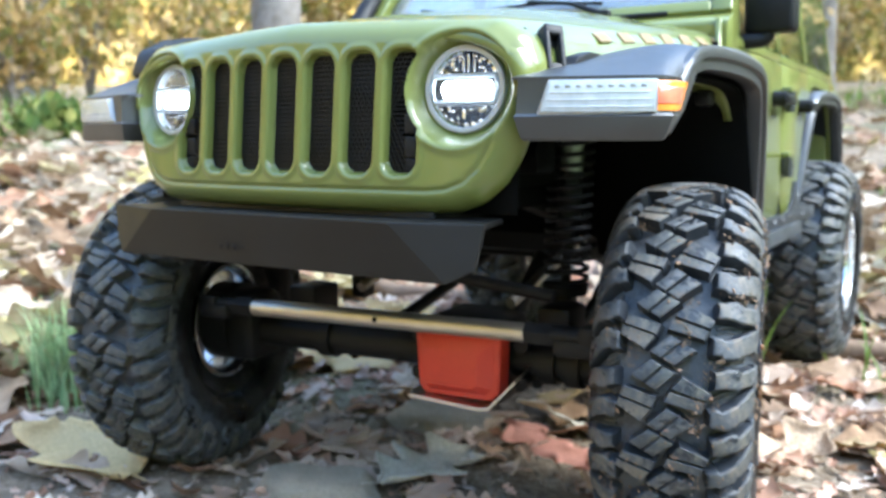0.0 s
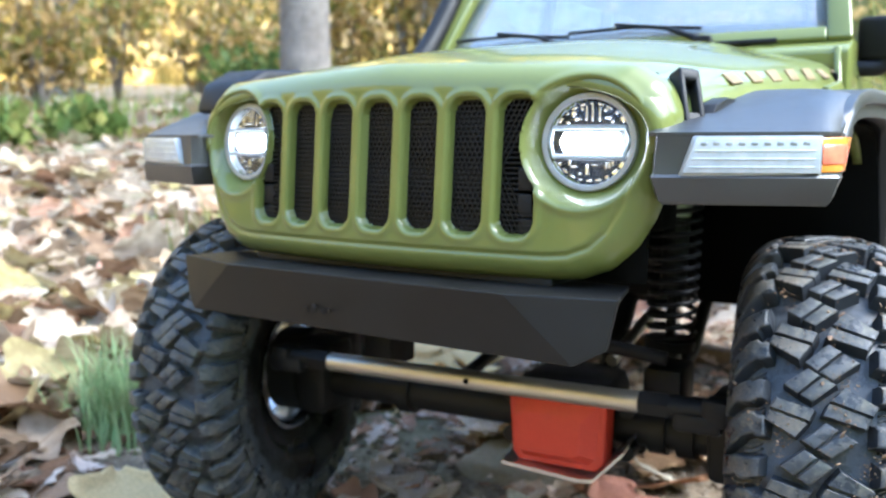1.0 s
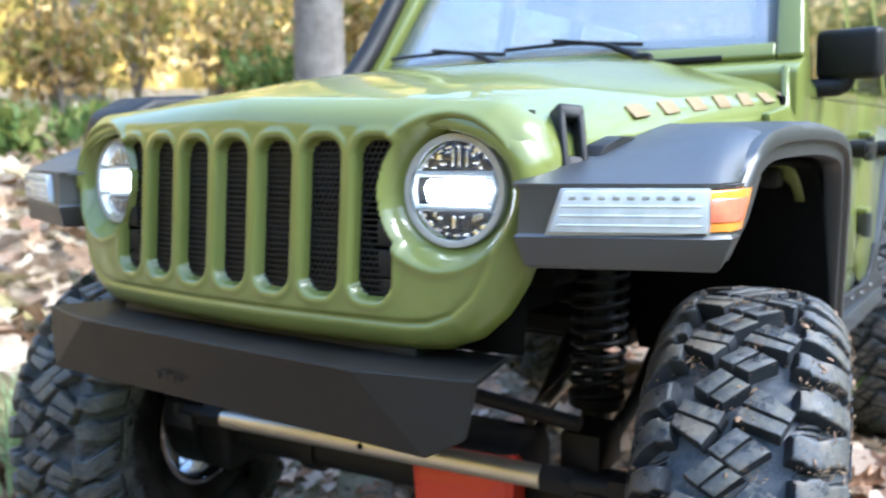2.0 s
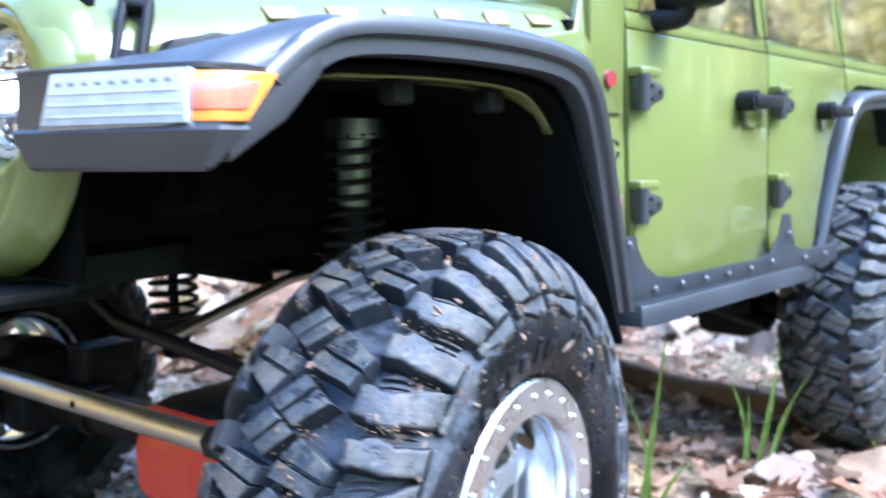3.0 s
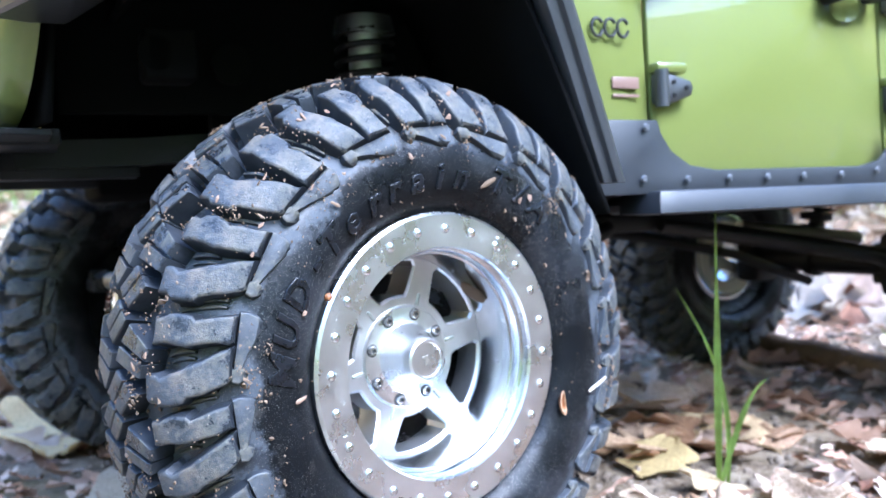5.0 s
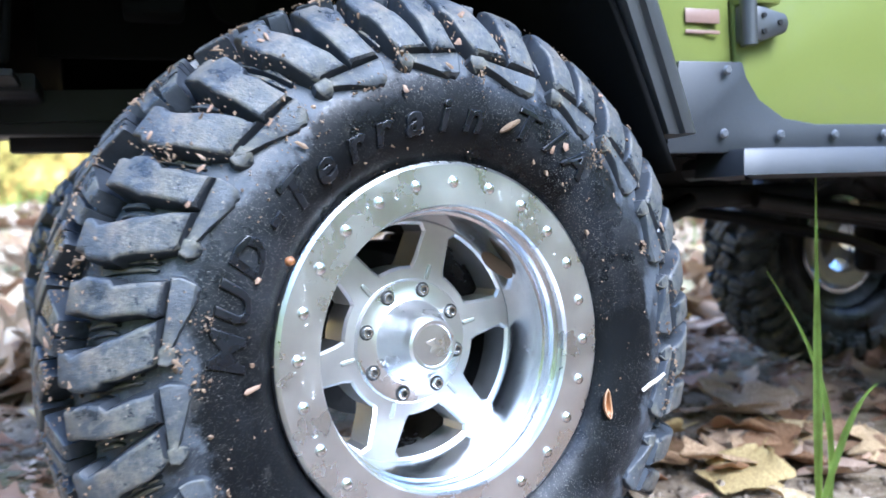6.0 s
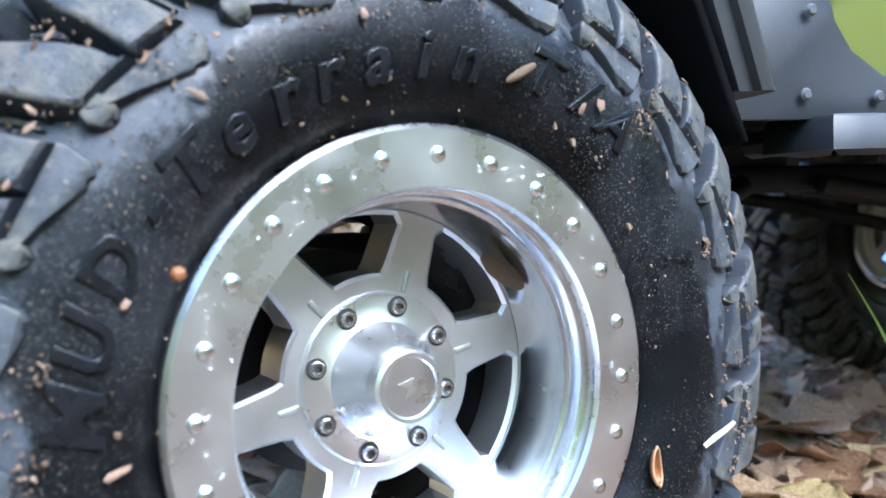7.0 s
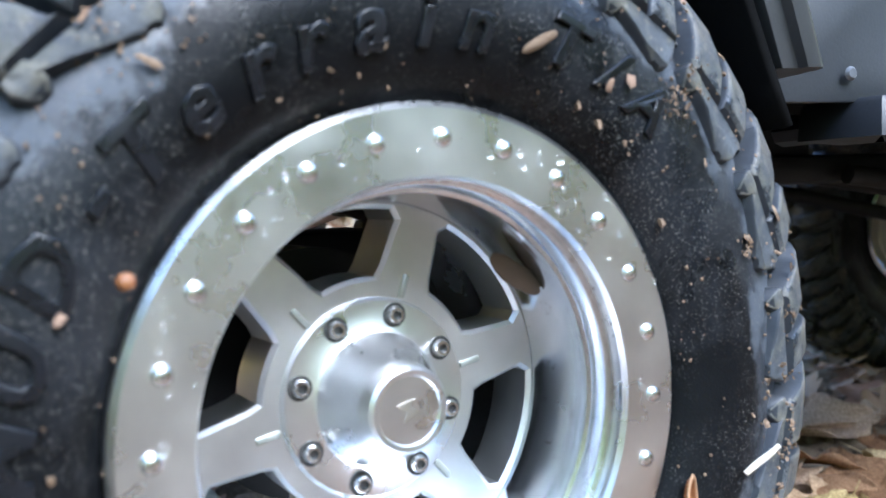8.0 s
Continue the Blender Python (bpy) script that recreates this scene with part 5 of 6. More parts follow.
def tread_blocks(rnd, step):
    """The blocks of one step of the tread: a forked shoulder block on each side, ribs and a stud beside it, and four split blocks in the middle."""
    g = step / 18.2
    j = lambda a=0.25: rnd.uniform(-a, a)
    made = []
    for s in (1, -1):
        # s +1: the outer side; the inner side runs the other way and half a step on
        turn = (lambda a: a * g) if s > 0 else (lambda a: (13.3 - a) * g)

        def block(rows, bevel=0.0010, loose=0.22):
            """Rows (radius, a0, a1[, height]) of one arm or plate."""
            out = []
            for r, a0, a1, *h in rows:
                top = h[0] if h else float(np.interp(r, TALL_R, TALL_H))
                out.append((s * v_at(r), turn(a0) + j(loose), turn(a1) + j(loose), top + rnd.uniform(-0.0002, 0.0002)))
            lug(verts, faces, out, bevel)
        verts, faces = [], []
        d = j(0.5)
        # lower arm, upper arm, and the pointed plate on the sidewall that joins them
        block([(0.08150, -4.6 + d, -0.3, 0.0064), (0.0811, -4.9, 0.0), (0.0804, -4.9, 0.2), (0.0800, -5.6, -0.4), (0.0788, -5.5, 0.3), (0.0775, -5.1, 1.2), (0.0770, -4.2, 1.7), (0.0750, -3.6, 2.9), (0.0728, -2.8, 4.2), (0.0706, -1.6, 5.4), (0.0694, -0.4, 6.1)])
        block([(0.08120, 4.9, 9.2 + d, 0.0064), (0.0807, 4.8, 9.5), (0.0801, 4.8, 9.6), (0.0797, 5.0, 10.4), (0.0786, 4.9, 10.6), (0.0772, 4.9, 10.5), (0.0767, 5.1, 9.9), (0.0750, 5.4, 10.7), (0.0728, 5.9, 11.4), (0.0706, 6.2, 12.1), (0.0694, 6.4, 12.6)])
        block([(0.0700, -1.4, 12.9, 0.0027), (0.0692, -0.8, 13.1, 0.0026), (0.0680, 0.8, 13.3, 0.0023), (0.0668, 4.0, 13.2, 0.0019), (0.0656, 7.2, 12.9, 0.0015), (0.0645, 10.2, 12.0, 0.0009)], 0.0006, 0.12)
        made.append(("shoulder_block", verts, faces))
        # thin curved ribs along the grooves
        for mid, r0, r1, lean in ((11.4, 0.0806, 0.0724, 2.6), (2.2, 0.0806, 0.0768, 1.2)):
            for shift in (-0.55, 0.75):
                verts, faces = [], []
                rows = []
                for f in (0, 0.2, 0.4, 0.6, 0.8, 1.0):
                    r = r0 + (r1 - r0) * f
                    c = mid + lean * f + shift + 0.5 * math.sin(3.2 * f)
                    w = 0.36 * (0.3 + math.sin(math.pi * min(max(f, 0.06), 0.94)))
                    rows.append((s * v_at(r), turn(c - w), turn(c + w), 0.0008 if shift < 0 else 0.0015))
                lug(verts, faces, rows, 0.0004)
                made.append(("tread_rib", verts, faces))
        # a small blunt stud on the sidewall
        verts, faces = [], []
        lug(verts, faces, [(s * v_at(r), turn(c - w), turn(c + w), h) for r, c, w, h in ((0.0705, -0.2, 0.7, 0.0010), (0.0697, -0.1, 1.5, 0.0026), (0.0684, 0.0, 1.9, 0.0026), (0.0672, 0.1, 1.3, 0.0016), (0.0664, 0.2, 0.5, 0.0006))], 0.0006)
        made.append(("sidewall_stud", verts, faces))
    # middle blocks, each split by a thin cut: two in the inner row, two turned round in the outer one
    for side in (1, -1):
        for (cx, cu), halves in MIDDLE:
            verts, faces = [], []
            for half, top in halves:
                pts = []
                for x, u in half:
                    x, u = side * (cx + 1.16 * x) + rnd.uniform(-0.15, 0.15), side * (cu + 1.16 * u) - 9.5 + rnd.uniform(-0.15, 0.15)
                    pts.append((x * 0.001, math.degrees((u + 12.0) * 0.001 / RT) * g))
                slab(verts, faces, pts, top + rnd.uniform(-0.0002, 0.0002))
            made.append(("tread_block", verts, faces))
    return made


def dress_tyre(wheel, apart):
    """Puts the tread on: block by block, or all in one for the wheels farther off."""
    kinds = {c: [tread_blocks(random.Random(11 + 5 * k + ord(c)), STEPS[c]) for k in range(2)] for c in STEPS}
    at, rows = -9.6, []
    for k, c in enumerate(ORDER):
        at -= STEPS[c]
        rows.append((at, c, k % 2))
    if apart:
        meshes = {}
        for c, some in kinds.items():
            for k, made in enumerate(some):
                for name, v, f in made:
                    me = bpy.data.meshes.new(name)
                    me.from_pydata(v, [], f)
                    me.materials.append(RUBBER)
                    me.materials.append(WET_SHADED)
                    for q in me.polygons:   # the dry film lies on the tops; flanks are wet, and darkened for groove shade
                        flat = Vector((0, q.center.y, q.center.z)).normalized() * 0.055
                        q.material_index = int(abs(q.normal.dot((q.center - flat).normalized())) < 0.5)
                    me.polygons.foreach_set("use_smooth", [True] * len(me.polygons))
                    me.set_sharp_from_angle(angle=radians(42))
                    meshes.setdefault((c, k), []).append((name, me))
        for angle, c, k in rows:
            for name, me in meshes[c, k]:
                ob = new(name, me)
                ob.parent = wheel
                ob.matrix_basis = pose(0, 0, 0, -angle, 0, 0)
        return
    V, F = [], []
    for angle, kind, n in rows:
        c, s = math.cos(radians(angle)), math.sin(radians(angle))
        for name, v, f in kinds[kind][n]:
            b = len(V)
            V += [(x, y * c + z * s, z * c - y * s) for x, y, z in v]
            F += [tuple(i + b for i in q) for q in f]
    tagged(raw("tread", V, F, RUBBER, wheel, "", 42), kind="stuff")


LETTERS = (("M", -85, 0.0540), ("U", -75, 0.0538), ("D", -64.5, 0.0536), ("-", -54.5, 0.0534), ("T", -47, 0.0524), ("e", -38, 0.0520), ("r", -28.5, 0.0520), ("r", -20.5, 0.0522),
           ("a", -11.5, 0.0524), ("i", -3, 0.0526), ("n", 5.5, 0.0526), ("T", 21, 0.0545), ("/", 30.5, 0.0550), ("A", 39.5, 0.0550))


def letters(size):
    """Raised lettering that runs round the outer sidewall; each sign at its angle from the top and its radius."""
    cu = bpy.data.curves.new("letter", "FONT")
    cu.offset = 0.00008
    out = bmesh.new()
    for ch, angle, radius in LETTERS:
        cu.body, cu.size, cu.extrude, cu.resolution_u, cu.bevel_depth = ch, size, 0.00032, 2, 0.00028
        ob = bpy.data.objects.new("letter", cu)
        scene.collection.objects.link(ob)
        bpy.context.view_layer.update()
        me = bpy.data.meshes.new_from_object(ob.evaluated_get(bpy.context.evaluated_depsgraph_get()))
        wide = max((v.co.x for v in me.vertices), default=size * 0.4)
        tmp = bmesh.new()
        tmp.from_mesh(me)
        for v in tmp.verts:
            th = radians(angle) + (v.co.x + v.co.y * 0.22 - wide * 0.5) / radius
            rr = radius + v.co.y
            x = np.interp(-rr, -CURVE[45:, 1], CURVE[45:, 0]) + 0.0002 + v.co.z
            v.co = (x, rr * math.sin(th), rr * math.cos(th))
        merge(out, tmp)
        bpy.data.objects.remove(ob)
        bpy.data.meshes.remove(me)
    bpy.data.curves.remove(cu)
    return out


RIM_X = 0.0305   # outer face of the clamp ring, from the tyre's middle plane


def build_wheel(apart):
    """One wheel about the X axis, its face towards +X."""
    bm = bmesh.new()
    lathe(bm, [(RIM_X - 0.0010, 0.0352), (RIM_X - 0.0032, 0.0351), (RIM_X - 0.0036, 0.0340), (RIM_X - 0.0040, 0.0337), (RIM_X - 0.0072, 0.0335), (RIM_X - 0.0076, 0.0328), (RIM_X - 0.0086, 0.0327), (RIM_X - 0.0100, 0.0323), (0.0110, 0.0318), (0.0000, 0.0312), (-0.0150, 0.0300), (-0.0200, 0.0305),
               (-0.0226, 0.0330), (-0.0222, 0.0352), (-0.0205, 0.0345), (-0.0150, 0.0330), (-0.0060, 0.0340), (0.0080, 0.0360), (RIM_X - 0.0040, 0.0420), (RIM_X - 0.0036, 0.0380)], 120)
    wheel = part("wheel", bm, BARREL, truck, "polished aluminium beadlock wheel with muddy black tyre", 40)
    raw("tyre", *casing(), WET_RUBBER, wheel, "knobbly black off-road tyre, dusty", 35)
    dress_tyre(wheel, apart)
    part("sidewall_lettering", letters(0.0106), MOULDED, wheel, "raised black sidewall lettering")
    bm = bmesh.new()
    lathe(bm, [(RIM_X - 0.0034, 0.0360), (RIM_X - 0.0034, 0.0350), (RIM_X - 0.0010, 0.0346), (RIM_X, 0.0351), (RIM_X, 0.0446), (RIM_X - 0.0008, 0.0455), (RIM_X - 0.0030, 0.0455), (RIM_X - 0.0034, 0.0360)], 140)
    part("clamp_ring", bm, ALU, wheel, "flat machined clamp ring", 30)
    bm = bmesh.new()
    lathe(bm, [(0, 0.00145), (0.00035, 0.00140), (0.0008, 0.00100), (0.0010, 0.0004), (0.0010, 0.00001)], 14)
    first = part("ring_bolt", bm, BOLT, wheel)
    for k in range(24):
        a = math.tau * k / 24 + radians(2.5)
        ob = first if k == 0 else new("ring_bolt", first.data)
        ob.parent = wheel
        ob.matrix_basis = pose(RIM_X - 0.0001, 0.0404 * math.sin(a), 0.0404 * math.cos(a))
    # spoke disc with six windows
    tmp = bmesh.new()

    def ring_edges(pts):
        vs = [tmp.verts.new((0.0, y, z)) for y, z in pts]
        for a, b in zip(vs, vs[1:] + vs[:1]):
            tmp.edges.new((a, b))
    ring_edges([(0.0322 * math.sin(a), 0.0322 * math.cos(a)) for a in (math.tau * k / 90 for k in range(90))])
    ring_edges([(0.0120 * math.sin(a), 0.0120 * math.cos(a)) for a in (math.tau * k / 40 for k in range(40))])
    for k in range(6):
        mid = math.tau * (k + 0.5) / 6 + radians(19)
        pts = []
        half_o, half_i, ro, ri, c = radians(21.5), radians(16.5), 0.0306, 0.0196, 0.0016
        for f in np.linspace(-1, 1, 9):
            pts.append((mid + f * half_o * 0.90, ro))
        pts += [(mid + half_o, ro - c), (mid + half_i, ri + c)]
        for f in np.linspace(1, -1, 7):
            pts.append((mid + f * half_i * 0.84, ri))
        pts += [(mid - half_i, ri + c), (mid - half_o, ro - c)]
        ring_edges([(r * math.sin(a), r * math.cos(a)) for a, r in pts])
    bmesh.ops.triangle_fill(tmp, use_beauty=True, edges=tmp.edges[:])
    ext = bmesh.ops.extrude_face_region(tmp, geom=tmp.faces[:])
    bmesh.ops.translate(tmp, vec=(-0.0105, 0, 0), verts=[g for g in ext["geom"] if isinstance(g, bmesh.types.BMVert)])
    bmesh.ops.recalc_face_normals(tmp, faces=tmp.faces)
    top = [e for e in tmp.edges if len(e.link_faces) == 2 and e.calc_face_angle(0) > radians(50) and all(abs(v.co.x) < 1e-5 for v in e.verts)]
    bmesh.ops.bevel(tmp, geom=top, offset=0.0007, segments=1, affect="EDGES", clamp_overlap=True)
    spokes = part("spokes", tmp, ALU_PLAIN, wheel, "six machined spokes with open windows", 25)
    spokes.location.x = 0.0092
    for k in range(6):
        a = math.tau * k / 6 + radians(19)
        bm = bmesh.new()
        box(bm, (0.0016, 0, 0.0186), (0.0008, 0.0011, 0.0040), 0.0003)
        tick = part("spoke_mark", bm, DAMPER, wheel)
        tick.matrix_basis = pose(0.0077, 0, 0, -math.degrees(a), 0, 0)
    bm = bmesh.new()
    lathe(bm, [(-0.006, 0.0165), (0.0008, 0.0165), (0.0030, 0.0163), (0.0036, 0.0158), (0.0038, 0.0115), (0.0042, 0.0108), (0.0062, 0.0101), (0.0110, 0.0074), (0.0124, 0.0071), (0.0140, 0.0068), (0.0146, 0.0062), (0.0145, 0.0055), (0.0141, 0.0052), (0.0141, 0.0001)], 72)
    hub = part("hub", bm, ALU, wheel, "turned aluminium hub cap", 30)
    hub.location.x = 0.0066
    # knuckle; its wide black disc also stands in for shade inside the rim
    bm = bmesh.new()
    rod(bm, (-0.030, 0, 0), (0.006, 0, 0), 0.0125, n=32)
    rod(bm, (-0.034, 0, 0), (-0.016, 0, 0), 0.0235, n=32)
    part("hub_carrier", bm, BLACK, wheel, "black steering knuckle, widened to darken the inside of the wheel")
    bm = bmesh.new()
    bolt = [(0.0010, 0.0017), (-0.0021, 0.0009), (-0.0003, -0.0002), (-0.0010, -0.0019), (0.0021, -0.0004), (0.0004, 0.0004)]
    prism(bm, bolt, "x", 0.0138, 0.01418, 0.0)
    part("cap_mark", bm, STEEL, hub, "plain engraved mark")
    bm = bmesh.new()
    lathe(bm, [(0, 0.00140), (0.0008, 0.00140), (0.0011, 0.0012), (0.0011, 0.0008), (0.0004, 0.0007), (0.0004, 0.00001)], 18)
    head = part("hub_bolt", bm, BOLT, wheel)
    # dark ring and plug paint the shade round and inside each bolt head
    bm = bmesh.new()
    lathe(bm, [(0.0000, 0.0020), (0.00025, 0.0020), (0.00025, 0.0015)], 18)
    dark = part("bolt_seat", bm, DARKBOLT, wheel)
    bm = bmesh.new()
    rod(bm, (0.0, 0, 0), (0.0006, 0, 0), 0.00068, n=6)
    socket = part("bolt_socket", bm, DARKBOLT, wheel)
    for k in range(8):
        a = math.tau * k / 8 + radians(15)
        for src, nm, x in ((head, "hub_bolt", 0.0104), (dark, "bolt_seat", 0.0103), (socket, "bolt_socket", 0.0104)):
            ob = src if k == 0 else new(nm, src.data)
            ob.parent = wheel
            ob.matrix_basis = pose(x, 0.0137 * math.sin(a), 0.0137 * math.cos(a))
    return wheel


wheel = build_wheel(True)
STEER = 12.5
WX, WZ, REAR_X = 0.1434, 0.0882, 0.131
wheel.matrix_basis = pose(WX, 0.0006, WZ, 0, 0, STEER)
right = build_wheel(False)
right.matrix_basis = pose(-0.155, -0.030, WZ, 25, 0, 180 + STEER)
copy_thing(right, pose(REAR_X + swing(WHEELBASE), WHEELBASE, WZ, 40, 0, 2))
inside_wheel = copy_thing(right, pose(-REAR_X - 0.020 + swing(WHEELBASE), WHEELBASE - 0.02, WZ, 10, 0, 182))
# ring added to this wheel only; its cream colour imitates light inside the rim
bm = bmesh.new()
lathe(bm, [(-0.0235, 0.0195), (-0.0245, 0.0203), (-0.0262, 0.0285), (-0.0252, 0.0298), (-0.0200, 0.0300), (-0.0200, 0.0195), (-0.0235, 0.0195)], 60)
part("inner_rim", bm, LIT_RIM, inside_wheel, "added pale ring that stands in for the lit inner rim")
for ob in [o for o in inside_wheel.children if o.name.startswith("hub_carrier")]:
    bpy.data.objects.remove(ob)


# ---- ground ----
def ground_z(x, y):
    d = math.hypot(x, y - 0.2)
    rise = 0.075 * max(0.0, d - 0.9) if d > 0.9 else 0.0
    rise *= 1.0 if y > 0 else max(0.3, 1 + y * 0.5)
    bumps = noise.noise((x * 1.3, y * 1.3, 0)) * 0.03 * min(1, max(0, d - 0.35)) + noise.noise((x * 9, y * 9, 3)) * 0.005 + noise.noise((x * 40, y * 40, 7)) * 0.0022
    return rise + bumps + 0.0015


def ground():
    ring_r = [0.0] + list(np.geomspace(0.02, 40, 110))
    n = 160
    verts, faces = [], []
    for r in ring_r:
        for k in range(n):
            a = math.tau * k / n
            x, y = r * math.cos(a), 0.15 + r * math.sin(a)
            verts.append((x, y, ground_z(x, y)))
    for i in range(len(ring_r) - 1):
        for k in range(n):
            faces.append((i * n + k, i * n + (k + 1) % n, (i + 1) * n + (k + 1) % n, (i + 1) * n + k))
    ob = raw("ground", verts, faces, SOIL, None, "stony forest soil with moss and leaf litter", 180)
    return tagged(ob, category="ground", kind="structure")


ground()

# distant woods all round
bm = bmesh.new()
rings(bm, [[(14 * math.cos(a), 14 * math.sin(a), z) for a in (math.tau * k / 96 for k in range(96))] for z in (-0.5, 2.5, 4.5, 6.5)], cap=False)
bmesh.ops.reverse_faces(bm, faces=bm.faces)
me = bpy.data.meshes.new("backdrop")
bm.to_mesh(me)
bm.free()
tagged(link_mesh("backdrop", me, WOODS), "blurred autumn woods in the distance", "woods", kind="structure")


# ---- leaves ----
def leaf_outline(kind, rnd):
    """Half outline (t along the midrib, half width), lobed like oak or maple, or plain."""
    n = 26
    out = []
    for k in range(n + 1):
        t = k / n
        body = math.sin(math.pi * min(1, t * 0.96 + 0.02)) ** 0.75
        if kind == 0:
            w = 0.30 * body * (0.72 + 0.34 * math.cos(t * math.tau * 3.4 + 2.6))
        elif kind == 1:
            w = 0.50 * body * (0.60 + 0.42 * abs(math.cos(t * math.pi * 2.6 + 0.5)))
        else:
            w = 0.28 * body
        out.append((t, max(w + rnd.uniform(-0.012, 0.012), 0.004)))
    return out


def leaf_geometry(rnd, size, rows=5):
    kind = rnd.choice((0, 0, 1, 2))
    half = leaf_outline(kind, rnd)
    curl, cup, twist = rnd.uniform(-1.2, 1.6), rnd.uniform(-0.9, 1.3), rnd.uniform(-0.5, 0.5)
    verts, faces = [], []
    n = len(half)
    m = 2 * rows + 1
    for t, w in half:
        for k in range(-rows, rows + 1):
            f = k / rows
            x, y = f * w, t - 0.5
            z = 0.22 * curl * (y * y) + cup * (x * x) * 1.1 + twist * x * y + 0.035 * math.sin(9 * y + 5 * abs(f)) * abs(f) + 0.012 * abs(f)
            verts.append((x * size, y * size, z * size))
    for i in range(n - 1):
        for k in range(m - 1):
            a = i * m + k
            faces.append((a, a + 1, a + m + 1, a + m))
    # stalk
    b = len(verts)
    for dx, yy, zz in ((-0.008, -0.5, 0.0), (0.008, -0.5, 0.0), (0.005, -0.68, 0.03), (-0.005, -0.68, 0.03)):
        verts.append((dx * size, yy * size, (zz + 0.055 * curl) * size))
    faces.append((b, b + 1, b + 2, b + 3))
    return verts, faces


leaf_rnd = random.Random(21)
LEAVES = []
for k in range(14):
    v, f = leaf_geometry(leaf_rnd, 1.0)
    me = bpy.data.meshes.new("leaf")
    me.from_pydata(v, [], f)
    me.materials.append(LEAF)
    me.polygons.foreach_set("use_smooth", [True] * len(me.polygons))
    LEAVES.append(me)
PALE_LEAVES = []
for me in LEAVES:
    twin = me.copy()
    twin.materials.clear()
    twin.materials.append(PALE_LEAF)
    PALE_LEAVES.append(twin)


def put_leaf(x, y, size, turn, tip=(0, 0), variant=0, lift=0.004, pale=False):
    ob = new("fallen_leaf", (PALE_LEAVES if pale else LEAVES)[variant % len(LEAVES)])
    ob.matrix_basis = pose(x, y, ground_z(x, y) + lift, tip[0], tip[1], turn) @ Matrix.Diagonal((size, size, size, 1))
    s = ob.modifiers.new("thickness", "SOLIDIFY")
    s.thickness = 0.006
    return tagged(ob, "pale fallen leaf, coloured as if in sun, curled and dry" if pale else "dry curled fallen leaf lying on the soil", "leaf", "fallen leaves round the truck")


def toned(name, tone):
    """Leaves of one colour, mottled."""
    return leafy(name, [(0.0, tone), (1.0, tuple(c * 0.92 for c in tone))], "object", blotch=0.4)


def one_leaf(x, y, size, turn, tip, variant, material, label, lift=0.006):
    ob = put_leaf(x, y, size, turn, tip, variant, lift)
    ob.data = LEAVES[variant].copy()
    ob.data.materials.clear()
    ob.data.materials.append(material)
    return tagged(ob, label)


def clear_of_wheels(x, y):
    return all(math.hypot((x - cx) / 0.055, (y - cy) / 0.075) > 1 for cx in (-0.145, 0.145) for cy in (0.0, WHEELBASE))


near = random.Random(3)
spots = [(0.010, 0.165, 0.070, 10, 2),
         (-0.225, 0.195, 0.085, 60, 6), (-0.30, -0.085, 0.060, 20, 7), (-0.27, -0.10, 0.050, 140, 8), (-0.37, 0.10, 0.11, 80, 3), (-0.56, 0.09, 0.16, 40, 9), (0.040, 0.215, 0.06, 80, 11)]
for x, y, s, a, v in spots:
    put_leaf(x, y, s, a, (near.uniform(-8, 8), near.uniform(-8, 8)), v)
TAN_LEAF, WHITE_LEAF, PINK_LEAF = toned("tan_leaf", (0.76, 0.55, 0.26)), toned("white_leaf", (0.74, 0.68, 0.56)), toned("pink_leaf", (0.68, 0.33, 0.25))
GREYPINK_LEAF = toned("grey_pink_leaf", (0.60, 0.46, 0.36))
one_leaf(-0.078, 0.020, 0.090, 80, (6, 4), 0, GREYPINK_LEAF, "large greyish pink fallen leaf with holes")
one_leaf(-0.010, 0.012, 0.090, -4, (-5, 8), 3, WHITE_LEAF, "long whitish fallen leaf")
one_leaf(0.032, 0.080, 0.078, 70, (8, -6), 1, PINK_LEAF, "pink mottled fallen leaf")
one_leaf(0.022, 0.120, 0.062, 130, (28, 10), 5, WHITE_LEAF, "pale ribbed fallen leaf", 0.012)
one_leaf(-0.225, 0.172, 0.075, 95, (14, 0), 2, TAN_LEAF, "yellowish tan fallen leaf", 0.012)
one_leaf(-0.200, -0.078, 0.098, 78, (6, 5), 8, TAN_LEAF, "broad yellowish tan fallen leaf")
heap = random.Random(61)
for k in range(48):
    row = k // 12
    x, y = -0.45 + 0.38 * (k % 12) / 11 + heap.uniform(-0.015, 0.015), 0.64 + 0.035 * row
    put_leaf(x, y, heap.uniform(0.060, 0.098), heap.uniform(-60, 60), (heap.uniform(20, 60), heap.uniform(-25, 25)), heap.randrange(14), 0.006 + 0.019 * row + heap.uniform(0, 0.010), True)
for x, y, sz, a, v in ((-0.235, 0.215, 0.10, 60, 0), (-0.185, 0.235, 0.085, 110, 3), (-0.265, 0.30, 0.10, 20, 5), (-0.31, 0.25, 0.09, 0, 4), (-0.22, 0.29, 0.11, 45, 9), (-0.20, 0.19, 0.09, 15, 6)):
    one_leaf(x, y, sz, a, (heap.uniform(8, 25), heap.uniform(-15, 15)), v, TAN_LEAF, "yellowish tan fallen leaf beneath the truck", 0.016)
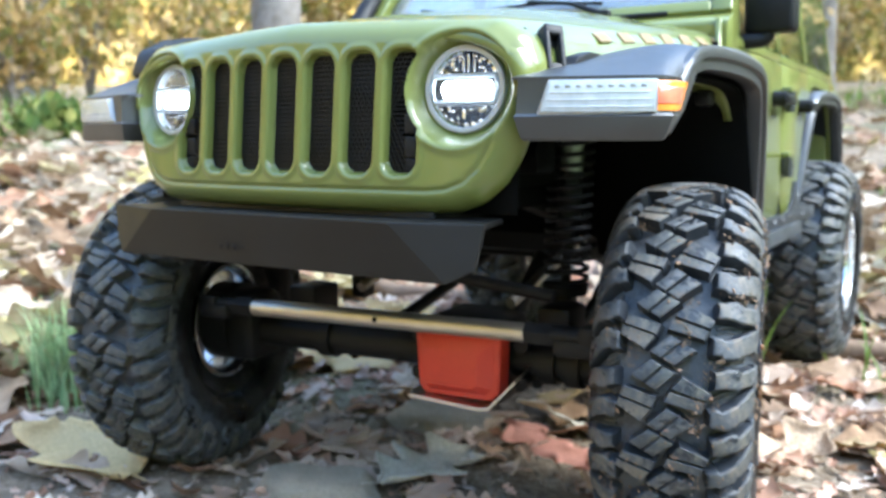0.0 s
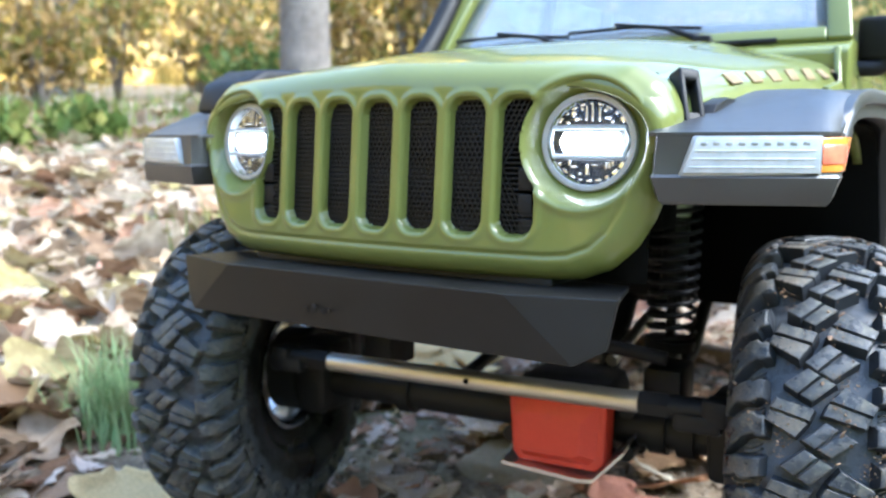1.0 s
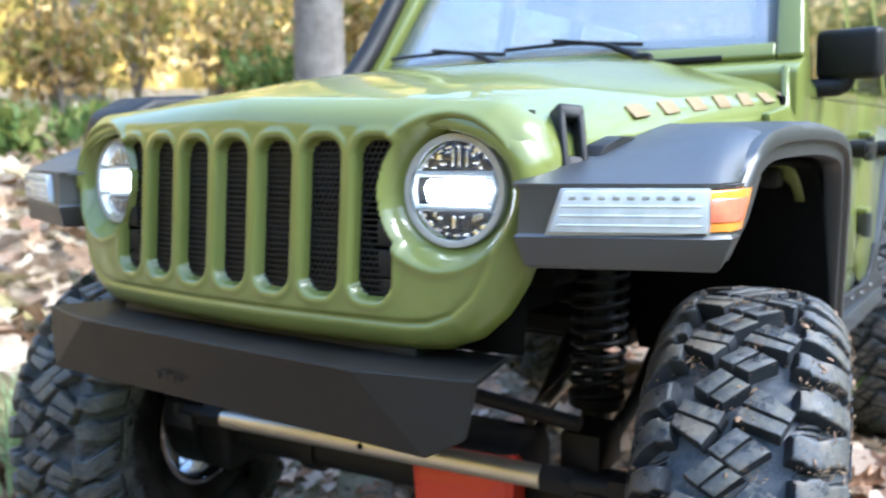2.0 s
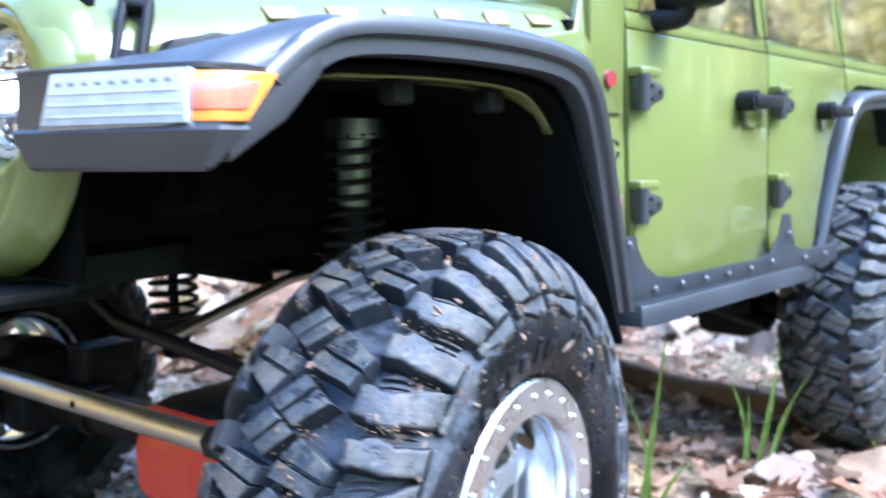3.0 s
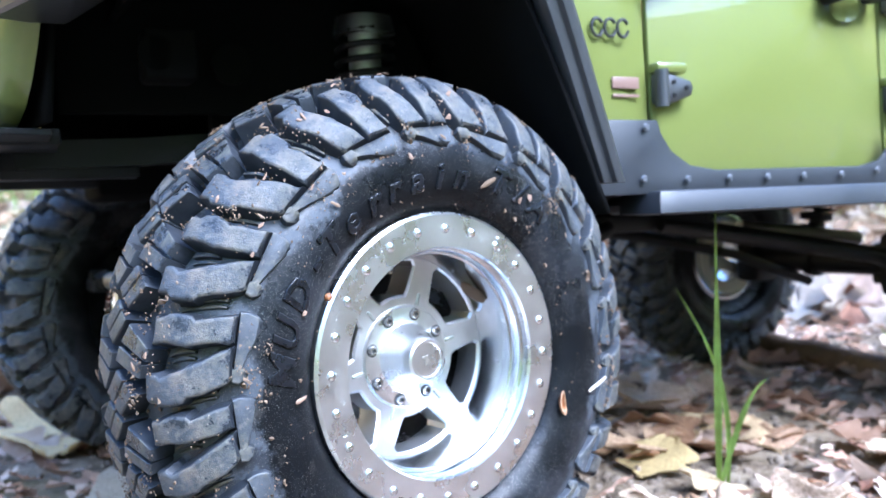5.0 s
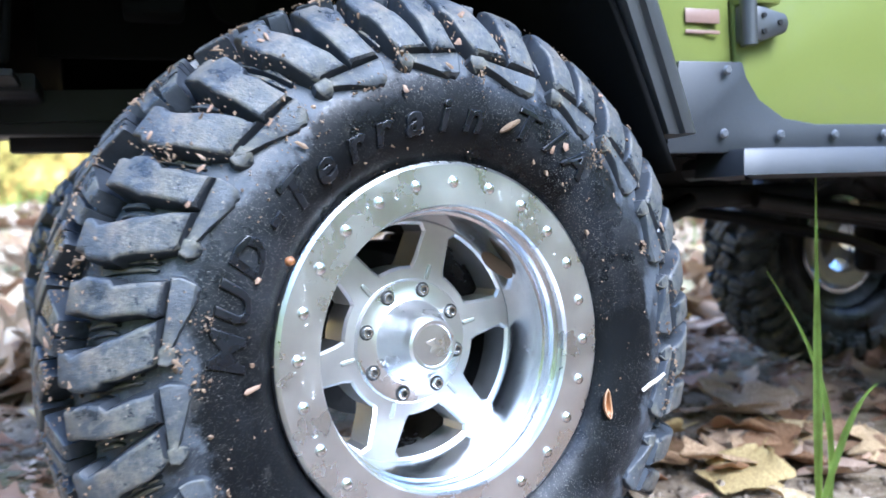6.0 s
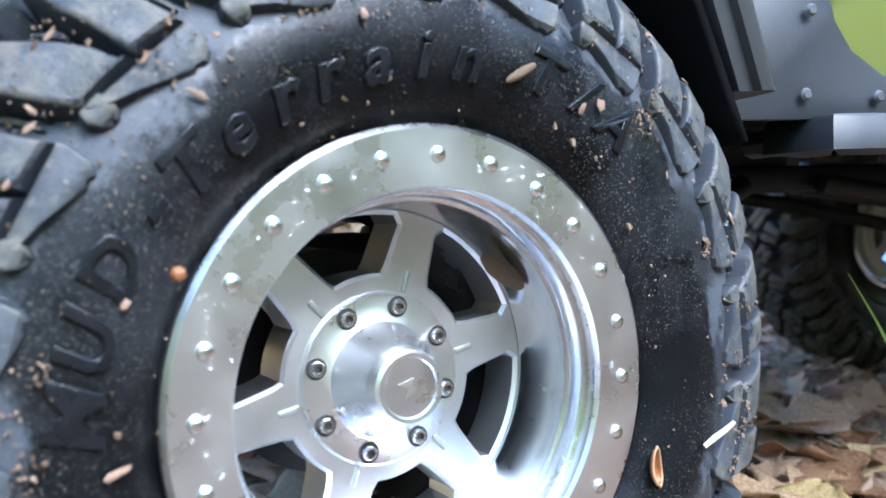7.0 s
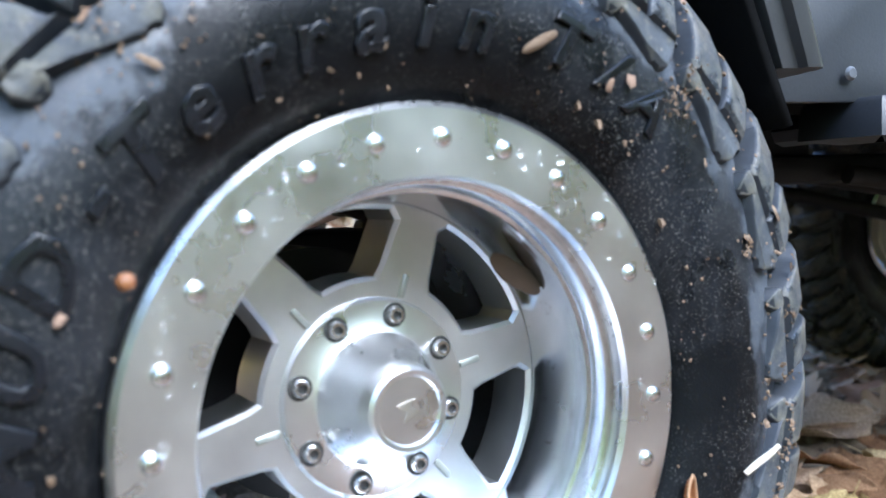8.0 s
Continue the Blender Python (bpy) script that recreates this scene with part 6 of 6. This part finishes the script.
# leaves strewn beside the front wheel
for k in range(150):
    x, y = heap.uniform(-0.06, 0.42), 0.12 + 0.6 * heap.random() ** 1.6
    if clear_of_wheels(x, y) and not (x < 0.08 and 0.27 < y < 0.64):
        put_leaf(x, y, heap.uniform(0.028, 0.058), heap.uniform(0, 360), (heap.uniform(-16, 16), heap.uniform(-16, 16)), heap.randrange(14), heap.uniform(0.003, 0.008), heap.random() < 0.12)
count = 0
while count < 75:
    r, a = 0.12 + 0.9 * near.random() ** 0.8, near.uniform(0, math.tau)
    x, y = r * math.cos(a), 0.25 + r * math.sin(a)
    if y < -0.12 or not clear_of_wheels(x, y) or (x > 0.10 and y < 0.06) or (-0.14 < x < 0.09 and y < 0.15) or (-0.30 < x < 0.08 and 0.27 < y < 0.64):
        continue
    put_leaf(x, y, near.uniform(0.045, 0.095), near.uniform(0, 360), (near.uniform(-25, 25), near.uniform(-25, 25)), near.randrange(14), near.uniform(0.004, 0.014))
    count += 1


def scatter(name, label, category, material, builder, places, kind="stuff"):
    V, F, base = [], [], 0
    for m in places:
        v, f = builder()
        A = np.array(m)
        P = np.array(v) @ A[:3, :3].T + A[:3, 3]
        V.append(P)
        F += [tuple(i + base for i in q) for q in f]
        base += len(v)
    ob = raw(name, np.concatenate(V).tolist(), F, material, None, label, 60)
    return tagged(ob, category=category, kind=kind)


far = random.Random(8)
simple = [leaf_geometry(far, 1.0, 2) for _ in range(12)]
places = []
while len(places) < 9000:
    r, a = 0.45 + 7.0 * far.random() ** 1.5, far.uniform(0, math.tau)
    x, y = r * math.cos(a), 0.2 + r * math.sin(a)
    if (y < -0.15 and x > -0.2 and r < 1.2) or (r < 0.6 and x > 0.05 and y < 0.12) or x > 0.8 + 1.6 * far.random() or (-0.45 < x < 0.08 and 0.27 < y < 0.82):
        continue
    s = far.uniform(0.05, 0.12) * (1 + 0.06 * r)
    places.append(pose(x, y, ground_z(x, y) + far.uniform(0.004, 0.03), far.uniform(-35, 35), far.uniform(-35, 35), far.uniform(0, 360)) @ Matrix.Scale(s, 4))
for _ in range(1500):
    x, y = far.gauss(-0.45, 0.42), far.gauss(0.95, 0.32)
    if y > 0.52 and not (-0.55 < x < 0.05 and y < 0.86):
        places.append(pose(x, y, ground_z(x, y) + far.uniform(0.004, 0.045), far.uniform(-50, 50), far.uniform(-50, 50), far.uniform(0, 360)) @ Matrix.Scale(far.uniform(0.06, 0.11), 4))
scatter("leaf_litter", "thick litter of dry pinkish tan leaves on the ground", "leaves", LEAF_LITTER, lambda: far.choice(simple), places)


places = []
while len(places) < 13000:
    r, a = 0.10 + 1.3 * far.random() ** 0.8, far.uniform(0, math.tau)
    x, y = r * math.cos(a), 0.2 + r * math.sin(a)
    s = 0.006 + 0.030 * far.random() ** 1.6
    places.append(pose(x, y, ground_z(x, y) + far.uniform(0.001, 0.006), far.uniform(-30, 30), far.uniform(-30, 30), far.uniform(0, 360)) @ Matrix.Diagonal((s * far.uniform(0.4, 1.2), s, s, 1)))
scatter("leaf_bits", "broken bits of dry leaf strewn over the soil", "leaves", LEAF_BITS, lambda: far.choice(simple), places)


def pebble():
    bm = bmesh.new()
    bmesh.ops.create_icosphere(bm, subdivisions=1, radius=1.0)
    k = far.uniform(0, 90)
    for v in bm.verts:
        v.co *= 1 + 0.35 * noise.noise(v.co * 1.3 + Vector((k, 0, 0)))
    bm.verts.index_update()
    out = [tuple(v.co) for v in bm.verts], [tuple(v.index for v in f.verts) for f in bm.faces]
    bm.free()
    return out


pebbles = [pebble() for _ in range(10)]
places = []
while len(places) < 9000:
    r, a = 0.9 * far.random() ** 0.75, far.uniform(0, math.tau)
    x, y = r * math.cos(a), 0.15 + r * math.sin(a)
    s = far.uniform(0.0009, 0.0036) * (1.6 if far.random() < 0.06 else 1)
    places.append(pose(x, y, ground_z(x, y), far.uniform(0, 360), far.uniform(0, 360), 0) @ Matrix.Diagonal((s, s, s * 0.7, 1)))
scatter("gravel", "small grey and brown gravel on the soil", "gravel", GRAVEL, lambda: far.choice(pebbles), places)


def rock(x, y, sx, sy, sz, turn, seed, label):
    bm = bmesh.new()
    bmesh.ops.create_icosphere(bm, subdivisions=5, radius=1.0)
    for v in bm.verts:
        p = v.co.copy()
        q = 1 + 0.30 * noise.noise(p * 1.1 + Vector((seed, 0, 0))) + 0.08 * noise.noise(p * 4 + Vector((seed, 5, 0)))
        v.co = p * q
        v.co.z = max(-0.6, min(v.co.z, 0.62 + 0.10 * noise.noise(p * 3)))
    me = bpy.data.meshes.new("stone")
    bm.to_mesh(me)
    bm.free()
    ob = link_mesh("stone", me, STONE, angle=60)
    ob.matrix_basis = pose(x, y, ground_z(x, y), 0, 0, turn) @ Matrix.Diagonal((sx, sy, sz, 1))
    return tagged(ob, label, "stone")


rock(-0.038, -0.050, 0.036, 0.026, 0.027, 20, 3, "flat pale grey stone half sunk in the soil")
rock(-0.060, 0.105, 0.050, 0.030, 0.020, -10, 9, "rough grey stone beneath the truck")
rock(0.150, -0.085, 0.110, 0.075, 0.010, 15, 14, "broad flat grey stone before the tyre")


def blade_set(rnd, n, height, spread, width=0.0022):
    V, F = [], []
    for _ in range(n):
        x, y = rnd.gauss(0, spread), rnd.gauss(0, spread)
        a, lean, h = rnd.uniform(0, math.tau), rnd.uniform(0.1, 0.9), height * rnd.uniform(0.5, 1.1)
        w = width * rnd.uniform(0.6, 1.2)
        b = len(V)
        for k in range(6):
            t = k / 5
            d = lean * h * t * t * 0.8
            cx, cy, cz = x + d * math.cos(a), y + d * math.sin(a), h * t * (1 - 0.25 * lean * t)
            ww = w * (1 - t ** 1.6) + 0.0001
            for s in (-1, 1):
                V.append((cx - s * ww * math.sin(a), cy + s * ww * math.cos(a), cz + (0.3 * ww if s > 0 else 0)))
        for k in range(5):
            q = b + 2 * k
            F.append((q, q + 1, q + 3, q + 2))
    return V, F


def tuft(x, y, n, height, spread, seed, material=GRASS, label="tuft of thin green grass growing from the soil", width=0.0022, kind=""):
    v, f = blade_set(random.Random(seed), n, height, spread, width)
    ob = raw("grass_tuft", v, f, material, None, label, 180)
    ob.location = (x, y, ground_z(x, y) - 0.003)
    return tagged(ob, category="grass", group="" if kind else "grass tufts", kind=kind)


tuft(-0.335, 0.005, 420, 0.085, 0.016, 1, BLUEGRASS, "bushy tuft of fine pale green grass", 0.0009, "stuff")


def grass_blade(tuft_ob, foot, tip, bow, width):
    """One folded blade from its foot to its tip, bowed sideways."""
    foot, tip = Vector(foot), Vector(tip)
    side = (tip - foot).cross(Vector((1, -1, 0))).normalized()
    rows = []
    for k in range(13):
        f = k / 12
        c = foot.lerp(tip, f) + Vector(bow) * math.sin(math.pi * f)
        w = width * (0.55 + 0.45 * math.sin(math.pi * min(1, f * 1.3))) * (1 - f ** 3) + 0.0001
        rows.append([tuple(c - side * w), tuple(c + Vector((-0.5, 0.5, 0)) * w), tuple(c + side * w)])
    bm = bmesh.new()
    sheet(bm, rows)
    part("grass_blade", bm, NEARGRASS, tuft_ob, angle=180)


def few_blades(x, y, label, blades):
    """A tuft of a few blades; each blade's foot and tip from the tuft's foot, its bow and half width."""
    top = tagged(new("grass_tuft"), label, "grass", "grass tufts")
    top.location = (x, y, ground_z(x, y) - 0.003)
    for foot, tip, bow, width in blades:
        grass_blade(top, foot, tip, bow, width)


few_blades(0.099, 0.180, "few tall bright green grass blades beside the truck", [
    ((0, 0, 0), (0.034, -0.028, 0.133), (0, 0, 0), 0.0016),
    ((0.001, 0.004, 0), (0.007, -0.027, 0.098), (0.006, 0.006, 0.004), 0.0011),
    ((0.003, -0.004, 0), (0.036, -0.005, 0.060), (0, 0.002, 0.012), 0.0012)])
few_blades(0.089, 0.331, "few short bright green grass blades", [
    ((0, 0, 0), (0.012, 0.004, 0.088), (0.003, -0.003, 0), 0.0018),
    ((0.006, 0.003, 0), (0.030, 0.010, 0.070), (-0.004, 0.003, 0.004), 0.0016),
    ((-0.005, 0.002, 0), (-0.018, -0.004, 0.062), (0.002, 0.003, 0.004), 0.0015),
    ((-0.008, -0.004, 0), (-0.008, 0.004, 0.050), (0.003, 0, 0), 0.0014)])
tuft(0.20, 0.36, 16, 0.06, 0.03, 4, kind="stuff")
for k in range(26):
    a, r = near.uniform(0.1, 3.0), near.uniform(0.9, 3.5)
    tuft(r * math.cos(a), 0.2 + r * math.sin(a), 40, near.uniform(0.08, 0.18), 0.08, 50 + k, kind="stuff")

# a rotten branch lying behind the front wheel, and twigs
bm = bmesh.new()
line = smooth_line([(-0.45, 0.50, 0.012), (-0.2, 0.47, 0.010), (0.02, 0.445, 0.008), (0.20, 0.46, 0.006), (0.36, 0.49, 0.006)], 26)
tube(bm, [(x, y, z + ground_z(x, y) + 0.004 * noise.noise((x * 20, 0, 0))) for x, y, z in line], [0.010 + 0.004 * noise.noise((k * 0.7, 2, 0)) for k in range(26)], 12)
tagged(part("fallen_branch", bm, WOOD), "rotting brown branch lying on the leaf litter", "branch")

# ---- autumn shrubs and trees behind ----
def crown(places, rnd, size, per):
    V, F = [], []
    for c, rad in places:
        for _ in range(per):
            p = Vector((rnd.gauss(0, 1), rnd.gauss(0, 1), rnd.gauss(0, 1))) * rad * 0.5 + Vector(c)
            q = Euler((rnd.uniform(0, 6), rnd.uniform(0, 6), rnd.uniform(0, 6))).to_matrix()
            s = size * rnd.uniform(0.5, 1.3)
            b = len(V)
            V += [tuple(p + q @ Vector(v) * s) for v in ((-0.5, 0, 0), (-0.1, -0.33, 0.06), (0.5, 0, 0), (-0.1, 0.33, 0.06))]
            F.append((b, b + 1, b + 2, b + 3))
    return V, F


def tree(x, y, r, h, seed, leaf=GOLD):
    rnd = random.Random(seed)
    z = ground_z(x, y)
    top = tagged(new("tree"), "grey-barked tree with thinning autumn leaves", "tree", "trees behind the truck")
    top.location = (x, y, z)
    bm = bmesh.new()
    line = smooth_line([(0, 0, -0.1), (0.01, 0, h * 0.15), (0.02 * h, 0.01 * h, h * 0.5), (0.01 * h, 0.03 * h, h)], 16)
    tube(bm, line, [r * (1.35 if k == 0 else 1.05 - 0.7 * k / 15) for k in range(16)], 16)
    part("trunk", bm, BARK, top, "smooth grey trunk")
    tips = []
    for k in range(7):
        a, t = rnd.uniform(0, math.tau), 0.45 + 0.07 * k
        p = Vector(line[int(t * 15)])
        q = p + Vector((math.cos(a), math.sin(a), 0.6)) * h * 0.22
        bm = bmesh.new()
        tube(bm, [p, p.lerp(q, 0.5) + Vector((0, 0, 0.04 * h)), q], [r * 0.35, r * 0.22, r * 0.08], 8)
        part("limb", bm, BARK, top)
        tips += [(p.lerp(q, f), 0.16 * h) for f in (0.6, 0.85, 1.1)]
    raw("crown", *crown(tips, rnd, 0.11, 70), leaf, top, "sparse crown of golden leaves")


for x, y, r, h, s, lf in ((-3.16, 3.24, 0.135, 6.0, 1, GOLD), (-5.2, 7.5, 0.16, 7.0, 2, GOLD), (-1.2, 7.2, 0.12, 6.0, 3, GOLD), (1.9, 6.4, 0.12, 6.0, 4, GREENERY), (-6.5, 4.0, 0.14, 6.0, 5, GOLD), (3.9, 5.2, 0.15, 6.5, 6, GREENERY)):
    tree(x, y, r, h, s, lf)


def shrub(x, y, w, h, seed, leaf):
    rnd = random.Random(seed)
    top = tagged(new("shrub"), "low shrub with golden autumn leaves" if leaf is GOLD else "low green leafy shrub", "shrub", "shrubs behind the truck")
    top.location = (x, y, ground_z(x, y))
    cl = []
    for k in range(9):
        a, l = rnd.uniform(0, math.tau), rnd.uniform(0.4, 1.0)
        q = Vector((math.cos(a) * w * l * 0.6, math.sin(a) * w * l * 0.6, h * rnd.uniform(0.4, 1.0)))
        bm = bmesh.new()
        tube(bm, [(0, 0, -0.02), q * 0.5 + Vector((0, 0, 0.05)), q], [0.016, 0.010, 0.004], 6)
        part("stem", bm, BARK, top)
        cl += [(q, w * 0.45), (q * 0.6, w * 0.4)]
    raw("foliage", *crown(cl, rnd, 0.085, 60), leaf, top)


sh = random.Random(31)
for k in range(26):
    a = radians(35 + k * 4.6)
    r = sh.uniform(6.0, 10.0)
    shrub(r * math.cos(a), r * math.sin(a), sh.uniform(0.5, 1.0), sh.uniform(0.7, 1.7), 100 + k, GOLD if a > 1.75 or sh.random() < 0.3 else GREENERY)
for k in range(9):
    a = sh.uniform(0.4, 1.2)
    r = sh.uniform(2.6, 5.0)
    shrub(r * math.cos(a), r * math.sin(a), sh.uniform(0.3, 0.5), sh.uniform(0.3, 0.6), 200 + k, GREENERY)

for x, y, w, h in ((-4.9, 4.6, 0.5, 0.3), (-3.9, 5.4, 0.5, 0.3)):
    shrub(x, y, w, h, int(300 + 10 * w + 7 * y), GREENERY)
for k, (x, y) in enumerate(((-3.05, 1.80), (-2.60, 2.45), (-2.95, 1.30), (-1.95, 2.95))):
    shrub(x, y, 0.17 + 0.03 * (k % 3), 0.07 + 0.03 * (k % 2), 400 + k, GREENERY)

# grass that borders the woods
gr = random.Random(77)
V, F, base = [], [], 0
for _ in range(420):
    a, r = gr.uniform(0.5, 3.3), gr.uniform(4.2, 7.5)
    x, y = r * math.cos(a), r * math.sin(a)
    v, f = blade_set(gr, 9, 0.16, 0.10, 0.006)
    z = ground_z(x, y)
    V += [(p[0] + x, p[1] + y, p[2] + z) for p in v]
    F += [tuple(i + base for i in q) for q in f]
    base += len(v)
tagged(raw("meadow_grass", V, F, GRASS, None, "sunlit green grass before the woods", 180), category="grass", kind="stuff")

# unseen grass, added over the green +x ground
V, F, base = [], [], 0
for _ in range(420):
    x, y = 1.3 + 3.4 * gr.random() ** 0.8, gr.uniform(-3.5, 4.5)
    v, f = blade_set(gr, 9, 0.09, 0.09, 0.004)
    z = ground_z(x, y)
    V += [(p[0] + x, p[1] + y, p[2] + z) for p in v]
    F += [tuple(i + base for i in q) for q in f]
    base += len(v)
tagged(raw("short_grass", V, F, GRASS, None, "short green grass at the edge of the litter", 180), category="grass", kind="stuff")

# ---- crumbs of dirt on the near tyre, a seed and a twig ----
cr = random.Random(5)


def shard():
    """An angular bit: an uneven five- or six-sided plate with a smaller top."""
    n = cr.choice((5, 6))
    rim = [(cr.uniform(0.55, 1.15), math.tau * (k + cr.uniform(-0.3, 0.3)) / n) for k in range(n)]
    low = [(r * math.cos(a), r * math.sin(a), cr.uniform(-0.6, -0.2)) for r, a in rim]
    high = [(r * 0.7 * math.cos(a) + 0.1, r * 0.7 * math.sin(a), cr.uniform(0.4, 1.1)) for r, a in rim]
    faces = [(k, (k + 1) % n, n + (k + 1) % n, n + k) for k in range(n)] + [tuple(range(n, 2 * n)), tuple(reversed(range(n)))]
    return low + high, faces


shards = [shard() for _ in range(14)]
M = wheel.matrix_basis
places = []
clumps = [(cr.uniform(-0.026, 0.044), cr.uniform(-2.0, 1.9)) for _ in range(150)]
for k in range(4600):
    v = cr.choice((cr.uniform(-0.03, 0.045), cr.uniform(0.0, 0.062), cr.uniform(0.01, 0.04)))
    th = cr.uniform(-1.9, 1.9)
    if k % 10 < 8:
        v, th = cr.choice(clumps)
        v, th = v + cr.gauss(0, 0.0018), th + cr.gauss(0, 0.022)
    on_block = abs(v) < 0.040 and cr.random() < 0.6
    p = M @ Vector(on_tyre(v, th, 0.0066 - 0.004 * max(0, (abs(v) - 0.02) / 0.02) if on_block else 0.0006))
    s = cr.uniform(0.00012, 0.00040) * (2.1 if cr.random() < 0.07 else 1)
    places.append(Matrix.Translation(p) @ pose(0, 0, 0, cr.uniform(0, 360), cr.uniform(0, 360), 0) @ Matrix.Diagonal((s * cr.uniform(0.8, 1.7), s * cr.uniform(0.7, 1.2), s * 0.7, 1)))
scatter("dirt_crumbs", "tan crumbs of dirt and bark stuck to the tyre", "dirt", CRUMB, lambda: cr.choice(shards), places)

# flakes of torn leaf and bark pressed on the blocks
flakes = [[], []]
for k in range(95):
    v, th = cr.choice(clumps) if k % 3 else (cr.uniform(0.004, 0.052), cr.uniform(-1.7, 1.7))
    v, th = v + cr.gauss(0, 0.0015), th + cr.gauss(0, 0.02)
    rise = 0.0071 - 0.0044 * max(0, (abs(v) - 0.02) / 0.02) if abs(v) < 0.040 else 0.0010
    at = Vector(on_tyre(v, th, rise))
    out = (at - Vector(on_tyre(v, th, 0.0))).normalized()
    q = cr.uniform(0.0005, 0.0013) * (1.25 if k % 6 == 0 else 1)
    turn = M.to_3x3().to_4x4() @ out.to_track_quat("Z", "Y").to_matrix().to_4x4() @ pose(0, 0, 0, cr.gauss(0, 18), cr.gauss(0, 18), cr.uniform(0, 360))
    flakes[k % 2].append(Matrix.Translation(M @ at) @ turn @ Matrix.Diagonal((q * cr.uniform(1, 2.0), q * cr.uniform(0.4, 0.9), q * 0.22, 1)))
scatter("leaf_flakes", "torn tan leaf flakes stuck to the tyre", "leaf flakes", FLAKE, lambda: cr.choice(shards), flakes[0])
scatter("bark_flakes", "small brown bark flakes stuck to the tyre", "bark flakes", CRUMB, lambda: cr.choice(shards), flakes[1])

drops = random.Random(14)
places = []
for k in range(46):
    a, r = drops.gauss(0.5 if k % 2 else -1.1, 0.45), drops.uniform(0.0362, 0.0445)
    p = M @ Vector((RIM_X + 0.0001, r * math.sin(a), r * math.cos(a)))
    q = drops.uniform(0.00018, 0.00055) * (1.5 if drops.random() < 0.15 else 1)
    places.append(Matrix.Translation(p) @ M.to_3x3().to_4x4() @ Matrix.Diagonal((q * 0.55, q, q * drops.uniform(1, 1.5), 1)))
bm = bmesh.new()
bmesh.ops.create_icosphere(bm, subdivisions=2, radius=1.0)
bm.verts.index_update()
ball = [tuple(v.co) for v in bm.verts], [tuple(v.index for v in f.verts) for f in bm.faces]
bm.free()
scatter("water_drops", "tiny clear water drops on the metal ring", "water drops", WATER, lambda: ball, places)

# a seed shell, chips of bark and a pale stick caught on the near wheel
def chip(name, label, category, material, place, size, turn):
    bm = bmesh.new()
    bmesh.ops.create_icosphere(bm, subdivisions=3, radius=1.0)
    for v in bm.verts:
        v.co *= 1 + 0.18 * noise.noise(v.co * 2.1 + Vector((size[0] * 900, 0, 0)))
    me = bpy.data.meshes.new(name)
    bm.to_mesh(me)
    bm.free()
    ob = link_mesh(name, me, material, angle=180)
    ob.matrix_basis = Matrix.Translation(place) @ pose(0, 0, 0, *turn) @ Matrix.Diagonal((*size, 1))
    return tagged(ob, label, category)


# the shell is a split half: a hollow boat with a pale edge
bm = bmesh.new()
bowl = []
for k in range(9):
    u = -1 + k / 4
    w = math.sqrt(max(0.0, 1 - u * u)) * (1 - 0.18 * u) + 0.03
    bowl.append([(-0.0013 * w * math.sin(math.pi * q / 8) + 0.0004 * u * u, 0.0015 * w * math.cos(math.pi * q / 8), 0.0040 * u) for q in range(9)])
sheet(bm, bowl)
rim = [row[0] for row in bowl] + [row[-1] for row in reversed(bowl)]
husk = part("seed_shell", bm, SEED)
thicken(husk, 0.0003)
tagged(husk, "split hollow brown seed shell stuck to the tyre", "seed")
husk.matrix_basis = M @ pose(0.0338, 0.0456, -0.0193, 8, 0, 20)
bm = bmesh.new()
tube(bm, rim + rim[:1], 0.00024, 6)
part("shell_edge", bm, SHELL_EDGE, husk, "pale broken edge")
chip("seed", "round tan seed stuck to the sidewall", "seed", SEED, M @ Vector((0.0352, -0.0430, 0.0240)), (0.0009, 0.0011, 0.0011), (0, 0, 0))
bm = bmesh.new()
tube(bm, [(0, -0.0040, 0), (0.0002, -0.0012, 0.0002), (0, 0.0016, -0.0001), (0.0001, 0.0040, 0.0001)], [0.0005, 0.00062, 0.00056, 0.00042], 8)
stick = tagged(part("stick", bm, PALE_WOOD), "short pale stick caught in the tread", "stick")
stick.matrix_basis = Matrix.Translation(M @ Vector((0.0362, 0.0600, -0.0150))) @ pose(0, 0, 0, 30, 0, 0)
chip("bark_chip", "brown chip of bark lying in the rim", "bark", WOOD, M @ Vector((0.0165, 0.0234, 0.0186)), (0.0012, 0.0054, 0.0020), (-38, 0, 0))
chip("bark_chip", "tan chip of bark on the sidewall", "bark", CRUMB, M @ Vector((0.0352, 0.0157, 0.0536)), (0.0006, 0.0032, 0.0008), (28, 0, 0))
